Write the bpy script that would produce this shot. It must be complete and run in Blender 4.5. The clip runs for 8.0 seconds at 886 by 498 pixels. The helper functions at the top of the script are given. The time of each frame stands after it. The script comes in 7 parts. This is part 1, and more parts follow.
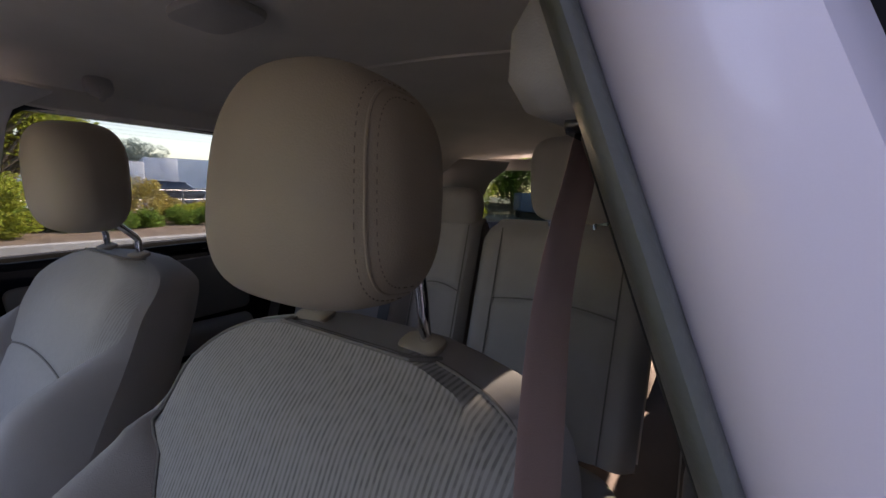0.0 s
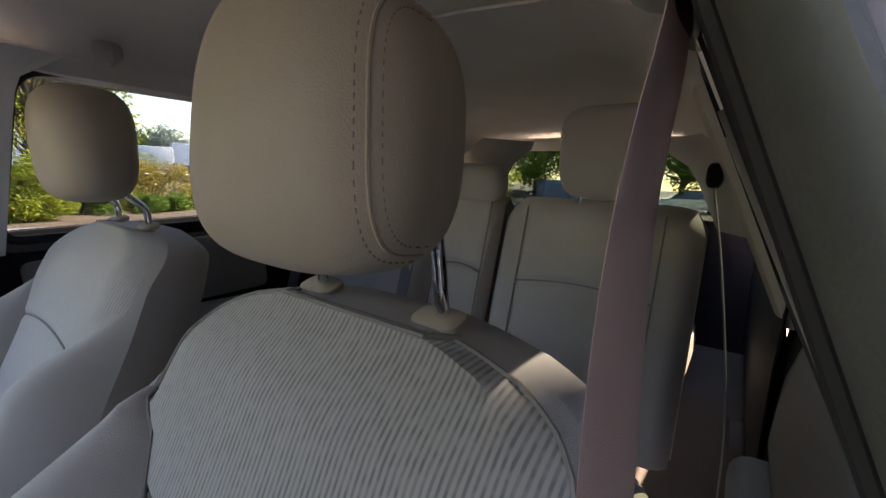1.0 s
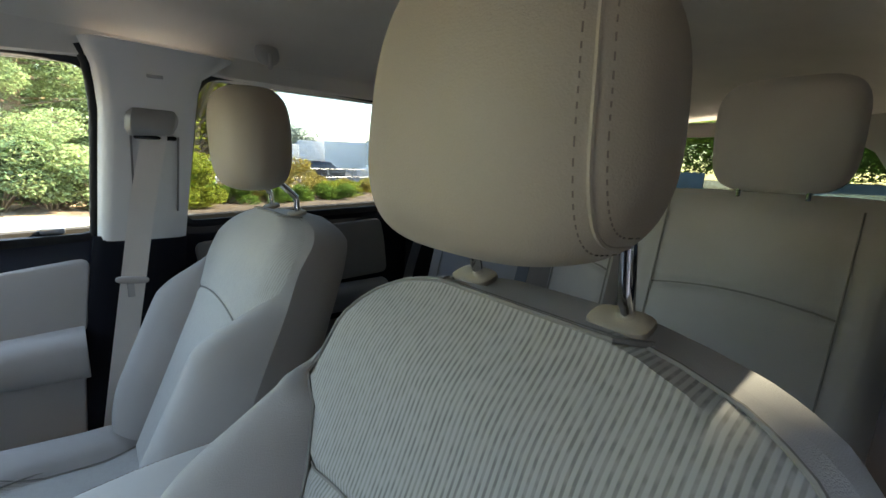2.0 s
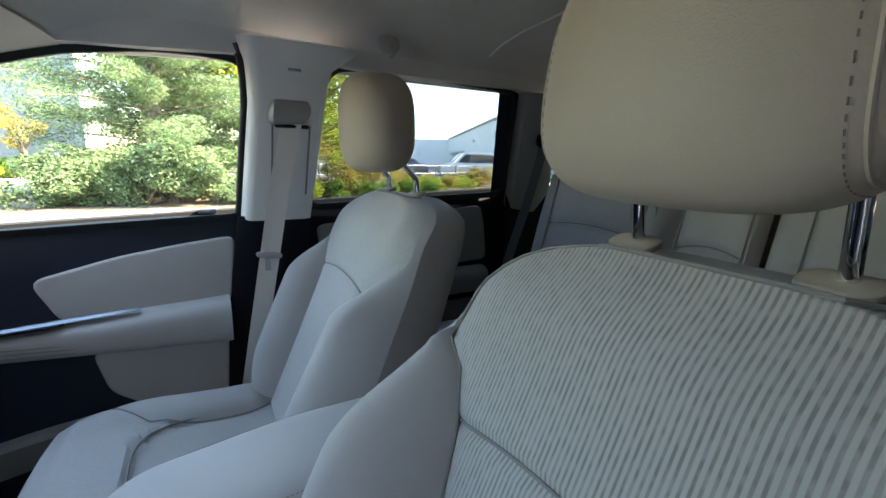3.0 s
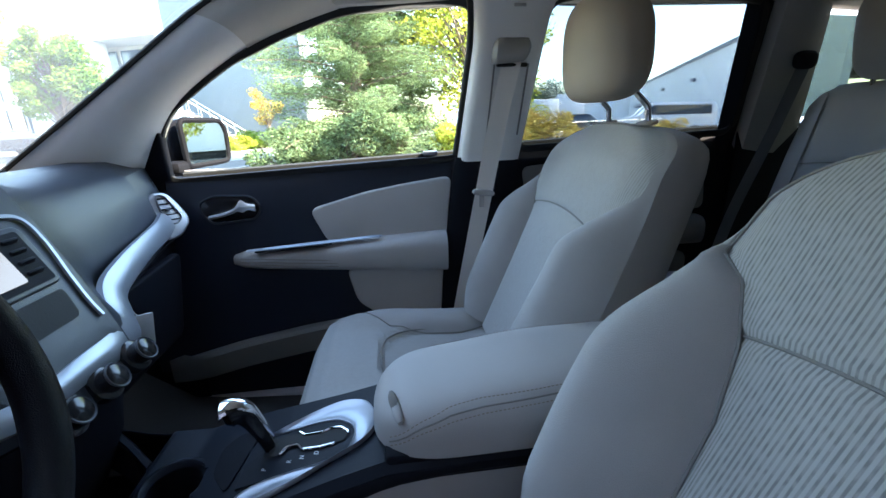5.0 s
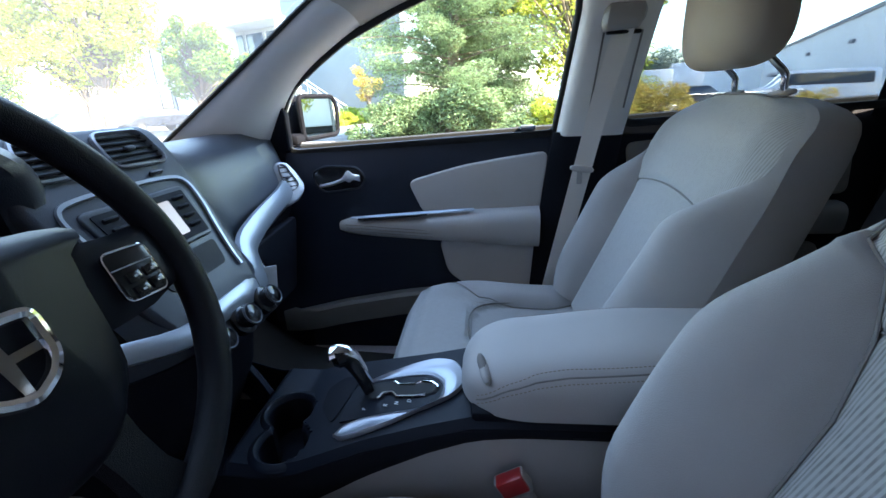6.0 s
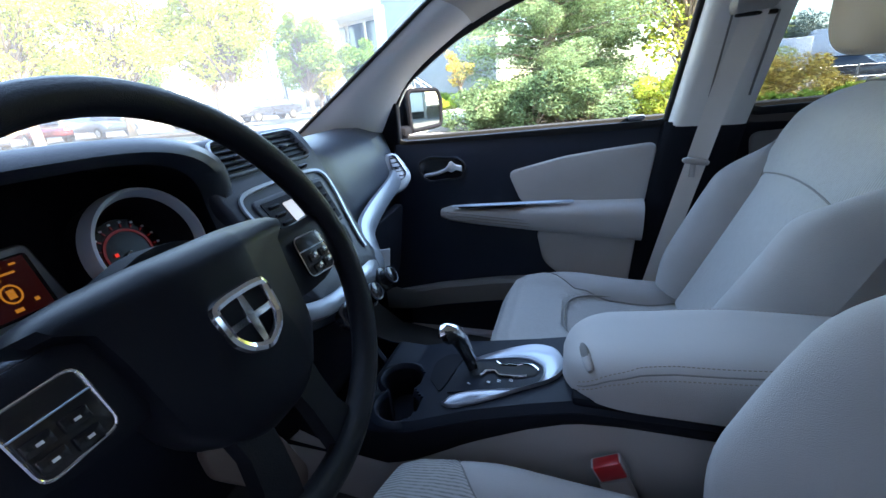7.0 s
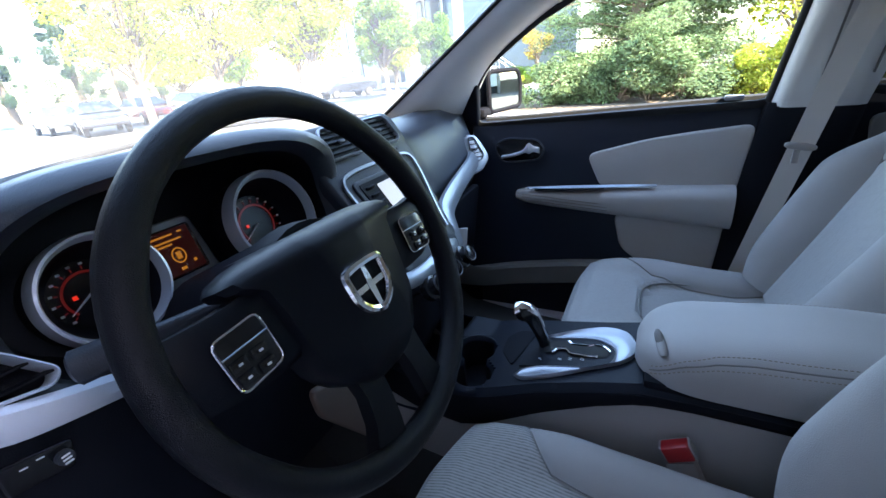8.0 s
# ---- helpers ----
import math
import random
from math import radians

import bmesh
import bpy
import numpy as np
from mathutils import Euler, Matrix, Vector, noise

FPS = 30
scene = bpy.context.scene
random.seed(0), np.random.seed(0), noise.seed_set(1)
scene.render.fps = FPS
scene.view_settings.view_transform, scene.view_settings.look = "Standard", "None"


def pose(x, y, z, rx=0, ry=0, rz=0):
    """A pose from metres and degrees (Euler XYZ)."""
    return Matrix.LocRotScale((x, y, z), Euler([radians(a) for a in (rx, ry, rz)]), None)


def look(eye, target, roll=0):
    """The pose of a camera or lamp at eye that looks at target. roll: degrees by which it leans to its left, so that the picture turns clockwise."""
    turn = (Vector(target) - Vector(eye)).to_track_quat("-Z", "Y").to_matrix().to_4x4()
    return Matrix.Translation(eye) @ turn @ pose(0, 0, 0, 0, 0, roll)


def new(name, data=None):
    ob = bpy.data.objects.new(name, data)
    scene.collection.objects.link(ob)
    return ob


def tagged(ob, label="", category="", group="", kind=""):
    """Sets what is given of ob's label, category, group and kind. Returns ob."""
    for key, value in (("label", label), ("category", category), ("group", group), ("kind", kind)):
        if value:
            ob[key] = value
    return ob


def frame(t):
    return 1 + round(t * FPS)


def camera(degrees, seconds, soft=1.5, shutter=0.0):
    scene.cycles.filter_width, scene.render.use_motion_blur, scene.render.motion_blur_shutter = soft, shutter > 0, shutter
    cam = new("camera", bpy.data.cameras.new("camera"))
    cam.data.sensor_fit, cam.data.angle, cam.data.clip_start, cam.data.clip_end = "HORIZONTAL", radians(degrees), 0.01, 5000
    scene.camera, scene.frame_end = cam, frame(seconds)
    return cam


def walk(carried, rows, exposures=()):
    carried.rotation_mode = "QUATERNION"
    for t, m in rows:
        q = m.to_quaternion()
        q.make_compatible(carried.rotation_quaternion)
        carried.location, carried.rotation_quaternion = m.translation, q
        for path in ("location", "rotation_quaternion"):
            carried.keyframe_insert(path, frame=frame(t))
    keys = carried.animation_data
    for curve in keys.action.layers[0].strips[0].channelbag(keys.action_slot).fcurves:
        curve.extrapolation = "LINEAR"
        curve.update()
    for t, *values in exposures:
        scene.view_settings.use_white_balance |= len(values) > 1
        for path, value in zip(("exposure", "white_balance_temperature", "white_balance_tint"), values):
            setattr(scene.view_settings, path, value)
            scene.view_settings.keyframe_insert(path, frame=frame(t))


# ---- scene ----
cam = camera(93.8, 8.0)
PATH = [
    (0, (-0.678, 0.083, 1.449), (0.382, -1.592, 1.183), 2.5),
    (0.5, (-0.664, 0.048, 1.428), (0.42, -1.596, 1.081), 2.8),
    (1, (-0.648, 0.034, 1.418), (0.488, -1.578, 1.085), 2.8),
    (1.5, (-0.612, 0.039, 1.405), (0.679, -1.449, 1.059), 2.7),
    (1.7, (-0.6, 0.043, 1.41), (0.775, -1.362, 1.044), 2.6),
    (3, (-0.547, 0.124, 1.373), (1.145, -0.858, 0.955), 1.6),
    (3.5, (-0.541, 0.155, 1.348), (1.248, -0.618, 0.898), 0.4),
    (4, (-0.542, 0.189, 1.341), (1.313, -0.379, 0.853), -0.8),
    (5.5, (-0.55, 0.26, 1.307), (1.343, 0.221, 0.664), -1.9),
    (6, (-0.57, 0.262, 1.311), (1.301, 0.449, 0.631), -2.4),
    (6.5, (-0.599, 0.276, 1.324), (1.235, 0.656, 0.62), -3.5),
    (7, (-0.626, 0.294, 1.34), (1.146, 0.875, 0.617), -4.3),
    (7.5, (-0.652, 0.299, 1.356), (1.053, 1.035, 0.613), -4.8),
    (8, (-0.679, 0.3, 1.366), (0.937, 1.169, 0.57), -5.7),
]
walk(cam, [(t, look(eye, target, roll)) for t, eye, target, roll in PATH],
     [(0, 3.92, 8900, 36), (0.5, 4.3, 9150, 36), (1, 4.6, 9350, 28), (1.7, 4.93, 9500, 15), (3, 4.98, 8300, 14), (4, 4.78, 7700, 14), (5.5, 4.86, 7400, 15), (8, 4.88, 7200, 18)])

# ==== light and place ====
world = bpy.data.worlds.new("sky")
scene.world = world
world.use_nodes = True
SUN = Vector((-0.26, -1.0, 0.86)).normalized()
sky = world.node_tree.nodes.new("ShaderNodeTexSky")
sky.sky_type = "NISHITA"
sky.sun_disc = False
sky.sun_elevation = math.asin(SUN.z)
sky.air_density, sky.dust_density, sky.ozone_density = 1.2, 0.3, 3.0
sky.sun_rotation = math.atan2(SUN.x, SUN.y)
world.node_tree.links.new(sky.outputs[0], world.node_tree.nodes["Background"].inputs[0])
world.node_tree.nodes["Background"].inputs[1].default_value = 0.15
sun = new("sun", bpy.data.lights.new("sun", "SUN"))
sun.data.energy, sun.data.angle, sun.data.color = 3.8, radians(0.6), (1.0, 0.91, 0.79)
sun.matrix_world = look(SUN * 30, (0, 0, 0))

# ---- materials ----


def nodes_of(name):
    m = bpy.data.materials.new(name)
    m.use_nodes = True
    return m, m.node_tree.nodes, m.node_tree.links, m.node_tree.nodes["Principled BSDF"]


def surface(name, color, rough=0.6, metal=0.0, grain=400.0, bump=0.15, mottle=6.0, vary=0.12, coat=0.0, spread=0.0, sheen=0.0, spec=0.5):
    """A surface with fine relief (grain per metre) and large, faint blotches (mottle per metre)."""
    m, n, l, b = nodes_of(name)
    co = n.new("ShaderNodeTexCoord")
    fine, wide = n.new("ShaderNodeTexNoise"), n.new("ShaderNodeTexNoise")
    fine.inputs["Scale"].default_value, wide.inputs["Scale"].default_value = grain, mottle
    fine.inputs["Detail"].default_value, wide.inputs["Detail"].default_value = 2.0, 4.0
    mix = n.new("ShaderNodeMixRGB")
    mix.blend_type = "MULTIPLY"
    mix.inputs[1].default_value = (*color, 1)
    ramp = n.new("ShaderNodeMapRange")
    ramp.inputs[3].default_value, ramp.inputs[4].default_value = 1 - vary, 1 + vary
    add = n.new("ShaderNodeMath")
    add.operation = "MULTIPLY_ADD"
    add.inputs[1].default_value, add.inputs[2].default_value = 0.35, 0.0
    for t in (fine, wide):
        l.new(co.outputs["Object"], t.inputs["Vector"])
    l.new(fine.outputs[0], add.inputs[0])
    l.new(wide.outputs[0], add.inputs[2])
    l.new(add.outputs[0], ramp.inputs[0])
    ramp.inputs[1].default_value, ramp.inputs[2].default_value = 0.35, 1.0
    if spread:
        info, sp, mul = n.new("ShaderNodeNewGeometry"), n.new("ShaderNodeMapRange"), n.new("ShaderNodeMath")
        sp.inputs[3].default_value, sp.inputs[4].default_value = 1 - spread, 1 + spread
        mul.operation = "MULTIPLY"
        l.new(info.outputs["Random Per Island"], sp.inputs[0])
        l.new(sp.outputs[0], mul.inputs[0])
        l.new(ramp.outputs[0], mul.inputs[1])
        l.new(mul.outputs[0], mix.inputs[2])
    else:
        l.new(ramp.outputs[0], mix.inputs[2])
    mix.inputs[0].default_value = 1.0
    l.new(mix.outputs[0], b.inputs["Base Color"])
    b.inputs["Roughness"].default_value, b.inputs["Metallic"].default_value = rough, metal
    b.inputs["Coat Weight"].default_value = coat
    b.inputs["Specular IOR Level"].default_value = spec
    b.inputs["Sheen Weight"].default_value = sheen
    if bump:
        bp = n.new("ShaderNodeBump")
        bp.inputs["Strength"].default_value, bp.inputs["Distance"].default_value = bump, 0.0015
        l.new(fine.outputs[0], bp.inputs["Height"])
        l.new(bp.outputs[0], b.inputs["Normal"])
    return m


def ribbed(name, light, dark, period=0.0075):
    """Knitted seat cloth: upright ribs with broken dark gaps between them."""
    m, n, l, b = nodes_of(name)
    co, sep = n.new("ShaderNodeTexCoord"), n.new("ShaderNodeSeparateXYZ")
    l.new(co.outputs["Object"], sep.inputs[0])
    wave = n.new("ShaderNodeMath")
    wave.operation = "MULTIPLY"
    wave.inputs[1].default_value = 2 * math.pi / period
    l.new(sep.outputs[0], wave.inputs[0])
    cos = n.new("ShaderNodeMath")
    cos.operation = "COSINE"
    l.new(wave.outputs[0], cos.inputs[0])
    gap = n.new("ShaderNodeMapRange")
    gap.interpolation_type = "SMOOTHSTEP"
    gap.inputs[1].default_value, gap.inputs[2].default_value = -0.35, 0.75
    l.new(cos.outputs[0], gap.inputs[0])
    # stitches interrupt the gaps
    mp, dash = n.new("ShaderNodeMapping"), n.new("ShaderNodeTexNoise")
    mp.inputs["Scale"].default_value = (130.0, 90.0, 90.0)
    dash.inputs["Scale"].default_value, dash.inputs["Detail"].default_value = 1.0, 1.0
    l.new(co.outputs["Object"], mp.inputs[0])
    l.new(mp.outputs[0], dash.inputs["Vector"])
    dr = n.new("ShaderNodeMapRange")
    dr.inputs[1].default_value, dr.inputs[2].default_value, dr.inputs[3].default_value, dr.inputs[4].default_value = 0.38, 0.62, 0.55, 1.0
    l.new(dash.outputs[0], dr.inputs[0])
    amount = n.new("ShaderNodeMath")
    amount.operation = "MULTIPLY"
    l.new(gap.outputs[0], amount.inputs[0])
    l.new(dr.outputs[0], amount.inputs[1])
    mix = n.new("ShaderNodeMixRGB")
    mix.inputs[1].default_value, mix.inputs[2].default_value = (*light, 1), (*dark, 1)
    l.new(amount.outputs[0], mix.inputs[0])
    l.new(mix.outputs[0], b.inputs["Base Color"])
    b.inputs["Roughness"].default_value = 0.9
    b.inputs["Sheen Weight"].default_value = 0.15
    bp = n.new("ShaderNodeBump")
    bp.invert = True
    bp.inputs["Strength"].default_value, bp.inputs["Distance"].default_value = 0.35, 0.0012
    l.new(amount.outputs[0], bp.inputs["Height"])
    l.new(bp.outputs[0], b.inputs["Normal"])
    return m


def pane(name, tint, veil=0.0):
    """Thin window glass: clear, glossier towards grazing, with a film of dust and painted haze."""
    m, n, l, b = nodes_of(name)
    n.remove(b)
    clear, shine, lw, mix = n.new("ShaderNodeBsdfTransparent"), n.new("ShaderNodeBsdfGlossy"), n.new("ShaderNodeLayerWeight"), n.new("ShaderNodeMixShader")
    clear.inputs[0].default_value = (*tint, 1)
    shine.inputs["Roughness"].default_value = 0.02
    lw.inputs[0].default_value = 0.5
    pw, ma = n.new("ShaderNodeMath"), n.new("ShaderNodeMath")
    pw.operation, ma.operation = "POWER", "MULTIPLY_ADD"
    pw.inputs[1].default_value, ma.inputs[1].default_value, ma.inputs[2].default_value = 5.0, 0.48, 0.02
    l.new(lw.outputs["Facing"], pw.inputs[0])
    l.new(pw.outputs[0], ma.inputs[0])
    l.new(ma.outputs[0], mix.inputs[0])
    l.new(clear.outputs[0], mix.inputs[1])
    l.new(shine.outputs[0], mix.inputs[2])
    last = mix
    # translucent film: dust on the glass, and hazy glare mixed into the shader
    if veil:
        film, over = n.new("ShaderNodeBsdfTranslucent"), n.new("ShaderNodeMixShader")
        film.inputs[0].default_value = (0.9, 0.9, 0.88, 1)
        over.inputs[0].default_value = veil
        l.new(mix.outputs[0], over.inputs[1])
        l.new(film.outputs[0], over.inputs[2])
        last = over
    l.new(last.outputs[0], n["Material Output"].inputs[0])
    return m


def glow(name, color, strength):
    m, n, l, b = nodes_of(name)
    b.inputs["Base Color"].default_value = (0.02, 0.02, 0.02, 1)
    b.inputs["Emission Color"].default_value = (*color, 1)
    b.inputs["Emission Strength"].default_value = strength
    b.inputs["Roughness"].default_value = 0.2
    return m


CLOTH = surface("plain_seat_cloth", (0.375, 0.350, 0.332), 0.92, grain=900, bump=0.5, vary=0.1, sheen=0.15)
RIB = ribbed("ribbed_seat_cloth", (0.36, 0.341, 0.318), (0.185, 0.176, 0.163), 0.0054)
SMOOTH = ribbed("fine_ribbed_seat_cloth", (0.385, 0.365, 0.341), (0.30, 0.285, 0.268), 0.0040)
VINYL = surface("headrest_vinyl", (0.365, 0.302, 0.235), 0.55, grain=700, bump=0.25, vary=0.08)
LIDV = surface("armrest_vinyl", (0.40, 0.372, 0.352), 0.6, grain=800, bump=0.3, vary=0.06)
STITCH = surface("stitching_thread", (0.21, 0.165, 0.135), 0.8, grain=2000, bump=0.2)
SEAM = surface("seam_piping", (0.21, 0.195, 0.18), 0.9, grain=900, bump=0.3)
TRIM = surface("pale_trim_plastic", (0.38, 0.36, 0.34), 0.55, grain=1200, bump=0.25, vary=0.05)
# Same pillar plastic in lighter copies: missing window light is put into the colour.
TRIMA = surface("lit_pillar_plastic", (0.84, 0.83, 0.82), 0.32, grain=1200, bump=0.2, vary=0.04)
TRIMB = surface("lit_trim_plastic", (0.68, 0.65, 0.62), 0.55, grain=1200, bump=0.25, vary=0.05)
LINER = surface("headliner_felt", (0.64, 0.60, 0.545), 0.95, grain=1500, bump=0.5, vary=0.08)
GUIDEM = surface("grey_guide_plastic", (0.28, 0.263, 0.245), 0.5, grain=1000, bump=0.2, vary=0.05)
INSERT = surface("door_insert_cloth", (0.50, 0.47, 0.445), 0.85, grain=1000, bump=0.35, vary=0.06)
POCKET = surface("taupe_pocket_plastic", (0.20, 0.185, 0.17), 0.6, grain=900, bump=0.3, vary=0.06)
BLACK = surface("black_soft_plastic", (0.007, 0.008, 0.012), 0.6, grain=900, bump=0.35, vary=0.2, spec=0.12)
DASH = surface("charcoal_dash_plastic", (0.017, 0.021, 0.030), 0.38, grain=700, bump=0.3, vary=0.12, spec=0.5)
HUBM = surface("satin_black_wheel_plastic", (0.006, 0.007, 0.011), 0.40, grain=1100, bump=0.12, vary=0.15, spec=0.16)
GLOSSY = surface("black_gloss_plastic", (0.012, 0.012, 0.014), 0.18, grain=100, bump=0.0)
RUBBER = surface("black_rubber_seal", (0.014, 0.014, 0.014), 0.75, grain=300, bump=0.2)
SEALG = surface("grey_rubber_seal", (0.088, 0.095, 0.082), 0.42, grain=300, bump=0.2)
VENTM = surface("matt_black_vent_plastic", (0.006, 0.006, 0.008), 0.7, grain=600, bump=0.2, spec=0.06)
WHEELR = surface("black_wheel_rubber", (0.005, 0.005, 0.008), 0.38, grain=1100, bump=0.5, spec=0.24)
CHROME = surface("chrome", (0.82, 0.82, 0.84), 0.08, 1.0, grain=40, bump=0.0, vary=0.03)
HANDLEM = surface("satin_chrome", (0.80, 0.82, 0.85), 0.30, 0.75, grain=400, bump=0.0, vary=0.03)
SATIN = surface("satin_silver", (0.31, 0.33, 0.36), 0.33, 0.65, grain=800, bump=0.05, vary=0.04)
CONSOLE = surface("dark_console_plastic", (0.010, 0.013, 0.020), 0.42, grain=700, bump=0.3, vary=0.12, spec=0.16)
BRIGHT = surface("bright_satin_silver", (0.40, 0.42, 0.46), 0.32, 0.6, grain=800, bump=0.04, vary=0.04)
# Paler, less metallic satin silver: missing sky reflection is put into the colour.
SATIN_LIT = surface("lightened_satin_silver", (0.58, 0.61, 0.67), 0.42, 0.3, grain=800, bump=0.04, vary=0.04)
BROWN = surface("brown_column_plastic", (0.12, 0.080, 0.062), 0.6, grain=900, bump=0.3, vary=0.08)
# Same front webbing, darker and redder: the door side's dim pinkish light put in.
WEB_SHADED = surface("shaded_belt_webbing", (0.42, 0.28, 0.238), 0.85, grain=1600, bump=0.3, vary=0.08)
DOORM = surface("dark_blue_door_plastic", (0.015, 0.021, 0.035), 0.40, grain=800, bump=0.3, vary=0.12, spec=0.30)
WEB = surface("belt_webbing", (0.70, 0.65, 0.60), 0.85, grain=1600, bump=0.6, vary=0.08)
GREYWEB = surface("grey_belt_webbing", (0.16, 0.165, 0.175), 0.8, grain=1500, bump=0.5)
CARPET = surface("grey_carpet", (0.045, 0.042, 0.040), 1.0, grain=900, bump=1.0, vary=0.25)
PAINT = surface("silver_car_paint", (0.56, 0.505, 0.535), 0.5, 0.1, grain=1500, bump=0.02, vary=0.03, coat=0.15)
RED = surface("red_button", (0.42, 0.012, 0.015), 0.35, grain=300, bump=0.0)
SCREEN = glow("pale_radio_screen", (0.80, 0.90, 1.0), 0.022)
REDLIT = glow("red_dial_lights", (1.0, 0.04, 0.03), 0.0022)
AMBER = glow("amber_display", (1.0, 0.40, 0.05), 0.012)
WHITEMARK = surface("white_print", (0.75, 0.75, 0.75), 0.5, grain=100, bump=0.0)
GLASS = pane("side_glass", (0.68, 0.72, 0.715))
REARSIDE = pane("rear_side_glass", (0.275, 0.31, 0.33))
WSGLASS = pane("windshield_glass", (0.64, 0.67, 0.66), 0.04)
REARGLASS = pane("rear_glass", (0.20, 0.235, 0.22))
MIRROR = surface("mirror_silver", (0.42, 0.46, 0.44), 0.01, 1.0, grain=10, bump=0.0, vary=0.0)

ASPHALT = surface("asphalt", (0.135, 0.124, 0.112), 0.9, grain=60, bump=0.6, mottle=0.6, vary=0.3)
CONCRETE = surface("concrete", (0.33, 0.32, 0.30), 0.9, grain=40, bump=0.4, mottle=0.8, vary=0.15)
SOIL = surface("bark_mulch", (0.16, 0.11, 0.075), 1.0, grain=30, bump=1.0, mottle=2.0, vary=0.4)
BARK = surface("tree_bark", (0.16, 0.12, 0.09), 0.95, grain=40, bump=1.0, mottle=5, vary=0.3)
WALLW = surface("white_wall_panel", (0.74, 0.75, 0.75), 0.75, grain=20, bump=0.1, mottle=0.3, vary=0.06)
WALLG = surface("pale_grey_metal_wall", (0.70, 0.70, 0.69), 0.6, grain=10, bump=0.1, mottle=0.2, vary=0.08)
ROOFG = surface("grey_roof_edge", (0.22, 0.23, 0.25), 0.7, grain=20, bump=0.2, mottle=0.4)
ROOFB = surface("blue_grey_roof", (0.10, 0.14, 0.20), 0.6, grain=20, bump=0.2, mottle=0.4)
DARKGLASS = surface("dark_window_glass", (0.05, 0.065, 0.08), 0.06, 0.0, grain=2, bump=0.0, mottle=0.4, vary=0.3)
STEEL = surface("galvanised_steel", (0.28, 0.29, 0.30), 0.45, 0.7, grain=60, bump=0.1)
WOODP = surface("weathered_wood", (0.33, 0.29, 0.25), 0.9, grain=80, bump=0.6, mottle=4, vary=0.25)


def leaf(name, color, spread=0.45):
    m, n, l, b = nodes_of(name)
    info, hsv = n.new("ShaderNodeNewGeometry"), n.new("ShaderNodeHueSaturation")
    hsv.inputs["Color"].default_value = (*color, 1)
    for k, lo, hi in (("Value", 1 - spread, 1 + spread), ("Hue", 0.48, 0.525)):
        mr = n.new("ShaderNodeMapRange")
        mr.inputs[3].default_value, mr.inputs[4].default_value = lo, hi
        l.new(info.outputs["Random Per Island"], mr.inputs[0])
        l.new(mr.outputs[0], hsv.inputs[k])
    l.new(hsv.outputs[0], b.inputs["Base Color"])
    b.inputs["Roughness"].default_value = 0.75
    b.inputs["Specular IOR Level"].default_value = 0.15
    tr, mix = n.new("ShaderNodeBsdfTranslucent"), n.new("ShaderNodeMixShader")
    l.new(hsv.outputs[0], tr.inputs[0])
    mix.inputs[0].default_value = 0.45
    l.new(b.outputs[0], mix.inputs[1])
    l.new(tr.outputs[0], mix.inputs[2])
    l.new(mix.outputs[0], n["Material Output"].inputs[0])
    return m


L_CONIFER = leaf("blue_green_needles", (0.172, 0.235, 0.118), 0.6)
L_LIGHT = leaf("yellow_green_leaves", (0.36, 0.39, 0.065))
L_GREEN = leaf("green_leaves", (0.16, 0.25, 0.05))
L_OLIVE = leaf("olive_brown_leaves", (0.42, 0.32, 0.10))
L_BLUE = leaf("blue_grey_leaves", (0.20, 0.26, 0.22))
L_DARK = leaf("dark_conifer_needles", (0.07, 0.11, 0.06))

# ---- makers ----


def thing(name, label, category, group="", kind="", at=(0, 0, 0)):
    e = new(name)
    e.empty_display_size = 0.05
    e.location = at
    return tagged(e, label, category, group, kind)


def finish(bm, name, material, smooth=True):
    bmesh.ops.remove_doubles(bm, verts=bm.verts, dist=1e-5)
    bmesh.ops.recalc_face_normals(bm, faces=bm.faces)
    me = bpy.data.meshes.new(name)
    bm.to_mesh(me)
    bm.free()
    me.materials.append(material)
    if smooth:
        me.shade_smooth()
        me.set_sharp_from_angle(angle=radians(40))
    return me


def part(name, bm, material, parent, label="", smooth=True):
    ob = new(name, finish(bm, name, material, smooth))
    if parent is not None:
        ob.parent = parent
        if parent.data is None:
            ob.matrix_parent_inverse = Matrix.Translation(-parent.location)
    return tagged(ob, label) if label else ob


def solo(name, bm, material, label, category="", kind="", group="", smooth=True):
    return tagged(new(name, finish(bm, name, material, smooth)), label, category, group, kind)


def V(*a):
    return Vector(a)


def grid(bm, rows, closed=False, cap=False):
    """A skin over rows of points; closed joins each row's ends."""
    vs = [[bm.verts.new(p) for p in r] for r in rows]
    n = len(rows[0])
    for a, b in zip(vs, vs[1:]):
        for i in range(n if closed else n - 1):
            j = (i + 1) % n
            bm.faces.new((a[i], a[j], b[j], b[i]))
    if cap:
        for r in (vs[0], vs[-1]):
            bm.faces.new(r)
    return vs


def thicken(bm, d):
    bmesh.ops.recalc_face_normals(bm, faces=bm.faces)
    bmesh.ops.solidify(bm, geom=bm.faces[:], thickness=d)


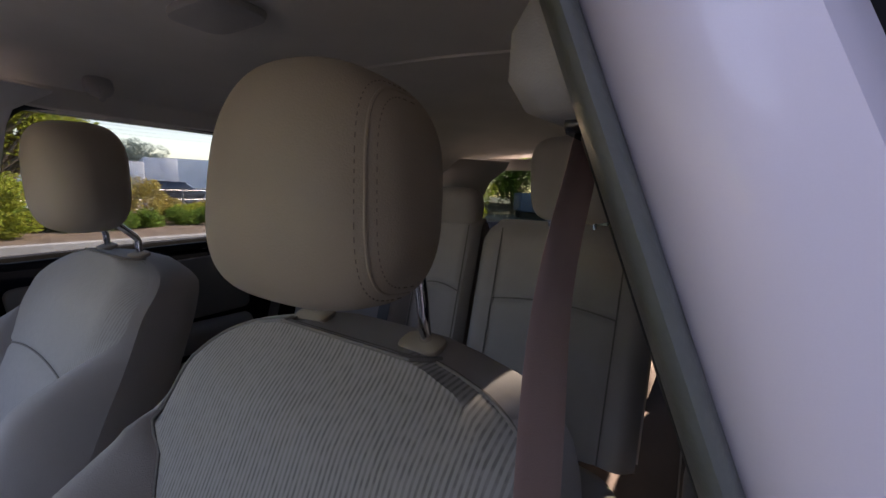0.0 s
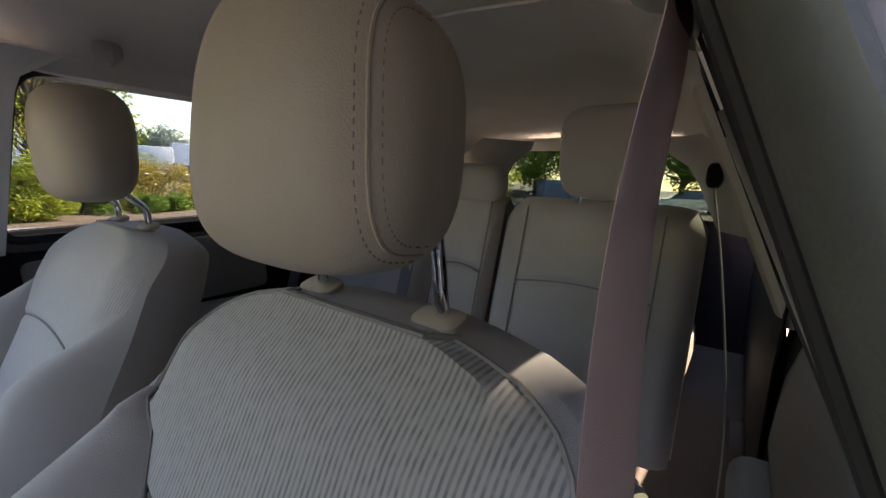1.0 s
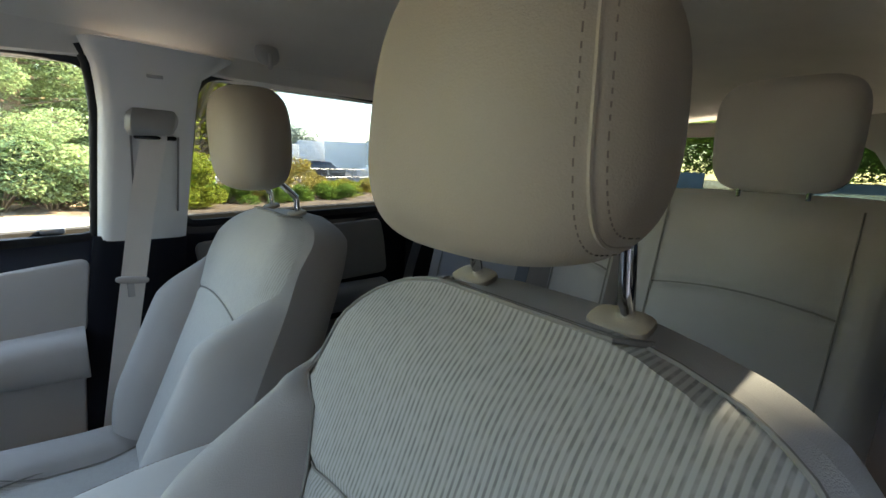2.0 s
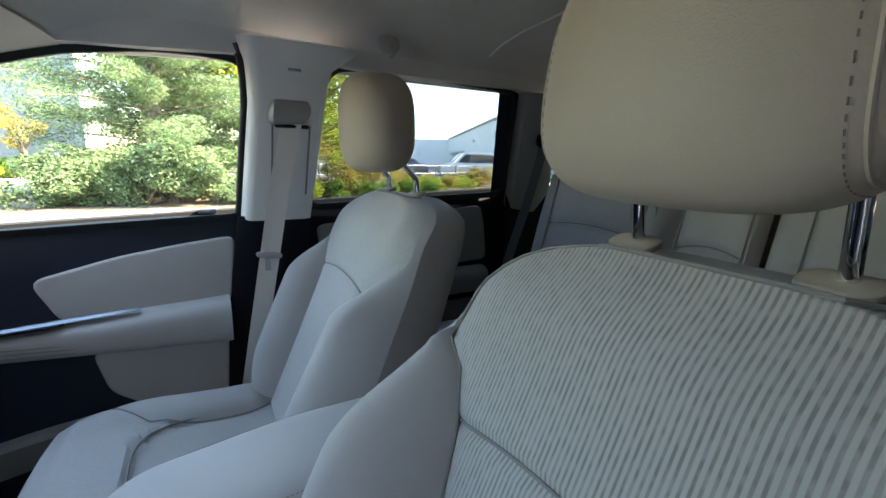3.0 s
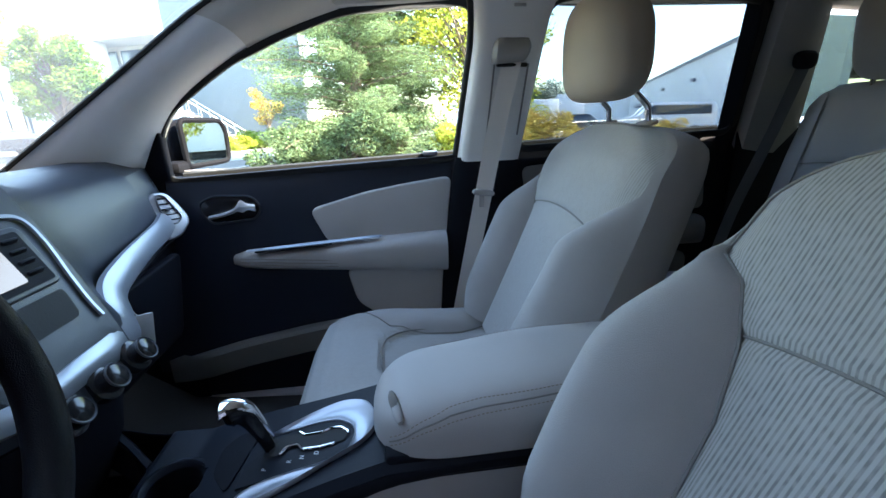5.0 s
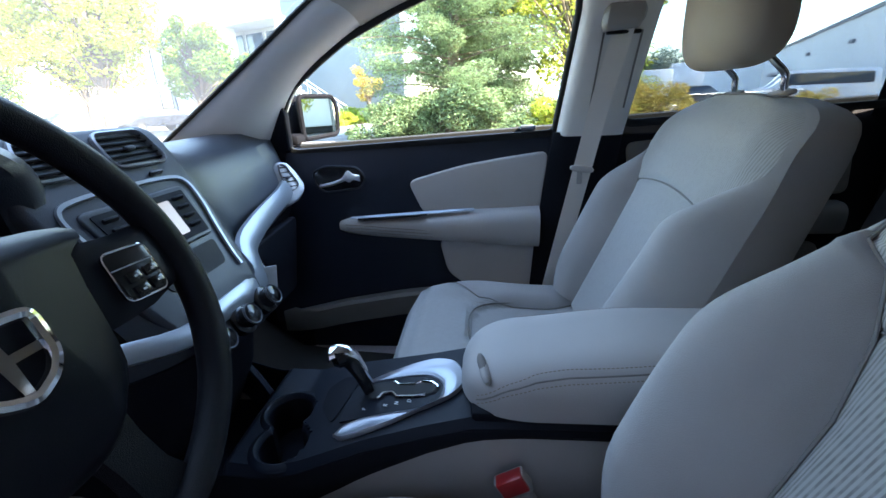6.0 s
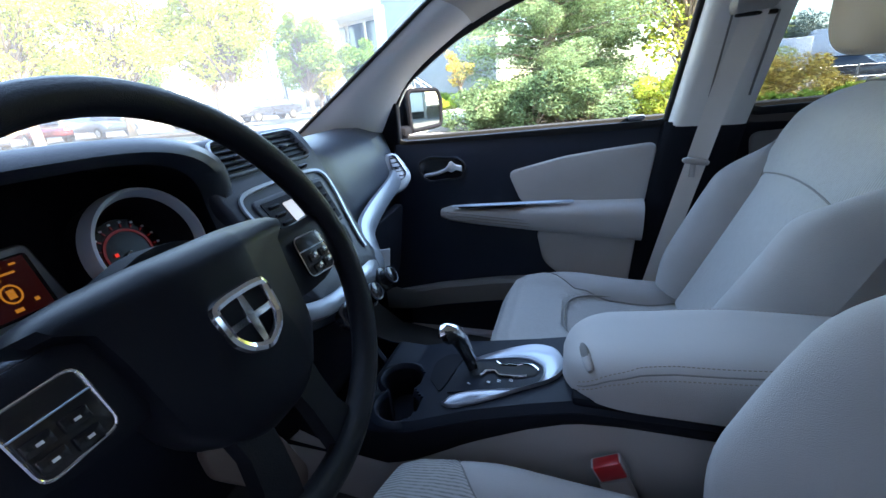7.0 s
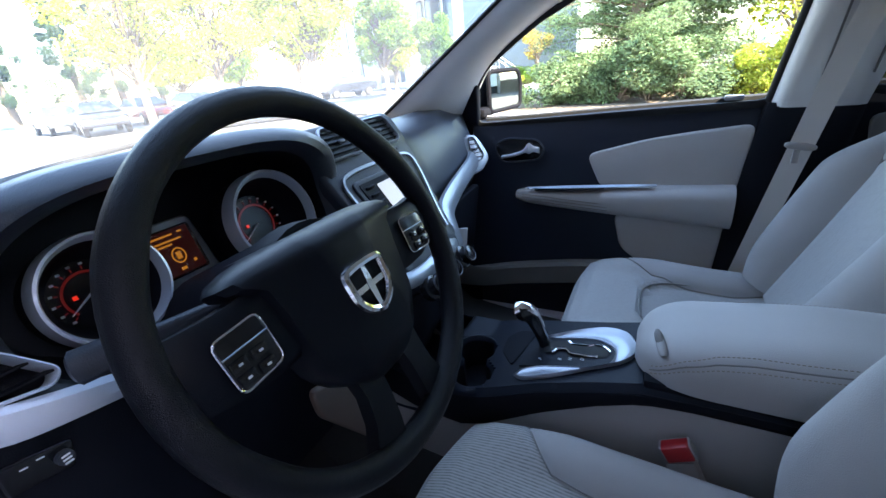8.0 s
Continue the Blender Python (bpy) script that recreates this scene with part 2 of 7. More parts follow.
def tube(bm, pts, r, n=10, closed=False):
    pts = [Vector(p) for p in pts]
    k = len(pts)
    rad = [float(q) for q in r] if isinstance(r, (list, tuple)) else [r] * k
    rings, side = [], None
    for i, p in enumerate(pts):
        if closed:
            t = pts[(i + 1) % k] - pts[i - 1]
        else:
            t = pts[min(i + 1, k - 1)] - pts[max(i - 1, 0)]
        t.normalize()
        if side is None:
            side = t.cross(V(0, 0, 1) if abs(t.z) < 0.9 else V(1, 0, 0)).normalized()
        side = (side - t * side.dot(t)).normalized()
        up = t.cross(side)
        rings.append([p + rad[i] * (math.cos(a) * side + math.sin(a) * up) for a in (2 * math.pi * j / n for j in range(n))])
    if closed:
        rings.append(rings[0])
    grid(bm, rings, closed=True, cap=not closed)


def smoothpath(pts, n=8):
    """A Catmull-Rom path through the points."""
    p = [Vector(q) for q in pts]
    p = [2 * p[0] - p[1]] + p + [2 * p[-1] - p[-2]]
    out = []
    for a, b, c, d in zip(p, p[1:], p[2:], p[3:]):
        for i in range(n):
            t = i / n
            out.append(0.5 * (2 * b + (c - a) * t + (2 * a - 5 * b + 4 * c - d) * t * t + (3 * b - a - 3 * c + d) * t ** 3))
    return out + [p[-2]]


def box(bm, at, size, bevel=0.0, turn=None, seg=2):
    m = Matrix.LocRotScale(Vector(at), turn.to_quaternion() if turn else None, None) @ Matrix.Diagonal((*size, 1))
    g = bmesh.ops.create_cube(bm, size=1.0, matrix=m)
    if bevel:
        es = list({e for v in g["verts"] for e in v.link_edges})
        bmesh.ops.bevel(bm, geom=es, offset=bevel, segments=seg, affect="EDGES", profile=0.5)


def tilt(x=0, y=0, z=0):
    return Euler((radians(x), radians(y), radians(z))).to_matrix()


def slab(bm, outline, place, depth, bevel=0.0):
    """A polygon of (a, b) points, laid by place(a, b, h), from h = 0 to depth, its face edge rounded."""
    def inset(amount):
        k = len(outline)
        area = sum(outline[i][0] * outline[(i + 1) % k][1] - outline[(i + 1) % k][0] * outline[i][1] for i in range(k))
        sgn = 1 if area > 0 else -1
        out = []
        for i in range(k):
            a, b, c = Vector(outline[i - 1]), Vector(outline[i]), Vector(outline[(i + 1) % k])
            e, f = (b - a).normalized(), (c - b).normalized()
            nrm = Vector((-(e.y + f.y), e.x + f.x)) * sgn
            nrm = nrm.normalized() if nrm.length > 1e-6 else Vector((0, 0))
            out.append((b.x + nrm.x * amount, b.y + nrm.y * amount))
        return out
    rings = [[place(a, b, 0) for a, b in outline]]
    if bevel:
        for q in (0.0, 0.35, 0.7, 1.0):
            rings.append([place(a, b, depth - bevel * (1 - math.sin(q * math.pi / 2))) for a, b in inset(bevel * (1 - math.cos(q * math.pi / 2)))])
    else:
        rings.append([place(a, b, depth) for a, b in outline])
    grid(bm, rings, closed=True, cap=True)


def rounded(pts, r=0.02, n=5):
    """A 2D outline with its corners rounded by r."""
    out, k = [], len(pts)
    for i in range(k):
        a, b, c = Vector(pts[i - 1]), Vector(pts[i]), Vector(pts[(i + 1) % k])
        e, f = a - b, c - b
        q = min(r, e.length * 0.45, f.length * 0.45)
        p0, p1 = b + e.normalized() * q, b + f.normalized() * q
        for j in range(n + 1):
            t = j / n
            w = p0 * (1 - t) ** 2 + b * 2 * t * (1 - t) + p1 * t * t
            out.append((w.x, w.y))
    return out


def blob(bm, at, size, ex=2.6, n=28, m=18, turn=None, warp=None):
    """A rounded block (superellipsoid)."""
    def p(c, e):
        return math.copysign(abs(c) ** e, c)
    rows = []
    e = 2 / ex
    for i in range(m + 1):
        v = -math.pi / 2 + math.pi * i / m
        row = []
        for j in range(n):
            u = 2 * math.pi * j / n
            q = V(p(math.cos(v), e) * p(math.cos(u), e) * size[0] / 2, p(math.cos(v), e) * p(math.sin(u), e) * size[1] / 2, p(math.sin(v), e) * size[2] / 2)
            if warp:
                q = warp(q)
            if turn:
                q = turn @ q
            row.append(q + Vector(at))
        rows.append(row)
    grid(bm, rows, closed=True)


def lerp(x, xs, ys):
    return float(np.interp(x, xs, ys))


def soft(a, b, x):
    t = min(max((x - a) / (b - a), 0.0), 1.0)
    return t * t * (3 - 2 * t)

# ---- the car's shell ----
ROOF_X = [0.0, 0.20, 0.36, 0.45, 0.515, 0.56, 0.60]
ROOF_Z = [1.715, 1.712, 1.702, 1.688, 1.664, 1.632, 1.592]


def roof_z(x, y):
    return lerp(abs(x), ROOF_X, ROOF_Z) - 0.05 * soft(0.15, 0.62, y) - 0.035 * soft(-1.2, -2.4, y) * 1.0


car = thing("car_body", "silver car body shell with pale cabin trim, front door standing open", "car", at=(0, 0, 0))

bm = bmesh.new()
xs = [-0.60, -0.58, -0.56, -0.54, -0.515, -0.48, -0.45, -0.41, -0.36, -0.28, -0.2, -0.1, 0]
xs = xs + [-x for x in reversed(xs[:-1])]
ys = [0.60, 0.52, 0.42, 0.3, 0.15, 0.0, -0.2, -0.4, -0.6, -0.8, -1.0, -1.2, -1.5, -1.8, -2.05, -2.25]
grid(bm, [[V(x * lerp(y, (-2.3, -1.5, 0.2, 0.6), (0.9, 0.98, 1, 0.9)), y, roof_z(x, y)) for x in xs] for y in ys])
thicken(bm, -0.012)
ceiling = solo("ceiling", bm, LINER, "taupe felt headliner of the car", "ceiling", "structure")

bm = bmesh.new()
grid(bm, [[V(x * 1.05, y, roof_z(x, y) + 0.03 + 0.012 * math.cos(x * 2)) for x in xs] for y in ys])
thicken(bm, -0.004)
part("roof_panel", bm, PAINT, car, "silver painted steel roof")

# a seam across the roof lining over the second row
bm = bmesh.new()
tube(bm, [V(x, -0.62, roof_z(x, -0.62) - 0.001) for x in np.linspace(-0.5, 0.5, 15)], 0.004, 6)
part("headliner_seam", bm, LINER, car)

FRONT_WIN = [(0.885, 1.172), (0.858, 1.29), (0.81, 1.350), (0.70, 1.418), (0.622, 1.462), (0.478, 1.519), (0.346, 1.560), (0.20, 1.582), (0.10, 1.586), (0.035, 1.580), (0.012, 1.555), (0.035, 1.212)]
REAR_WIN = [(-0.155, 1.232), (-0.168, 1.40), (-0.178, 1.56), (-0.20, 1.588), (-0.24, 1.594), (-0.50, 1.597), (-0.70, 1.594), (-0.765, 1.586), (-0.785, 1.55), (-0.855, 1.29), (-0.845, 1.262), (-0.50, 1.248)]

FRONT_SILL = [(0.86, 1.175), (0.60, 1.186), (0.30, 1.200), (0.035, 1.212)]
REAR_SILL = [(-0.155, 1.232), (-0.33, 1.240), (-0.50, 1.248), (-0.84, 1.262)]


def glass_x(z):
    return 0.77 - 0.45 * (z - 1.2)


def on_glass(side, off=0.0):
    return lambda y, z, h: V(side * (glass_x(z) + off - h), y, z)


def grow(poly, d):
    k, out = len(poly), []
    area = sum(poly[i][0] * poly[(i + 1) % k][1] - poly[(i + 1) % k][0] * poly[i][1] for i in range(k))
    for i in range(k):
        a, b, c = Vector(poly[i - 1]), Vector(poly[i]), Vector(poly[(i + 1) % k])
        e, f = (b - a).normalized(), (c - b).normalized()
        nrm = Vector((e.y + f.y, -(e.x + f.x))).normalized() * (1 if area > 0 else -1)
        out.append((b.x + nrm.x * d, b.y + nrm.y * d))
    return out


def ring_frame(bm, poly, place, widths):
    """A frame round an opening: (outwards by, height) steps from the opening's edge."""
    rows = [[place(a, b, h) for a, b in grow(poly, w)] for w, h in widths]
    rows.append(rows[0])
    grid(bm, rows, closed=True)


def densify(poly, step=0.05):
    out, k = [], len(poly)
    for i in range(k):
        a, b = Vector(poly[i]), Vector(poly[(i + 1) % k])
        n = max(1, int((b - a).length / step))
        out += [tuple(a.lerp(b, j / n)) for j in range(n)]
    return out


FW = rounded(FRONT_WIN, 0.03, 3)
RW = rounded(REAR_WIN, 0.03, 3)

# B pillars
PIL = [(0.60, 0.115, -0.08, 0.735), (0.90, 0.085, -0.12, 0.735), (1.205, 0.036, -0.152, 0.722)]


def b_pillar(side, dx=0.0, dy=0.0):
    upper, lower = bmesh.new(), bmesh.new()
    rows = []
    for z in (1.195, 1.28, 1.36, 1.44, 1.50, 1.55, 1.585, 1.61, 1.63):
        f = lerp(z, (1.195, 1.5, 1.58, 1.63), (0.030, 0.006, 0.010, 0.028))
        r = lerp(z, (1.195, 1.5, 1.58, 1.63), (-0.150, -0.166, -0.172, -0.24))
        x, f, r = 0.712 + dx - 0.47 * (z - 1.2), f + dy, r + dy
        rows.append([V(side * (x + 0.075), f + 0.006, z), V(side * (x + 0.030), f + 0.003, z), V(side * (x + 0.010), f - 0.006, z), V(side * x, f - 0.022, z),
                     V(side * (x - 0.004), (f + r) / 2, z), V(side * x, r + 0.022, z), V(side * (x + 0.012), r + 0.004, z), V(side * (x + 0.06), r - 0.002, z)])
    grid(upper, rows)
    rows = []
    for z, f, r, x in ((z, f + dy, r + dy, x + dx) for z, f, r, x in PIL):
        rows.append([V(side * (x + 0.06), f + 0.01, z), V(side * (x + 0.015), f + 0.004, z), V(side * x, f - 0.015, z), V(side * x, r + 0.02, z), V(side * (x + 0.015), r, z), V(side * (x + 0.06), r - 0.005, z)])
    rows = [[p + V(0, 0, 0) for p in r] for r in rows]
    grid(lower, rows)
    thicken(upper, 0.004)
    thicken(lower, 0.004)
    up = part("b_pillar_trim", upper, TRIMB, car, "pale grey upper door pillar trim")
    part("b_pillar_lower_trim", lower, BLACK, car, "black lower door pillar trim")
    if side > 0:
        s = bmesh.new()
        tube(s, [V(side * (0.712 - 0.47 * (z - 1.2) + 0.046), lerp(z, (1.195, 1.5, 1.58, 1.63), (0.030, 0.006, 0.010, 0.028)) + 0.012, z) for z in np.linspace(1.195, 1.62, 14)], 0.010, 10)
        part("door_opening_seal", s, RUBBER, car, "black rubber door seal")
    # slide of the belt's height adjuster, and the small mark above it
    s = bmesh.new()
    for z0, z1, y0, y1 in ((1.27, 1.45, -0.040, -0.036), (1.27, 1.45, -0.130, -0.126)):
        grid(s, [[V(side * (0.706 + dx - 0.47 * (z - 1.2)), y + dy, z) for y in (y0, y1)] for z in np.linspace(z0, z1, 6)])
    thicken(s, 0.004)
    part("adjuster_slide", s, SEAM, up)
    k = bmesh.new()
    box(k, (side * (0.708 + dx - 0.47 * 0.375 - 0.001), -0.085 + dy, 1.575), (0.004, 0.030, 0.018), 0.002, tilt(0, side * 25, 0))
    part("airbag_tag", k, TRIM, up)
    return up


b_pillar(1)
b_pillar(-1, 0.051, -0.124)

# A pillars: skin from the windshield's edge to the door opening's edge
WS = smoothpath([(0.635, 1.25, 1.19), (0.62, 1.185, 1.228), (0.58, 0.90, 1.405), (0.54, 0.68, 1.54), (0.51, 0.56, 1.60), (0.47, 0.50, 1.635)], 6)
DR = smoothpath([(0.80, 1.02, 1.12), (0.775, 0.93, 1.19), (0.70, 0.80, 1.36), (0.64, 0.60, 1.485), (0.615, 0.46, 1.54), (0.60, 0.34, 1.575)], 6)
for side in (1, -1):
    bm = bmesh.new()
    rows = []
    for w, d in zip(WS, DR):
        row = []
        for i in range(9):
            t = i / 8
            q = w.lerp(d, t)
            out = V(-0.80, -0.5, 0.1).normalized() * (0.045 * math.sin(math.pi * t) ** 0.8)
            q = q + out
            row.append(V(side * q.x, q.y, q.z))
        rows.append(row)
    grid(bm, rows[:20])
    thicken(bm, 0.004)
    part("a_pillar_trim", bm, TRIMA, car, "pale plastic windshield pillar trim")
    bm = bmesh.new()
    grid(bm, [[p + V(side * -0.002, 0, -0.002) for p in r] for r in rows[19:]])
    thicken(bm, 0.004)
    part("headliner_corner", bm, LINER, car, "taupe felt corner over the pillar")
    # rail trim over the doors
    bm = bmesh.new()
    rows = []
    for y in np.linspace(0.36, -2.0, 24):
        top = lerp(y, (-1.9, -0.78, -0.2, -0.09, 0.1, 0.36), (1.55, 1.598, 1.592, 1.60, 1.588, 1.572))
        rows.append([V(side * (glass_x(top) + 0.03), y, top), V(side * (glass_x(top) - 0.005), y, top + 0.002), V(side * (glass_x(top) - 0.03), y, top + 0.008), V(side * 0.545, y, roof_z(0.545, y) + 0.004)])
    grid(bm, rows)
    thicken(bm, 0.003)
    part("roof_rail_trim", bm, LINER, car)
    # black mouldings outside the glass
    for nm, sill in (("front_belt_moulding", FRONT_SILL), ("rear_belt_moulding", REAR_SILL)):
        if side < 0 and nm == "front_belt_moulding":
            continue
        bm = bmesh.new()
        grid(bm, [[V(side * (glass_x(z) + dx), y, z + dz) for dx, dz in ((0.014, -0.02), (0.014, 0.009), (0.022, 0.013), (0.050, 0.008), (0.060, -0.02))] for y, z in sill])
        part(nm, bm, RUBBER, car, "black moulding under the window")
    # black seals round the openings
    bm = bmesh.new()
    ring_frame(bm, RW, on_glass(side), ((0.0, 0.004), (0.0, 0.016), (0.012, 0.020), (0.022, 0.014), (0.022, 0.004)))
    part("window_seal", bm, RUBBER, car, "black rubber window seal")

# dark side trim of the load space
for side in (1, -1):
    bm = bmesh.new()
    grid(bm, [[V(side * x, y, z) for y in np.linspace(-0.985, -2.28, 10)] for z, x in ((0.60, 0.80), (0.72, 0.785), (0.95, 0.775), (1.12, 0.760), (1.22, 0.745))])
    thicken(bm, 0.006)
    part("cargo_side_trim", bm, BLACK, car, "black side trim of the load space")

# C pillar panels with the third row glass, and the tailgate
for side in (1, -1):
    bm = bmesh.new()
    rows = []
    for z in (1.18, 1.28, 1.38, 1.48, 1.56, 1.60):
        x = glass_x(z) - 0.03
        rows.append([V(side * (x + 0.05), -0.80 - (1.6 - z) * 0.27, z), V(side * x, -0.82 - (1.6 - z) * 0.27, z), V(side * (x - 0.01), -0.90 - (1.6 - z) * 0.33, z), V(side * (x + 0.03), -0.985 - (1.6 - z) * 0.4, z)])
    grid(bm, rows)
    thicken(bm, 0.004)
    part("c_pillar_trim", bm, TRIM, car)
    bm = bmesh.new()
    rows = []
    for z in (1.17, 1.30, 1.42, 1.52, 1.60):
        x = glass_x(z) - 0.02
        rows.append([V(side * (x + 0.03), -0.835 - (1.6 - z) * 0.22, z), V(side * (x + 0.005), -0.765 - (1.59 - z) * 0.29, z), V(side * (x + 0.03), -0.74 - (1.59 - z) * 0.29, z)])
    grid(bm, rows)
    thicken(bm, 0.004)
    part("rear_door_frame", bm, BLACK, car)
    # third row side: sill, rear post and glass between
    bm = bmesh.new()
    rows = []
    for y in np.linspace(-0.9, -2.3, 10):
        rows.append([V(side * 0.78, y, 0.5), V(side * 0.74, y, 0.8), V(side * 0.735, y, 1.1), V(side * 0.74, y, 1.27 + 0.04 * soft(-1.0, -1.9, y)), V(side * 0.79, y, 1.275 + 0.04 * soft(-1.0, -1.9, y))])
    grid(bm, rows)
    thicken(bm, 0.004)
    part("cargo_side_panel", bm, BLACK, car, "black cargo side panel")
    bm = bmesh.new()
    rows = []
    for z in (1.25, 1.35, 1.45, 1.53, 1.60, 1.64):
        x = glass_x(z)
        e = 0.05 * soft(1.5, 1.62, z)
        rows.append([V(side * (x + 0.02), -1.86, z), V(side * (x - 0.04 - e), -1.90, z), V(side * (x - 0.15 - e * 1.8), -2.16 + (z - 1.25) * 0.25, z), V(side * (x - 0.17 - e * 2), -2.26 + (z - 1.25) * 0.35, z)])
    grid(bm, rows)
    thicken(bm, 0.004)
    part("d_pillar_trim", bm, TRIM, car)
    bm = bmesh.new()
    slab(bm, [(-1.0, 1.285), (-0.99, 1.57), (-1.60, 1.56), (-1.85, 1.33)], on_glass(side, 0.02), 0.004)
    q = part("quarter_window", bm, REARGLASS, car, smooth=False)

bm = bmesh.new()
rows = []
for x in np.linspace(-0.80, 0.80, 9):
    rows.append([V(x, -2.30, 0.50), V(x, -2.33, 1.0), V(x, -2.36, 1.285 - 0.02 * x * x), V(x, -2.42, 1.30)])
grid(bm, rows)
thicken(bm, 0.006)
part("tailgate_trim", bm, BLACK, car, "dark tailgate lining")
bm = bmesh.new()
rows = [[V(x * s, y - 0.06 * x * x * -1, z) for x in np.linspace(-0.70, 0.70, 11)] for s, y, z in ((1.0, -2.40, 1.27), (0.94, -2.30, 1.45), (0.86, -2.19, 1.64))]
grid(bm, rows)
thicken(bm, 0.004)
q = part("rear_window", bm, REARGLASS, car, "tinted rear window")
bm = bmesh.new()
rows = [[V(x, y, z) for x in np.linspace(-0.56, 0.56, 9)] for y, z in ((-2.10, 1.655), (-2.18, 1.625), (-2.20, 1.60))]
grid(bm, rows)
thicken(bm, 0.004)
part("tailgate_header", bm, LINER, car)

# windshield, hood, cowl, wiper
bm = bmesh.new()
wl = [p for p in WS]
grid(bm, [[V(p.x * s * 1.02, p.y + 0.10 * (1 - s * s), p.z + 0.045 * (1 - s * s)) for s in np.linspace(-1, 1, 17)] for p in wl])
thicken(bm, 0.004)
q = part("windshield", bm, WSGLASS, car, "clear windshield glass with a veil of dust and painted haze")
bm = bmesh.new()
for p in (wl[0:3] and [wl]):
    for side in (1, -1):
        tube(bm, [V(side * (a.x - 0.012), a.y - 0.008, a.z + 0.002) for a in wl], 0.006, 6)
tube(bm, [V(wl[1].x * s, wl[1].y + 0.10 * (1 - s * s) - 0.02, wl[1].z + 0.045 * (1 - s * s) - 0.012) for s in np.linspace(-1, 1, 17)], 0.010, 6)
part("windshield_edge_band", bm, RUBBER, car, "black windshield edge band")
bm = bmesh.new()
grid(bm, [[V(x * w, y + 0.12 * (1 - (x) ** 2) * k, z + 0.03 * (1 - x * x)) for x in np.linspace(-1, 1, 13)] for y, z, w, k in ((1.33, 1.165, 0.80, 1), (1.6, 1.12, 0.80, 1), (1.9, 1.05, 0.78, 1), (2.15, 0.94, 0.72, 1), (2.3, 0.75, 0.68, 1))])
thicken(bm, 0.004)
part("hood", bm, PAINT, car, "silver painted hood")
bm = bmesh.new()
for s0, s1 in ((-0.98, -0.05), (0.0, 0.9)):
    pts = [V(0.62 * s, 1.215 + 0.10 * (1 - s * s) - 0.02, 1.236 + 0.045 * (1 - s * s)) for s in np.linspace(s0, s1, 9)]
    tube(bm, pts, 0.006, 6)
part("wiper", bm, RUBBER, car, "black wiper blades")

# outer flank panels, sills and floor
for side in (1, -1):
    bm = bmesh.new()
    rows = []
    for y in (2.2, 1.6, 1.15, 1.02):
        rows.append([V(side * 0.80, y, 0.5), V(side * 0.90, y, 0.75), V(side * 0.88, y, 1.0), V(side * 0.80, y, 1.12 - 0.1 * soft(1.3, 2.2, y))])
    grid(bm, rows)
    thicken(bm, 0.004)
    part("front_fender", bm, PAINT, car)
    bm = bmesh.new()
    box(bm, (side * 0.80, -0.6, 0.38), (0.14, 3.3, 0.12), 0.03)
    part("door_sill", bm, PAINT, car, "painted door sill")
    bm = bmesh.new()
    rows = [[V(side * 0.86, y, 0.45), V(side * 0.915, y, 0.75), V(side * 0.885, y, 1.1), V(side * 0.85, y, 1.22)] for y in (-0.98, -1.5, -2.1, -2.35)]
    grid(bm, rows)
    thicken(bm, 0.004)
    part("rear_fender", bm, PAINT, car)

# road wheels and the nose under the hood
for x in (-0.80, 0.80):
    for y in (1.62, -1.55):
        bm = bmesh.new()
        grid(bm, [[V(x + dx, y + r * math.cos(a), 0.33 + r * math.sin(a)) for a in (2 * math.pi * j / 28 for j in range(28))] for r, dx in ((0.20, -0.10), (0.30, -0.10), (0.33, -0.08), (0.33, 0.08), (0.30, 0.10), (0.20, 0.10))], closed=True, cap=True)
        tyre = part("road_wheel", bm, RUBBER, car, "black tyre on a silver rim")
        bm = bmesh.new()
        for j in range(5):
            box(bm, V(x + math.copysign(0.098, x), y, 0.33) + V(0, 0.10 * math.cos(1.2566 * j), 0.10 * math.sin(1.2566 * j)), (0.02, 0.20, 0.05), 0.006, tilt(math.degrees(1.2566 * j), 0, 0))
        part("rim", bm, SATIN, tyre, "silver five spoke rim")
bm = bmesh.new()
grid(bm, [[V(x * w, y + 0.12 * (1 - x * x), z) for x in np.linspace(-1, 1, 13)] for y, z, w in ((2.30, 0.75, 0.72), (2.36, 0.66, 0.80), (2.38, 0.50, 0.84), (2.34, 0.34, 0.82), (2.20, 0.26, 0.78))])
thicken(bm, 0.004)
part("front_bumper", bm, PAINT, car, "silver painted front bumper")
bm = bmesh.new()
grid(bm, [[V(x * w, -2.36 - d * (1 - x * x), z) for x in np.linspace(-1, 1, 13)] for z, w, d in ((1.02, 0.84, 0.05), (0.75, 0.88, 0.10), (0.50, 0.86, 0.11), (0.34, 0.80, 0.08))])
thicken(bm, 0.004)
part("rear_bumper", bm, PAINT, car, "silver painted rear bumper")

bm = bmesh.new()
grid(bm, [[V(x, y, z + (0.14 if abs(x) < 0.12 else 0.0)) for x in (-0.76, -0.4, -0.14, -0.1, 0.1, 0.14, 0.4, 0.76)] for y, z in ((1.20, 0.80), (1.10, 0.55), (0.95, 0.43), (0.4, 0.40), (-0.5, 0.40), (-0.62, 0.42), (-0.9, 0.45), (-1.2, 0.62), (-2.35, 0.66))])
thicken(bm, -0.01)
floor = solo("floor", bm, CARPET, "dark grey carpet floor of the car", "floor", "structure")

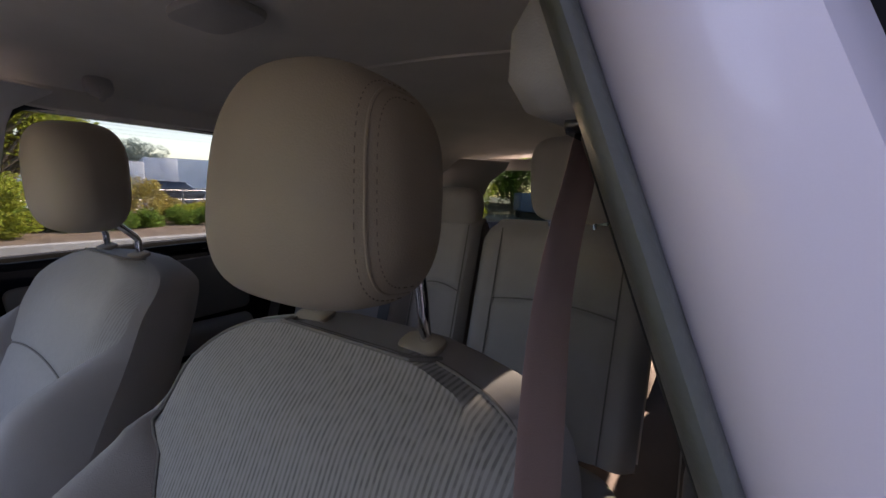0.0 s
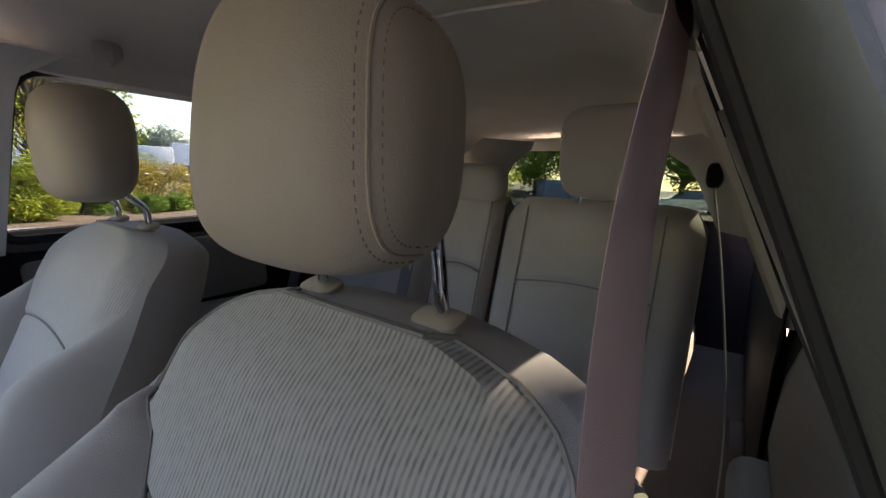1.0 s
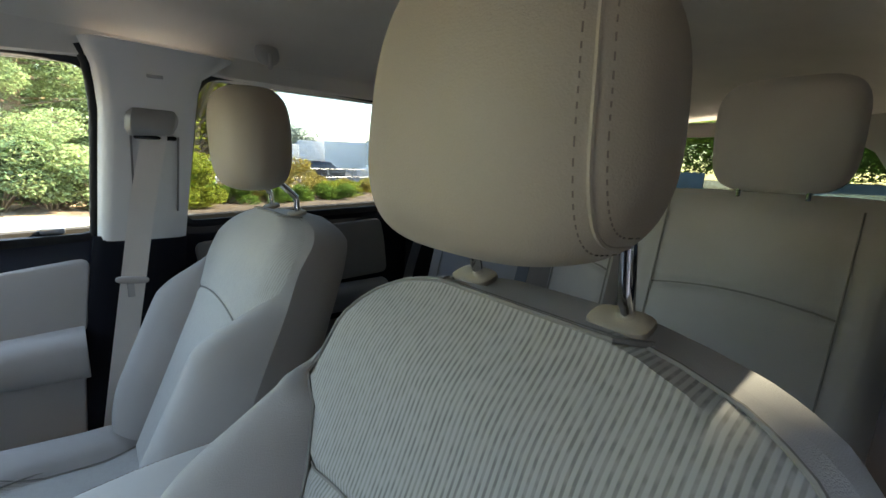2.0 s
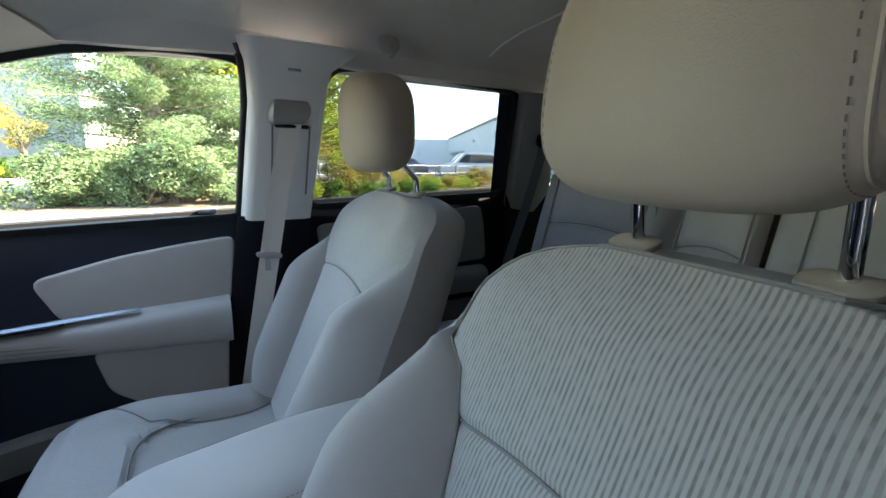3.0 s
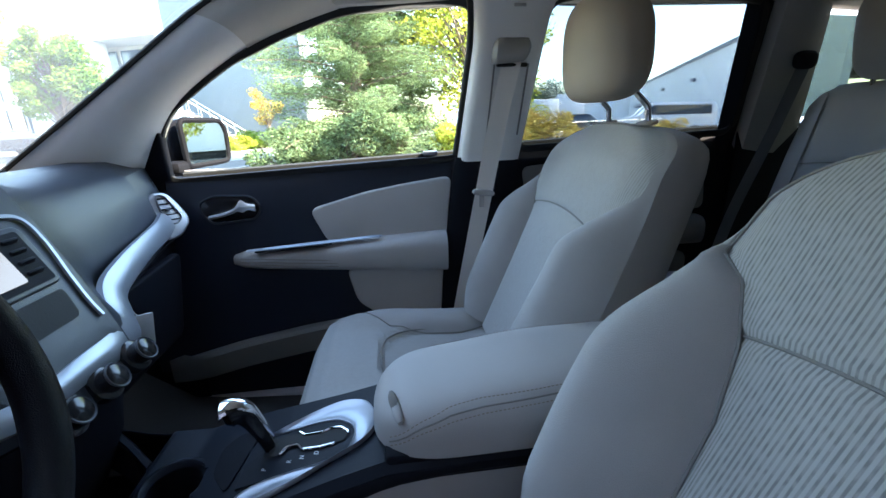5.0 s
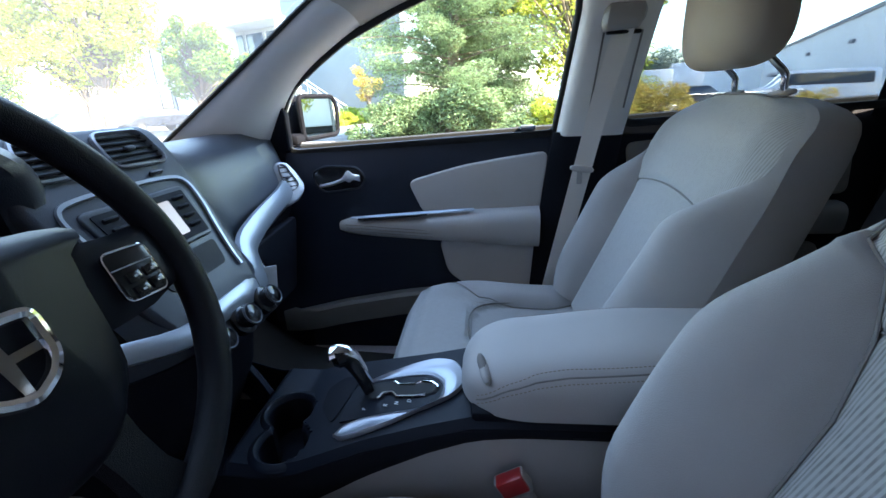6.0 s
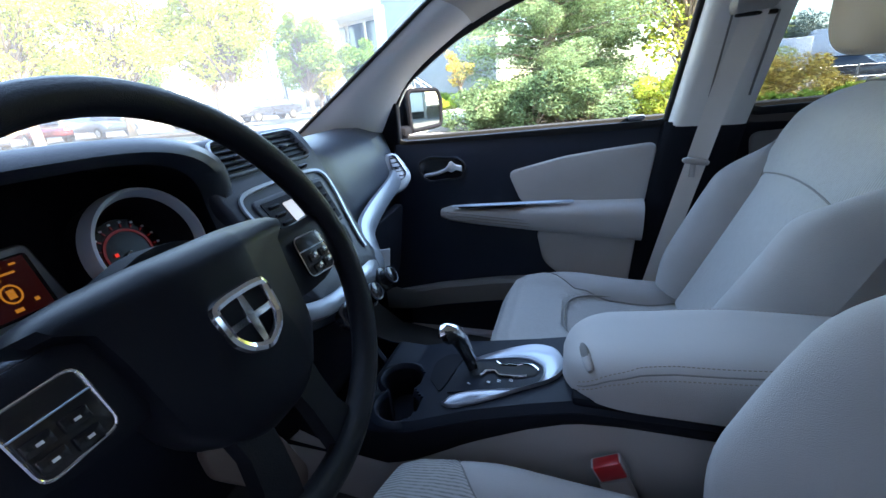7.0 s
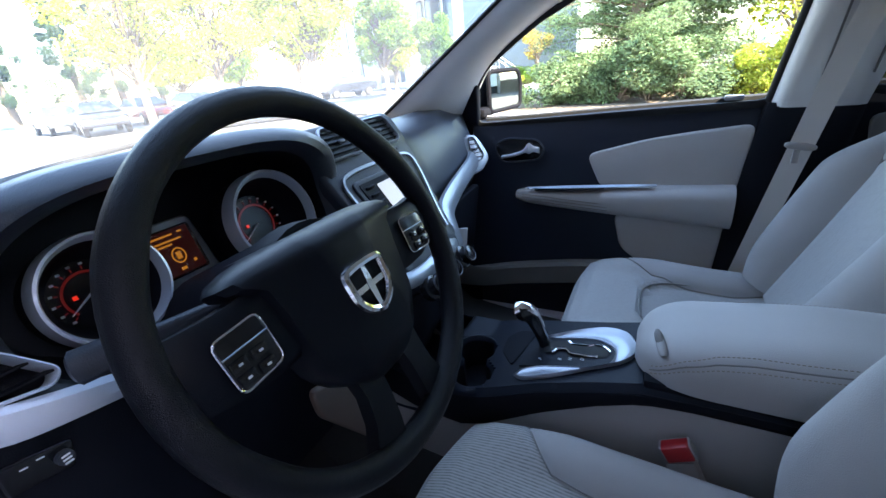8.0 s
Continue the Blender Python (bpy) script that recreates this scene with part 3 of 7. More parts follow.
for side in (1, -1):
    bm = bmesh.new()
    grid(bm, [[V(side * 0.765, y, z) for z in (0.40, 0.7, 1.0, 1.17)] for y in (0.90, 1.05, 1.15, 1.26)])
    thicken(bm, 0.01)
    part("kick_panel", bm, BLACK, car, "black footwell side panel")
bm = bmesh.new()
grid(bm, [[V(x, 1.24 - 0.10 * (z < 0.6), z) for x in (-0.77, 0, 0.77)] for z in (0.42, 0.6, 0.8, 1.0, 1.19)])
thicken(bm, 0.01)
part("firewall", bm, BLACK, car, "black bulkhead")

# painted pillar behind the open driver's door, with its seals


def lip(z):
    """The front edge of the driver's pillar trim."""
    return V(-(0.7475 - 0.42 * (z - 1.2) * (1.0 if z > 1.2 else 0.15)), -0.089 + (0.075 * (1.2 - z) if z < 1.2 else -0.072 * (z - 1.2)), z)


ZS = (0.45, 0.7, 0.9, 1.05, 1.2, 1.28, 1.36, 1.44, 1.52, 1.60, 1.66)
bm = bmesh.new()
grid(bm, [[lip(z) + V(dx, dy, 0) for dx, dy in ((-0.0105, 0.022), (-0.0195, 0.040), (-0.034, 0.048), (-0.054, 0.050), (-0.076, 0.047), (-0.090, 0.030), (-0.094, -0.03))] for z in ZS])
thicken(bm, 0.003)
part("b_pillar_panel", bm, PAINT, car, "silver painted outer door pillar")
bm = bmesh.new()
rows = []
for z in np.linspace(0.45, 1.62, 16):
    c = lip(z) + V(-0.0085, 0.025, 0)
    rows.append([c + V(0.0075 * math.cos(a) - 0.0045 * math.sin(a), 0.025 * math.sin(a), 0) for a in (2 * math.pi * j / 20 for j in range(20))])
grid(bm, rows, closed=True, cap=True)
part("door_opening_seal", bm, SEALG, car, "grey rubber door seal")
bm = bmesh.new()
tube(bm, [lip(z) + V(0.001, 0.002, 0) for z in np.linspace(0.45, 1.60, 14)], 0.0035, 8)
part("trim_lip", bm, RUBBER, car)
bm = bmesh.new()
grid(bm, [[lip(z) + V(dx, dy, 0) for dx, dy in ((-0.093, -0.01), (-0.096, 0.026), (-0.105, 0.034), (-0.130, 0.030), (-0.14, -0.04), (-0.14, -0.12), (-0.135, -0.2))] for z in ZS])
thicken(bm, 0.003)
part("rear_door_edge", bm, RUBBER, car, "black rear door edge")
bm = bmesh.new()
tube(bm, smoothpath([(-0.60, 0.02, 1.60), (-0.605, 0.30, 1.60), (-0.63, 0.46, 1.565), (-0.67, 0.63, 1.50), (-0.73, 0.82, 1.385), (-0.80, 0.97, 1.20), (-0.82, 1.02, 0.9), (-0.82, 1.0, 0.5)], 6), 0.011, 8)
part("door_opening_seal", bm, SEALG, car)

# ---- doors ----


def card_x(y, z):
    """The inner face of the door lining."""
    return 0.757 + 0.012 * soft(1.12, 1.21, z) - 0.01 * math.sin(math.pi * min(max((z - 0.5) / 0.7, 0), 1))


def front_door(side, label):
    e = thing("front_door", label, "car door", "car doors", at=(side * 0.82, 1.0, 0.45))

    def on_card(off=0.0):
        return lambda y, z, h: V(side * (card_x(y, z) - off - h), y, z)

    bm = bmesh.new()
    rows = []
    for z in (0.44, 0.52, 0.62, 0.74, 0.86, 0.98, 1.08, 1.14, 1.17, 1.19, 1.20):
        r = 0.032 + (1.205 - z) * 0.115
        f = lerp(z, (0.44, 0.8, 1.17, 1.2), (1.03, 1.04, 0.99, 0.96))
        top = lerp(z, (1.17, 1.2), (0.0, 1.0)) if z > 1.17 else 0.0
        rows.append([V(side * (card_x(y, z) + 0.0), y, z - 0.035 * soft(0.05, 1.0, y) * soft(0.9, 1.2, z)) for y in np.linspace(r, f, 18)])
    z = 1.207
    rows.append([V(side * (card_x(y, z) + 0.012), y, z - 0.035 * soft(0.05, 1.0, y)) for y in np.linspace(0.032, 0.95, 18)])
    rows.append([V(side * (card_x(y, z) + 0.05), y, z + 0.002 - 0.035 * soft(0.05, 1.0, y)) for y in np.linspace(0.032, 0.95, 18)])
    grid(bm, rows)
    thicken(bm, 0.004)
    part("door_lining", bm, DOORM, e, "dark blue moulded door lining")
    # outer skin
    bm = bmesh.new()
    grid(bm, [[V(side * x, y, z) for y in (0.03, 0.35, 0.7, 1.0)] for z, x in ((0.44, 0.86), (0.6, 0.90), (0.85, 0.915), (1.1, 0.885), (1.19, 0.84))])
    thicken(bm, 0.004)
    part("door_skin", bm, PAINT, e, "silver painted outer skin")
    # upper cloth insert
    bm = bmesh.new()
    slab(bm, densify(rounded([(0.500, 1.066), (0.325, 1.112), (0.20, 1.132), (0.055, 1.150), (0.078, 0.955), (0.45, 0.955)], 0.03, 4), 0.04), on_card(), 0.010, 0.007)
    part("upper_insert", bm, INSERT, e, "pale grey cloth insert")
    bm = bmesh.new()
    slab(bm, densify(rounded([(0.405, 0.87), (0.378, 0.75), (0.30, 0.690), (0.30, 0.5), (0.13, 0.5), (0.105, 0.64), (0.090, 0.87)], 0.03, 4), 0.04), on_card(), 0.012, 0.007)
    part("lower_insert", bm, INSERT, e, "pale grey lower insert")
    # armrest
    bm = bmesh.new()
    rows = []
    for i, y in enumerate(np.linspace(0.735, 0.082, 22)):
        t = i / 21
        top = lerp(y, (0.08, 0.30, 0.72, 0.74), (0.981, 0.972, 0.946, 0.935))
        low = lerp(y, (0.08, 0.40, 0.70, 0.74), (0.849, 0.874, 0.899, 0.910))
        out = lerp(y, (0.08, 0.3, 0.6, 0.70, 0.74), (0.070, 0.072, 0.062, 0.045, 0.022))
        mid = (top + low) / 2
        row = []
        for k in range(13):
            a = -math.pi / 2 + math.pi * k / 12
            ca, sa = abs(math.cos(a)) ** 0.55, math.copysign(abs(math.sin(a)) ** 0.7, math.sin(a))
            row.append(V(side * (card_x(y, mid) + 0.004 - (out + 0.004) * ca), y, mid + (top - low) / 2 * sa))
        rows.append(row)
    grid(bm, rows, cap=True)
    arm = part("armrest", bm, LIDV, e, "padded pale armrest")
    bm = bmesh.new()
    for dz in (0.018, 0.028, 0.038):
        tube(bm, [V(side * (card_x(y, 0.9) - 0.062 - 0.004 * (y < 0.6)), y, lerp(y, (0.40, 0.70), (0.874, 0.899)) + dz + 0.004) for y in np.linspace(0.70, 0.42, 10)], 0.0012, 5)
    part("seam", bm, SEAM, arm)
    # pull cup and its silver strip
    bm = bmesh.new()
    rows = []
    for y in np.linspace(0.685, 0.285, 16):
        w = 0.013 * math.sin(math.pi * min(max((0.695 - y) / 0.42, 0.02), 0.98)) ** 0.6 + 0.003
        z = lerp(y, (0.30, 0.70), (0.976, 0.953))
        rows.append([V(side * (card_x(y, 0.95) - 0.045 + w), y, z + 0.006), V(side * (card_x(y, 0.95) - 0.047), y, z + 0.009), V(side * (card_x(y, 0.95) - 0.049 - w * 0.4), y, z + 0.004)])
    grid(bm, rows)
    thicken(bm, 0.003)
    part("silver_strip", bm, SATIN, e, "satin silver strip")
    bm = bmesh.new()
    slab(bm, rounded([(0.66, 0.046), (0.47, 0.052), (0.43, 0.060), (0.47, 0.070), (0.66, 0.060)], 0.006, 3), lambda y, d, h: V(side * (card_x(y, 0.95) - d), y, lerp(y, (0.30, 0.70), (0.974, 0.950)) + 0.002 + h), 0.004)
    part("pull_cup", bm, GLOSSY, e)
    # map pocket
    bm = bmesh.new()
    rows = []
    for y in np.linspace(1.0, 0.32, 16):
        top = lerp(y, (0.32, 0.53, 0.75, 0.97), (0.705, 0.683, 0.645, 0.590))
        o = 0.045 * soft(1.0, 0.85, y)
        rows.append([V(side * (card_x(y, top) + 0.0), y, top - 0.005), V(side * (card_x(y, top) - o + 0.006), y, top), V(side * (card_x(y, top) - o), y, top - 0.008), V(side * (card_x(y, top) - o * 0.9), y, top - 0.075), V(side * (card_x(y, top) - o * 0.6), y, top - 0.082)])
    grid(bm, rows)
    thicken(bm, 0.004)
    part("map_pocket", bm, POCKET, e, "taupe map pocket")
    # release handle in its recess
    bm = bmesh.new()
    slab(bm, rounded([(0.813, 1.101), (0.769, 1.122), (0.661, 1.116), (0.634, 1.081), (0.657, 1.047), (0.779, 1.036), (0.806, 1.064)], 0.022, 4), on_card(), 0.004, 0.003)
    part("handle_recess", bm, GLOSSY, e, "black handle recess")
    bm = bmesh.new()
    tube(bm, [on_card(0.006)(a, b, 0) for a, b in rounded([(0.813, 1.101), (0.769, 1.122), (0.661, 1.116), (0.634, 1.081), (0.657, 1.047), (0.779, 1.036), (0.806, 1.064)], 0.022, 4)], 0.003, 6, closed=True)
    part("handle_rim", bm, DASH, e)
    bm = bmesh.new()
    hp = smoothpath([(0.787, 1.058, 0.014), (0.745, 1.066, 0.022), (0.712, 1.077, 0.026), (0.692, 1.089, 0.026), (0.674, 1.087, 0.020), (0.655, 1.080, 0.008)], 5)
    rows = []
    for i, q in enumerate(hp):
        t = i / (len(hp) - 1)
        w, h = 0.0065 + 0.013 * math.exp(-((t - 0.66) / 0.12) ** 2) + 0.004 * soft(0.7, 1.0, t), 0.006
        c = V(side * (card_x(q.x, q.y) - q.z), q.x, q.y)
        rows.append([c + V(side * h * math.cos(a), 0, w * math.sin(a)) for a in (2 * math.pi * j / 10 for j in range(10))])
    grid(bm, rows, closed=True, cap=True)
    part("release_handle", bm, HANDLEM, e, "satin chrome release handle")
    bm = bmesh.new()
    box(bm, (side * 0.775, 0.118, 1.218), (0.022, 0.045, 0.014), 0.004)
    part("lock_button", bm, SATIN, e, "small lock button")
    # mirror sail and glass
    bm = bmesh.new()
    slab(bm, rounded([(0.880, 1.165), (0.852, 1.30), (0.862, 1.335), (0.90, 1.30), (0.985, 1.19), (0.985, 1.165)], 0.012, 4), on_glass(side, 0.0), 0.030, 0.008)
    part("mirror_sail", bm, BLACK, e, "black sail panel in the window corner")
    bm = bmesh.new()
    slab(bm, [(y, z) for y, z in grow(FW, 0.01)], on_glass(side, 0.012), 0.004)
    q = part("window_pane", bm, GLASS, e, smooth=False)
    bm = bmesh.new()
    ring_frame(bm, FW, on_glass(side), ((0.0, 0.004), (0.0, 0.016), (0.012, 0.020), (0.022, 0.014), (0.022, 0.004)))
    part("window_seal", bm, RUBBER, e, "black rubber window seal")
    # outside mirror
    bm = bmesh.new()
    blob(bm, (side * 0.982, 0.897, 1.266), (0.200, 0.10, 0.155), 3.6, turn=tilt(0, 0, side * -27))
    box(bm, (side * 0.855, 0.90, 1.20), (0.10, 0.06, 0.035), 0.012)
    hs = part("mirror_housing", bm, VENTM, e, "black outside mirror housing")
    bm = bmesh.new()
    m = Matrix.Translation(V(side * 0.970, 0.868, 1.266)) @ tilt(-1, 0, side * -21).to_4x4()
    slab(bm, rounded([(-0.088, -0.066), (-0.09, 0.068), (0.075, 0.066), (0.092, 0.03), (0.085, -0.06)], 0.022, 4), lambda a, b, h: m @ V(side * a, -0.026 - h, b), 0.003)
    part("mirror_glass", bm, MIRROR, hs, "mirror glass", smooth=False)
    bm = bmesh.new()
    tube(bm, [m @ V(side * a, -0.027, b) for a, b in rounded([(-0.092, -0.070), (-0.094, 0.072), (0.078, 0.070), (0.096, 0.032), (0.089, -0.064)], 0.022, 4)], 0.009, 8, closed=True)
    part("mirror_rim", bm, VENTM, hs)
    return e


front_door(1, "closed front door with pale cloth inserts and armrest")
driver_door = front_door(-1, "open driver's door with pale armrest, swung out wide")
driver_door.matrix_world = Matrix.Translation(driver_door.location) @ pose(0, 0, 0, 0, 0, -42)


def rear_door(side):
    e = thing("rear_door", "closed rear door with dark lining and taupe armrest", "car door", "car doors", at=(side * 0.82, -0.16, 0.45))
    bm = bmesh.new()
    rows = []
    for z in (0.46, 0.6, 0.75, 0.9, 1.05, 1.15, 1.20, 1.225):
        rows.append([V(side * card_x(y, min(z, 1.2)), y, z + 0.03 * soft(-0.2, -0.85, y) * soft(1.0, 1.2, z)) for y in np.linspace(-0.13 - (1.2 - z) * 0.02, -0.99, 12)])
    rows.append([V(side * (card_x(y, 1.2) + 0.04), y, 1.23 + 0.03 * soft(-0.2, -0.85, y)) for y in np.linspace(-0.13, -0.99, 12)])
    grid(bm, rows)
    thicken(bm, 0.004)
    part("door_lining", bm, BLACK, e, "black moulded door lining")
    bm = bmesh.new()
    grid(bm, [[V(side * x, y, z) for y in (-0.14, -0.5, -1.04)] for z, x in ((0.44, 0.86), (0.6, 0.90), (0.85, 0.915), (1.1, 0.885), (1.21, 0.84))])
    thicken(bm, 0.004)
    part("door_skin", bm, PAINT, e)
    bm = bmesh.new()
    slab(bm, densify(rounded([(-0.17, 1.165), (-0.50, 1.19), (-0.80, 1.21), (-0.82, 1.00), (-0.20, 0.98)], 0.03, 4), 0.05), lambda y, z, h: V(side * (card_x(y, z) - h), y, z), 0.010, 0.007)
    part("upper_insert", bm, POCKET, e, "taupe cloth insert")
    bm = bmesh.new()
    rows = []
    for y in np.linspace(-0.16, -0.80, 14):
        row = []
        for k in range(11):
            a = -math.pi / 2 + math.pi * k / 10
            row.append(V(side * (card_x(y, 0.93) + 0.004 - 0.06 * abs(math.cos(a)) ** 0.55), y, 0.93 + 0.05 * math.copysign(abs(math.sin(a)) ** 0.7, math.sin(a))))
        rows.append(row)
    grid(bm, rows, cap=True)
    part("armrest", bm, POCKET, e, "padded taupe armrest")
    bm = bmesh.new()
    slab(bm, rounded([(-0.22, 0.85), (-0.78, 0.85), (-0.78, 0.60), (-0.22, 0.60)], 0.04, 4), lambda y, z, h: V(side * (card_x(y, z) - h), y, z), 0.012, 0.007)
    part("lower_insert", bm, POCKET, e)
    bm = bmesh.new()
    slab(bm, grow(RW, 0.01), on_glass(side, 0.012), 0.004)
    part("window_pane", bm, REARSIDE, e, smooth=False)
    return e


rear_door(1)
rear_door(-1)

# ---- seats ----
A = V(0, -0.41, 0.912)
N = V(0, 0.912, 0.41)
O = V(0, 0.055, 0.76)
S_W = ([0, 0.10, 0.20, 0.30, 0.38, 0.482, 0.52, 0.548, 0.565, 0.581, 0.592, 0.600], [0.245, 0.275, 0.290, 0.286, 0.272, 0.250, 0.243, 0.230, 0.212, 0.182, 0.140, 0.095])


def half_width(s):
    k = 0.035 * (1 - soft(0.42, 0.50, s))
    return sum(lerp(s + k * d, *S_W) for d in (-1, -0.5, 0, 0.5, 1)) / 5


def back_ring(s, pw, deep=0.0, crest=0.0):
    """One ring round the backrest at s metres up; pw: the centre panel's half width."""
    w = half_width(s)
    topr = soft(0.50, 0.605, s)
    th = lerp(s, (0, 0.3, 0.5, 0.565, 0.605), (0.150, 0.160, 0.155, 0.140, 0.105))
    b = (0.075 + deep) * soft(-0.16, 0.12, s) * (1 - soft(0.24 + deep, 0.44 + 1.5 * deep, s))
    if crest:
        b = 0.070 * soft(-0.16, 0.10, s) * (1 - soft(0.31, 0.455, s))
    lean = -0.030 * topr
    front = []

    def rim(x):
        """The rounding towards the outer edge."""
        return -0.036 * (1 - min((w - abs(x)) / (0.060 if crest else 0.034), 1.0)) ** 2.2

    def at(x, d):
        return O + A * (s + 0.32 * max(0.0, -d - 0.03) * soft(0.35, 0.58, s)) + V(x, 0, 0) + N * d
    for i in range(15):
        t = i / 14
        x = -w + (w - pw) * t
        q = (w - pw)
        if crest:
            # a rounded crest beside the panel, with a broad flank outside it
            rise = min(t / crest, 1.0)
            fall = max(0.0, (t - crest) / (1 - crest))
            h = b * (math.sin(math.pi / 2 * rise) ** 0.9 * 0.9 + 0.1) * math.cos(math.pi / 2 * fall) ** 0.8
            edge = 0.0
        else:
            h = b * max(0.0, math.sin(math.pi * (0.16 + 0.84 * t))) ** 0.9
            edge = -0.035 * (1 - t) ** 3 * soft(0.02, 0.10, w - pw)
        groove = -0.005 if t == 1 else 0.0
        front.append(at(x, h + edge + rim(x) + lean + groove))
    panel = []
    for i in range(1, 14):
        t = i / 14
        x = -pw + 2 * pw * t
        crown = 0.010 * (1 - (x / 0.24) ** 2)
        panel.append(at(x, crown - 0.002 + lean + rim(x)))
    right = [V(-p.x, p.y, p.z) for p in reversed(front)]
    back = []
    for i in range(1, 16):
        a = math.pi * i / 16
        x = math.copysign(abs(math.cos(a)) ** 0.34, math.cos(a)) * (w + 0.004 * (1 - topr))
        back.append(at(x, -0.035 + lean * 0.5 - (th - 0.035) * math.sin(a) ** 0.5))
    return front, panel, right, back


def panel_w(s, crest=0.0):
    if crest:
        return min(lerp(s, (0, 0.20, 0.34, 0.40, 0.44, 0.50), (0.120, 0.135, 0.150, 0.185, 0.225, 0.26)), lerp(s, *S_W) - 0.012)
    return min(lerp(s, (0, 0.16, 0.28, 0.36, 0.42, 0.47), (0.118, 0.128, 0.138, 0.160, 0.195, 0.30)), lerp(s, *S_W) - 0.012)


def car_seat(name, label, at, knit, reach=0.0, deep=0.0, crest=0.0):
    e = thing(name, label, "car seat", "front seats")
    ss = [0.0, 0.03, 0.07, 0.12, 0.16, 0.20, 0.24, 0.28, 0.32, 0.345, 0.37, 0.39, 0.41, 0.43, 0.45, 0.48, 0.51, 0.535, 0.555, 0.570, 0.582, 0.592, 0.600]
    ss = sorted(ss + [(a + b) / 2 for a, b in zip(ss, ss[1:])])
    rings = [back_ring(s, panel_w(s, crest), deep, crest) for s in ss]
    split = ss.index(0.37)
    # the seam across the panel bows upwards
    def bow(p, s):
        return p + A * (0.018 * (1 - (p.x / 0.16) ** 2) * math.exp(-((s - 0.37) / 0.05) ** 2))
    bm = bmesh.new()
    grid(bm, [[r[2][-1], *r[3], r[0][0]] for r in rings])
    last = rings[-1]
    bm.faces.new([bm.verts.new(p) for p in [*last[0], *last[1], *last[2], *last[3]]])
    body = part("backrest", bm, CLOTH, e, "plain grey cloth back")
    panels = [[bow(p, s) for p in [f[-1], *q, r[0]]] for (f, q, r, _), s in zip(rings, ss)]
    for i in range(len(panels[split])):
        panels[split][i] = panels[split][i] - N * 0.005
    for nm, rows in (("lower_panel", panels[: split + 1]), ("upper_panel", panels[split:])):
        bm = bmesh.new()
        grid(bm, rows)
        part(nm, bm, knit, body, "ribbed grey seat cloth")
    for k in (0, 2):
        bm = bmesh.new()
        grid(bm, [r[k] for r in rings])
        part("side_bolster", bm, CLOTH, body, "plain grey cloth bolster")
    # piping along the seams
    bm = bmesh.new()
    for k in (0, 2):
        pts = [(r[0][-1] if k == 0 else r[2][0]) + N * (0.002 if not crest else 0.0) for r in rings]
        tube(bm, pts[:-1], 0.0022 if not crest else 0.0010, 6)
    tube(bm, [p + N * 0.002 for p in panels[split]], 0.0018, 6)
    top = [rings[-2][0][-1], *rings[-2][1], rings[-2][2][0]]
    tube(bm, [p + N * 0.002 + A * 0.002 for p in top], 0.0022, 6)
    tube(bm, [p - N * 0.007 + A * 0.004 for p in top], 0.0022, 6)
    part("piping", bm, SEAM, body, "double stitched seam piping")
    # cushion
    prof = [(-0.02, 0.745), (0.05, 0.742), (0.15, 0.745), (0.25, 0.753), (0.35, 0.764), (0.42, 0.768), (0.47, 0.764), (0.505, 0.748), (0.525, 0.715), (0.528, 0.67), (0.515, 0.61), (0.49, 0.56)]

    prof[:] = [(y + reach * soft(0.2, 0.45, y), z) for y, z in prof]

    def seam_x(y):
        return lerp(y - reach + 0.075, (0.30, 0.393, 0.435, 0.47, 0.50, 0.515), (0.140, 0.144, 0.179, 0.215, 0.250, 0.2625))

    def bowl(x, y):
        """0 outside the sunken seat insert, 1 well inside it."""
        return 1 - soft(0.82, 1.06, (abs(x) / 0.152) ** 3 + (max(0.0, y - 0.16 - 0.5 * reach) / 0.185) ** 3)

    def cush(x, i):
        y, z = prof[i]
        ax = abs(x)
        w = lerp(y, (0, 0.25, 0.45, 0.53), (0.235, 0.25, 0.252, 0.235))
        b = 0.026 * soft(0.125, 0.19, ax) * (1 - soft(0.28 + reach, 0.52 + reach, y)) - 0.05 * soft(0.20, 0.262, ax) ** 2
        b -= 0.004 * math.exp(-((ax - seam_x(y)) / 0.008) ** 2) * (seam_x(y) < 0.24)
        b -= 0.020 * bowl(x, y) * soft(0.02, 0.12, y)
        y2 = y - (0.30 + 5 * reach) * max(ax - 0.10, 0) ** 1.5 * soft(0.3, 0.5, y)
        return V(x, y2, z + b * (1 if i < 54 else 0.2))
    cols = np.linspace(-1, 1, 45)
    pr = [prof[0]]
    for a, b in zip(prof, prof[1:]):
        for k in (1, 2, 3, 4, 5, 6):
            pr.append((a[0] + (b[0] - a[0]) * k / 6, a[1] + (b[1] - a[1]) * k / 6))
    prof[:] = pr
    def row_at(i, lo, hi, n):
        return [cush(x, i) for x in np.linspace(lo, hi, n)]
    nine = len(prof)
    bm = bmesh.new()
    box(bm, (0, 0.24, 0.625), (0.46, 0.46, 0.06), 0.02)
    cu = part("cushion", bm, CLOTH, e)
    for s in (-1, 1):
        bm = bmesh.new()
        grid(bm, [[V(s * 0.262, cush(0.262, i).y, cush(0.262, i).z), V(s * 0.262, cush(0.262, i).y, 0.60), V(s * 0.245, cush(0.262, i).y, 0.54)] for i in range(nine - 12)])
        part("side_skirt", bm, CLOTH, cu)
        bm = bmesh.new()
        tube(bm, [cush(s * seam_x(prof[i][0]), i) + V(0, 0, 0.003) for i in range(0, nine - 6, 2) if seam_x(prof[i][0]) < 0.25], 0.0013, 6)
        part("seam", bm, SEAM, cu)
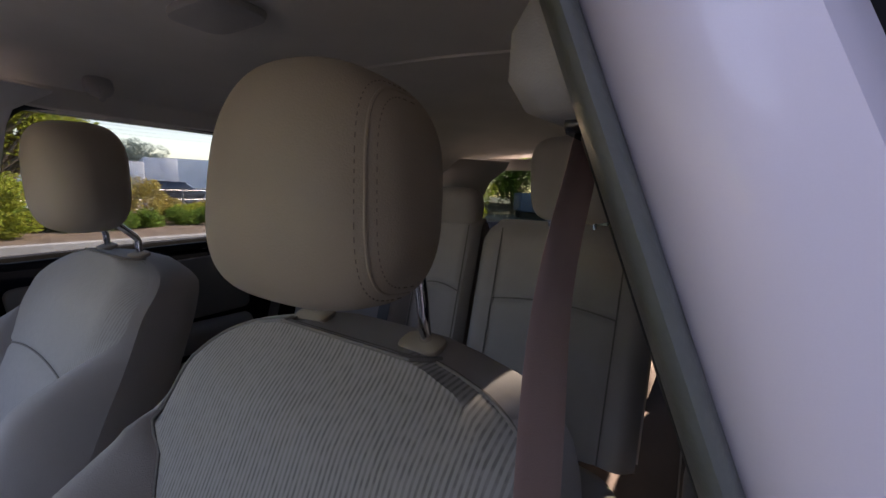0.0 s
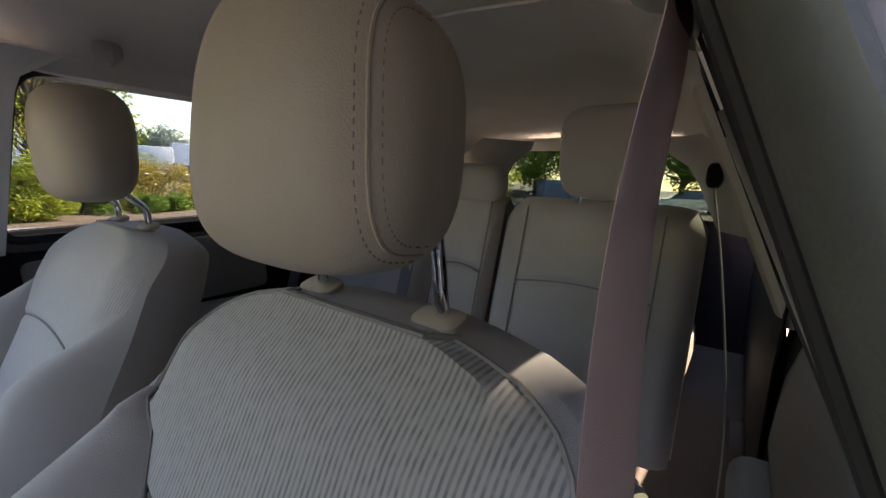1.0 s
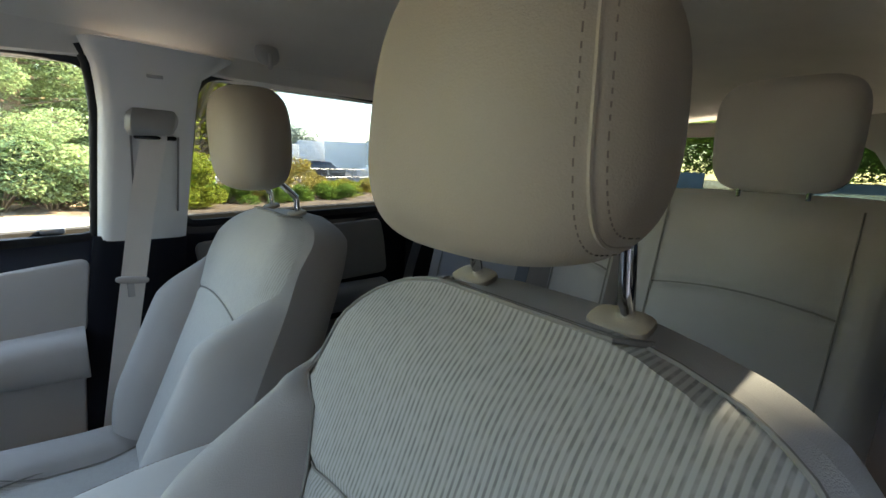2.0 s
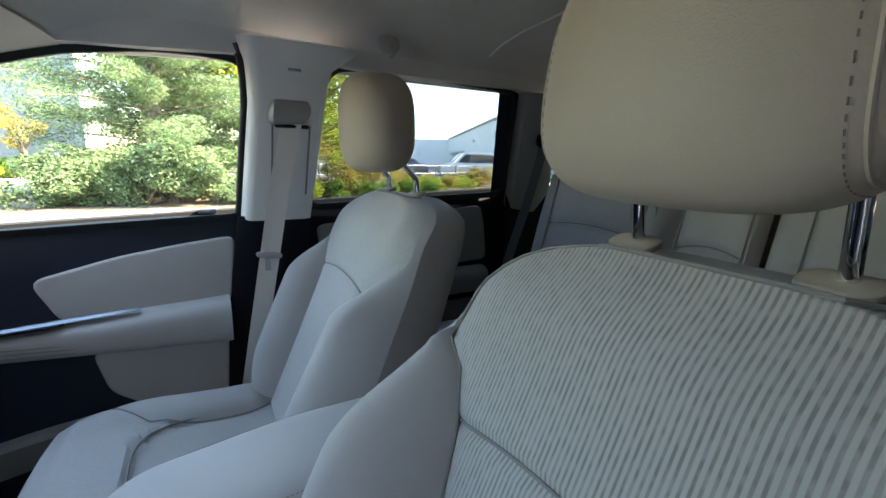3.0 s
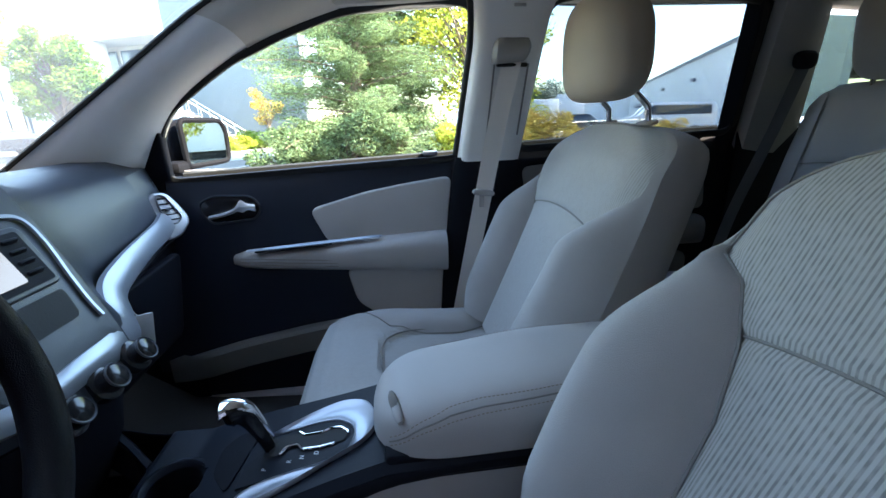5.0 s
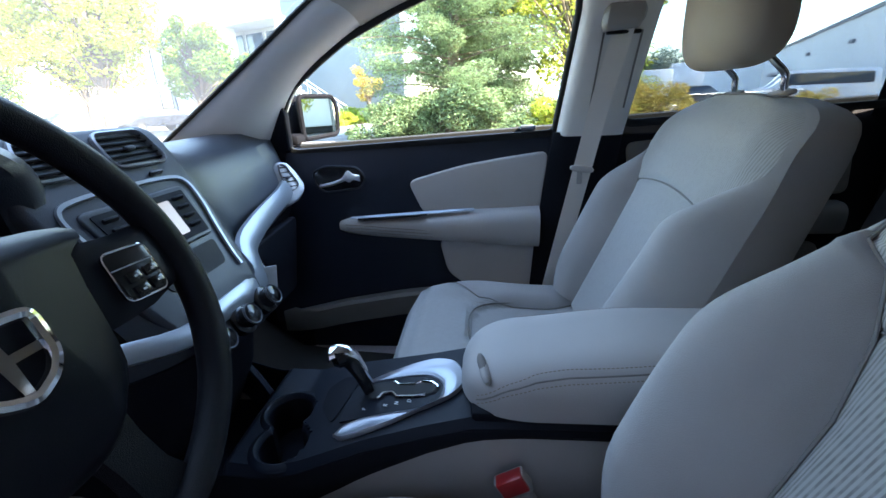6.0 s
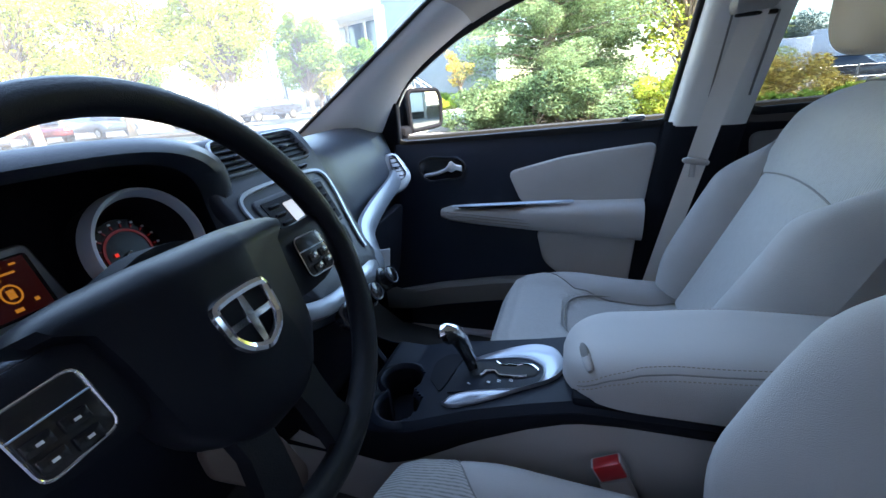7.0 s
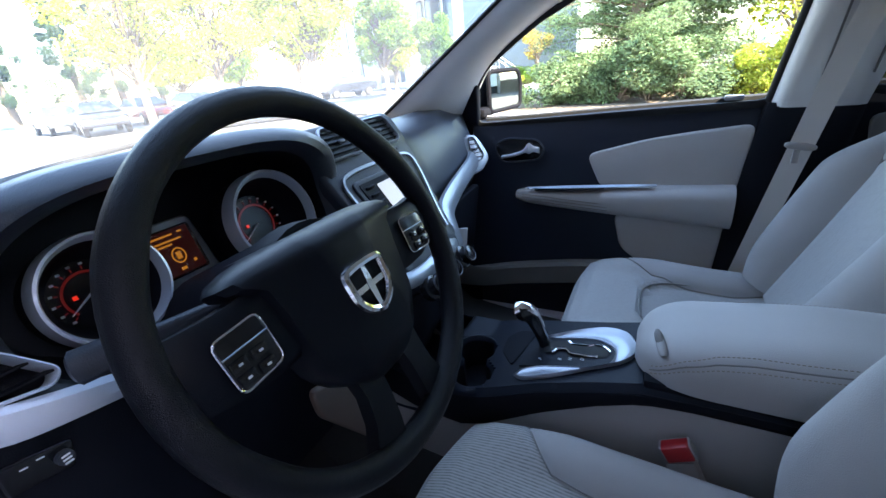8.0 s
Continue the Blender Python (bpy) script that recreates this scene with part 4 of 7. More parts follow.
    for nm, lo, hi, n, mt, lab in (("centre_panel", -0.135, 0.135, 21, knit, "ribbed grey seat cloth"), ("side_bolster", -0.262, -0.135, 14, CLOTH, "plain grey cloth bolster"), ("side_bolster", 0.135, 0.262, 14, CLOTH, "plain grey cloth bolster")):
        bm = bmesh.new()
        rows = []
        for i in range(nine):
            k = seam_x(prof[i][0])
            if nm == "centre_panel":
                rows.append(row_at(i, -k, k, 51))
            else:
                rows.append(row_at(i, *((-0.262, -k) if lo < 0 else (k, 0.262)), n))
                if k > 0.26:
                    break
        grid(bm, rows)
        part(nm, bm, mt, cu, lab)
    bm = bmesh.new()
    yl, zl = [p[0] for p in prof[:60]], [p[1] for p in prof[:60]]
    arc = [(0.149 * math.copysign(abs(math.cos(q)) ** 0.667, math.cos(q)), 0.16 + 0.5 * reach + 0.181 * math.sin(q) ** 0.667) for q in np.linspace(0, math.pi, 41)]
    tube(bm, [V(x, y, lerp(y, yl, zl) - 0.008) for x, y in arc], 0.0022, 6)
    part("piping", bm, SEAM, cu)
    bm = bmesh.new()
    box(bm, (0, 0.24, 0.555), (0.44, 0.50, 0.09), 0.02)
    part("seat_base", bm, BLACK, e, "black plastic seat base")
    for s in (-1, 1):
        bm = bmesh.new()
        box(bm, (s * 0.20, 0.2, 0.46), (0.05, 0.52, 0.10), 0.01)
        part("seat_rail", bm, STEEL, e)
    # headrest
    c, tr = V(0.0025 if at[0] < 0 else -0.002, -0.183, 1.449), tilt(4 if at[0] < 0 else -3, 0, 0)

    def hwarp(q):
        k = q.z / 0.1
        cut = max(0.0, k) ** 2 * (q.x > 0) * (at[0] < 0)
        return V(q.x * (1 - (0.075 if at[0] < 0 else 0.12) * k - 0.035 * k * k - 0.13 * cut), q.y * (1 + 0.12 * k * (q.y < 0)) + (0.010 - 0.026 * (q.x / 0.13) ** 2) * soft(-0.03, 0.05, q.y), q.z * (1 - (0.10 + 0.10 * (cut > 0)) * (q.x / 0.135) ** 2 * (k > 0)))
    bm = bmesh.new()
    HX = 3.25
    blob(bm, c, (0.246, 0.128, 0.212), HX, 72, 44, tr, hwarp)
    hr = pad = part("headrest", bm, VINYL, e, "taupe vinyl headrest")
    for s in (-1, 1) if at[0] < 0 else (1,):
        bm = bmesh.new()
        st = bmesh.new()
        loop = []
        for i in range(60):
            v = 2 * math.pi * i / 60
            e2 = 2 / HX
            cu_, su_ = math.cos(v), math.sin(v)
            y = math.copysign(abs(cu_) ** e2, cu_) * 0.064 * 0.985
            z = math.copysign(abs(su_) ** e2, su_) * 0.106 * 0.985
            loop.append((y, z))
        def on(x, y, z, k):
            return tr @ hwarp(V(x, y * k, z * k)) + c
        x0 = 0.102
        k0 = (1 - (x0 / 0.123) ** HX) ** (1 / HX)
        front_run = [q for q in sorted(loop, key=lambda q: math.atan2(q[1], q[0])) if q[0] > -0.02]
        tube(bm, [on(s * x0, y, z, k0 * 1.012) for y, z in front_run], 0.0016, 6)
        for dx in (-0.006, 0.006):
            x1 = x0 + dx
            k1 = (1 - (x1 / 0.123) ** HX) ** (1 / HX)
            for (y0, z0), (y1, z1) in zip(front_run, front_run[1:]):
                a, b = on(s * x1, y0, z0, k1 * 1.018), on(s * x1, y1, z1, k1 * 1.018)
                n = max(1, int((b - a).length / 0.006))
                for j in range(n):
                    tube(st, [a.lerp(b, (j + 0.15) / n), a.lerp(b, (j + 0.6) / n)], 0.0006, 4)
        part("seam", bm, VINYL, pad)
        tagged(part("stitching", st, STITCH, pad, "brown stitched thread"), kind="stuff")
    for s in (-1, 1):
        bm = bmesh.new()
        tube(bm, smoothpath([(s * 0.08, -0.268, 1.24), (s * 0.08, -0.252, 1.305), (s * 0.08, -0.248, 1.330), (s * 0.08, -0.226, 1.352), (s * 0.08, -0.208, 1.372), (s * 0.08, -0.20, 1.42)] if at[0] > 0 else [(s * 0.08, -0.268, 1.24), (s * 0.08, -0.252, 1.300), (s * 0.08, -0.243, 1.345), (s * 0.08, -0.232, 1.39), (s * 0.08, -0.222, 1.42)], 6), 0.0065, 12)
        part("post", bm, CHROME, hr, "chrome headrest post")
        bm = bmesh.new()
        blob(bm, (s * 0.08 + 0.004, -0.252, 1.296), (0.050, 0.034, 0.011), 3.4, 20, 10, tilt(-16, 0, 0))
        part("ferrule", bm, VINYL, hr, "taupe plastic post collar")
    bm = bmesh.new()
    box(bm, (-0.275, 0.10, 0.62), (0.03, 0.40, 0.12), 0.012)
    part("side_shield", bm, BLACK, e)
    e.matrix_world = pose(*at)
    return e


car_seat("driver_seat", "grey cloth driver's seat with ribbed panels and tall headrest", (-0.37, 0, 0), RIB, 0.075, 0.038)
car_seat("passenger_seat", "grey cloth front passenger seat with ribbed panels, headrest raised", (0.38, -0.043, 0), SMOOTH, crest=0.58)


def rear_seat(x0, x1, label, head, shift=-0.02):
    cx, w = (x0 + x1) / 2, (x1 - x0) / 2 - 0.004
    e = thing("rear_car_seat", label, "car seat", "rear seats", at=(cx, -0.9, 0.5))
    ax, nn, oo = V(0, -0.24, 0.97), V(0, 0.97, 0.24), V(cx, -0.885, 0.825)
    ss = [0, 0.06, 0.15, 0.25, 0.33, 0.355, 0.38, 0.45, 0.52, 0.555, 0.575, 0.585]

    def at(x, s, d):
        return oo + ax * s + V(x, 0, 0) + nn * d
    pw = w * 0.68 if head else w * 0.8

    def ring(s):
        r = 1 - 0.10 * soft(0.5, 0.585, s) ** 2
        out = []
        for t in np.linspace(-1, 1, 31):
            x = t * w * r
            d = -0.05 * abs(t) ** 9 - 0.04 * soft(0.52, 0.59, s) ** 2
            d += 0.018 * soft(0.7, 0.9, abs(t)) * (1 - abs(t) ** 9) * (1 - soft(0.35, 0.55, s))
            d -= 0.006 * math.exp(-((abs(x) - pw) / 0.007) ** 2)
            arch = 0.345 + 0.018 * math.cos(x / pw * 1.5)
            d -= 0.008 * math.exp(-((s - arch) / 0.010) ** 2) * (abs(x) < pw)
            out.append(at(x, s, d))
        return out
    fine = sorted(set(ss + [round(v, 3) for v in np.linspace(0.32, 0.39, 15)]))
    bm = bmesh.new()
    rows = [ring(s) for s in fine]
    rows.append([at(t * w * 0.88, 0.588, -0.09) for t in np.linspace(-1, 1, 31)])
    rows.append([at(t * w, 0.55, -0.12) for t in np.linspace(-1, 1, 31)])
    rows.append([at(t * w, 0.0, -0.12) for t in np.linspace(-1, 1, 31)])
    grid(bm, rows)
    part("backrest", bm, CLOTH, e, "dark grey cloth backrest")
    bm = bmesh.new()
    for s in (-1, 1):
        tube(bm, [at(s * pw, q, -0.001) for q in np.linspace(0.0, 0.55, 20)], 0.002, 6)
    tube(bm, [at(x, 0.345 + 0.018 * math.cos(x / pw * 1.5), -0.003) for x in np.linspace(-pw, pw, 16)], 0.002, 6)
    part("piping", bm, SEAM, e)
    bm = bmesh.new()
    blob(bm, (cx, -0.68, 0.76), (2 * w, 0.50, 0.15), 4.0, 32, 14, tilt(4, 0, 0))
    part("cushion", bm, CLOTH, e, "grey cloth cushion")
    bm = bmesh.new()
    box(bm, (cx, -0.70, 0.56), (2 * w * 0.95, 0.42, 0.28), 0.02)
    part("seat_base", bm, BLACK, e)
    if head:
        bm = bmesh.new()
        blob(bm, (cx + shift, -1.06, 1.500), (0.245, 0.10, 0.232), 4.0, 32, 20, tilt(-10, 0, 0))
        hr = part("headrest", bm, CLOTH, e, "grey cloth headrest")
        for s in (-1, 1):
            bm = bmesh.new()
            tube(bm, [V(cx + shift + s * 0.06, -1.05, 1.33), V(cx + shift + s * 0.06, -1.055, 1.45)], 0.006, 8)
            part("post", bm, CHROME, hr)
    return e


rear_seat(-0.60, -0.10, "grey cloth rear seat with a tall headrest, in shade", True)
rear_seat(0.12, 0.66, "grey cloth rear seat with a tall headrest beside the window", True, 0.04)
mid = rear_seat(-0.095, 0.115, "narrow grey cloth middle rear seat with folding armrest", False)
bm = bmesh.new()
blob(bm, (0.012, -1.06, 1.41), (0.20, 0.10, 0.12), 3.2, 28, 14, tilt(-10, 0, 0))
part("headrest", bm, CLOTH, mid, "low grey cloth headrest")

# third row seat backs, folded flat
bm = bmesh.new()
blob(bm, (0, -1.75, 0.80), (1.15, 0.85, 0.20), 5.0, 36, 12)
solo("third_row_seat", bm, CARPET, "dark third row seat folded flat behind the rear bench", "car seat")

# ---- seat belts ----


def strap(bm, pts, width, w=0.048, t=0.0011):
    """A flat belt along the points; width: the direction across it, or one for each point."""
    pts = [Vector(p) for p in pts]
    rows = []
    for i, p in enumerate(pts):
        d = (pts[min(i + 1, len(pts) - 1)] - pts[max(i - 1, 0)]).normalized()
        a = Vector(width[i] if isinstance(width, list) else width)
        a = (a - d * a.dot(d)).normalized()
        n = d.cross(a)
        ring = [(u, 1) for u in (1.0, 0.93, 0.6, 0.2, -0.2, -0.6, -0.93, -1.0)] + [(u, -1) for u in (-0.93, -0.6, -0.2, 0.2, 0.6, 0.93)]
        rows.append([p + a * (w / 2 * u) + n * (0.0022 * (1 - u * u) + t * k * (1 - u ** 8)) for u, k in ring])
    grid(bm, rows, closed=True, cap=True)


def front_belt(side, dx=0.0, dy=0.0):
    e = thing("seat_belt", "taupe seat belt hanging from the door pillar, fastening unused", "seat belt", "front seat belts", at=(side * 0.66, -0.05, 0.55))
    bm = bmesh.new()
    c = V(side * (0.575 + dx), -0.083 + dy, 1.482 + 0.035 * (side < 0))
    rows = []
    for z, dep, wd in ((0.040, 0.004, 0.036), (0.036, 0.016, 0.041), (0.022, 0.030, 0.044), (0.004, 0.038, 0.045), (-0.014, 0.040, 0.042), (-0.028, 0.036, 0.034), (-0.032, 0.030, 0.028)):
        dep *= 1.45
        ring = [(0.03, wd), (0.03 - dep * 0.7, wd), (0.03 - dep * 0.95, wd * 0.8), (0.03 - dep, wd * 0.4), (0.03 - dep, -wd * 0.4), (0.03 - dep * 0.95, -wd * 0.8), (0.03 - dep * 0.7, -wd), (0.03, -wd)]
        rows.append([c + V(side * (a - 0.47 * z * 0.4), y - 0.25 * (z - 0.04) * (y > 0), z - 0.10 * y * (z < 0)) for a, y in ring])
    grid(bm, rows, cap=True)
    cover = part("guide_cover", bm, GUIDEM, e, "grey plastic belt guide cover")
    bm = bmesh.new()
    box(bm, c + V(side * 0.008, 0, -0.036), (0.014, 0.082, 0.010), 0.004)
    part("guide_slot", bm, GLOSSY, cover)
    bm = bmesh.new()
    low = [(0.600, -0.05, 1.30), (0.622, -0.018, 1.11), (0.645, 0.012, 0.93), (0.67, 0.045, 0.73), (0.69, 0.07, 0.58)] if side > 0 else [(0.6245, -0.096, 1.40), (0.631, -0.076, 1.30), (0.644, -0.035, 1.11), (0.655, 0.0, 0.93), (0.668, 0.04, 0.73), (0.678, 0.066, 0.58)]
    pts = smoothpath([c + V(0, 0.0, 0.0), c + V(side * 0.004, 0.004, -0.04), *[V(side * a, b, q) for a, b, q in low]], 6)
    k = len(pts)
    widths = [V(0.25 * (1 - i / k), 1.0 - 0.35 * i / k, 0.0) if side > 0 else V(0.10 * soft(1.46, 1.34, p.z), 0.94, 0.0) for i, p in enumerate(pts)]
    strap(bm, pts, widths, 0.049)
    part("webbing", bm, WEB_SHADED if side < 0 else WEB, e, "taupe woven belt")
    ty, tx = (low[1][1] + 0.002, low[1][0] - 0.005) if side > 0 else (low[3][1], low[3][0])
    tz = 1.113 if side > 0 else 0.74
    bm = bmesh.new()
    blob(bm, (side * tx, ty, tz), (0.014, 0.066, 0.018), 3.0, 18, 10, tilt(8, 0, 0))
    box(bm, (side * (tx + 0.005), ty + 0.004, tz - 0.025), (0.006, 0.014, 0.036), 0.002)
    part("tongue", bm, LIDV, e, "pale plastic belt tongue")
    bm = bmesh.new()
    box(bm, (side * (low[-1][0] + 0.01), low[-1][1], 0.56), (0.02, 0.05, 0.06), 0.006)
    part("floor_anchor", bm, BLACK, e)
    return e


front_belt(1)
front_belt(-1, 0.044, -0.058)

for x, y0, yy, z0, z1 in ((0.20, -0.90, -1.05, 0.84, 1.36),):
    e = thing("rear_seat_belt", "grey belt lying over the rear seat", "seat belt", at=(x, y0, z0))
    bm = bmesh.new()
    strap(bm, smoothpath([(x + 0.01, yy - 0.08, z1 + 0.01), (x, yy + 0.02, z1 + 0.005), (x - 0.01, -0.98, 1.20), (x - 0.01, y0 + 0.02, 0.86)], 6), (1, 0, 0), 0.045)
    part("webbing", bm, GREYWEB, e)
for side in (1, -1):
    e = thing("rear_side_belt", "dark belt on the rear door pillar", "seat belt", "rear side belts", at=(side * 0.64, -0.95, 0.8))
    bm = bmesh.new()
    strap(bm, smoothpath([(side * 0.60, -0.95, 1.44), (side * 0.64, -0.93, 1.25), (side * 0.68, -0.88, 1.0), (side * 0.69, -0.84, 0.8)], 6), (0, 1, 0), 0.045)
    part("webbing", bm, GREYWEB, e)
    bm = bmesh.new()
    blob(bm, (side * 0.60, -0.95, 1.45), (0.03, 0.07, 0.05), 3.0, 16, 10)
    part("guide_cover", bm, BLACK, e)

# buckle beside the driver's cushion
e = thing("belt_buckle", "seat belt buckle with a red release button beside the driver's cushion", "belt buckle", at=(-0.10, 0.215, 0.60))
bm = bmesh.new()
box(bm, (-0.095, 0.178, 0.668), (0.026, 0.046, 0.17), 0.007, tilt(-25, 0, 0))
buckle = part("stalk", bm, LIDV, e, "pale plastic stalk")
bm = bmesh.new()
box(bm, (-0.100, 0.218, 0.766), (0.022, 0.050, 0.036), 0.005, tilt(-30, 0, 0))
part("button_frame", bm, LIDV, buckle)
bm = bmesh.new()
box(bm, (-0.104, 0.2195, 0.7705), (0.021, 0.042, 0.030), 0.003, tilt(-30, 0, 0))
part("release_button", bm, RED, e, "red release button")

# ---- roof fittings ----
e = thing("coat_hook", "pale round coat hook under the roof rail", "coat hook", at=(0.50, -0.31, 1.65))
bm = bmesh.new()
blob(bm, (0.500, -0.31, 1.655), (0.036, 0.056, 0.058), 2.4, 20, 12, tilt(0, 30, 0))
part("base", bm, TRIM, e)
bm = bmesh.new()
tube(bm, smoothpath([(0.495, -0.31, 1.655), (0.478, -0.31, 1.645), (0.475, -0.31, 1.628), (0.485, -0.31, 1.622)], 4), 0.006, 8)
part("hook", bm, TRIM, e)
for side in (1, -1):
    e = thing("sun_visor", "taupe cloth sun visor folded up against the roof", "sun visor", "sun visors", at=(side * 0.33, 0.44, 1.66))
    bm = bmesh.new()
    blob(bm, (side * 0.35, 0.40, roof_z(0.30, 0.40) - 0.012), (0.38, 0.17, 0.022), 4.0, 28, 8, tilt(-10, side * 6, 0))
    part("flap", bm, LINER, e)
    bm = bmesh.new()
    tube(bm, [V(side * 0.53, 0.46, roof_z(0.5, 0.46)), V(side * 0.35, 0.475, roof_z(0.35, 0.46) - 0.01)], 0.006, 8)
    part("rod", bm, TRIM, e)
e = thing("dome_light", "small roof lamp, switched off", "lamp", at=(0, -0.20, 1.70))
bm = bmesh.new()
blob(bm, (0.0, -0.30, roof_z(0, -0.3) - 0.004), (0.16, 0.10, 0.025), 4, 24, 8)
part("housing", bm, TRIM, e)

# ---- dashboard ----
dash = thing("dashboard", "charcoal dashboard with silver trim, vents and two hooded dials", "dashboard", at=(0, 0.95, 0.9))
CX = 0.022


def dash_profile(x):
    """Front face points (y, z) from the windshield to the knee panel."""
    e = abs(x) / 0.72
    mid = math.exp(-((x - CX) / 0.20) ** 4)
    hood = math.exp(-((x + 0.37) / 0.20) ** 4)
    curve = 0.10 * max(0, e - 0.35) ** 1.2
    pts = [
        (1.27 - 0.12 * e * e, 1.205),
        (1.10 - 0.02 * e, 1.226 + 0.012 * mid + 0.01 * hood),
        (1.00 - 0.0 * e, 1.240 + 0.020 * mid + 0.045 * hood),
        (0.93 - 0.035 * mid - 0.02 * hood, 1.236 + 0.034 * mid + 0.068 * hood),
        (0.890 - 0.02 * mid - 0.03 * hood, 1.215 + 0.058 * mid + 0.085 * hood),
        (0.866 - 0.02 * mid - 0.0 * hood, 1.175 + 0.055 * mid + 0.03 * hood),
        (0.846 - 0.045 * mid, 1.12 + 0.03 * mid),
        (0.828 - 0.085 * mid, 1.065 + 0.005 * mid),
        (0.815 - 0.125 * mid, 1.01),
        (0.835 - 0.15 * mid, 0.965),
        (0.875 - 0.16 * mid, 0.90),
        (0.90 - 0.17 * mid, 0.82),
        (0.93 - 0.15 * mid, 0.72),
        (1.02 - 0.14 * mid, 0.62),
    ]
    lift = lerp(x, (-0.7, -0.5, 0.2, 0.45, 0.70), (0.0, 0.0, 0.0, 0.015, 0.035))
    return [V(x, y + curve, z + (lift if 4 < i < 10 else 0)) for i, (y, z) in enumerate(pts)]


# the driver's side opens into the instrument hood
bm = bmesh.new()
cols = np.concatenate([np.linspace(-0.73, 0.73, 74)])
rows = [dash_profile(x) for x in cols]
vs = [[bm.verts.new(p) for p in r] for r in rows]
for a, (ra, rb) in enumerate(zip(vs, vs[1:])):
    x = (cols[a] + cols[a + 1]) / 2
    for i in range(len(ra) - 1):
        if (abs(x + 0.365) < 0.225 and 4 <= i <= 7) or i > 8:
            continue
        bm.faces.new((ra[i], ra[i + 1], rb[i + 1], rb[i]))
thicken(bm, 0.004)
part("dash_shell", bm, DASH, dash, "charcoal grained dash")
bm = bmesh.new()
grid(bm, [r[9:] for r in rows])
thicken(bm, 0.004)
part("lower_dash", bm, BLACK, dash, "black lower dash")

# instrument hood: recess walls and back plate
bm = bmesh.new()
HX, HW = -0.356, 0.246


def hood_edge(t):
    """The opening's edge, t from 0 to 1 all round."""
    a = 2 * math.pi * t
    c, s = math.cos(a), math.sin(a)
    x = HX + HW * math.copysign(abs(c) ** 0.55, c)
    z = 1.175 + (0.118 if s > 0 else 0.115) * math.copysign(abs(s) ** 0.8, s)
    return x, z


def hood_row(dy, k):
    row = []
    for i in range(64):
        x, z = hood_edge(i / 64)
        x, z = HX + (x - HX) * k, 1.175 + (z - 1.175) * k
        row.append(V(x, 0.835 + 0.30 * (z - 1.175) + dy + 0.045 * soft(1.175, 1.29, z) * -1.0 * (dy < 0.03), z + (0.004 if dy < 0 else 0)))
    return row


grid(bm, [hood_row(*q) for q in ((0.02, 1.16), (-0.006, 1.13), (-0.020, 1.06), (-0.022, 0.99), (-0.012, 0.93), (0.0, 0.905))], closed=True)
part("hood_lip", bm, DASH, dash, "charcoal rounded lip of the instrument hood")
bm = bmesh.new()
rows = [hood_row(*q) for q in ((0.0, 0.906), (0.04, 0.89), (0.085, 0.87))]
grid(bm, rows, closed=True)
bm.faces.new([bm.verts.new(p) for p in rows[-1]])
part("instrument_hood", bm, BLACK, dash, "black instrument hood")


def face_frame(x, z, yy):
    """A frame of axes on the instrument panel."""
    m = Matrix.Translation(V(x, yy, z)) @ tilt(-17, 0, 0).to_4x4()
    return m


def disc(bm, m, r, h=0.0, n=40):
    bm.faces.new([bm.verts.new(m @ V(r * math.cos(2 * math.pi * i / n), -h, r * math.sin(2 * math.pi * i / n))) for i in range(n)])


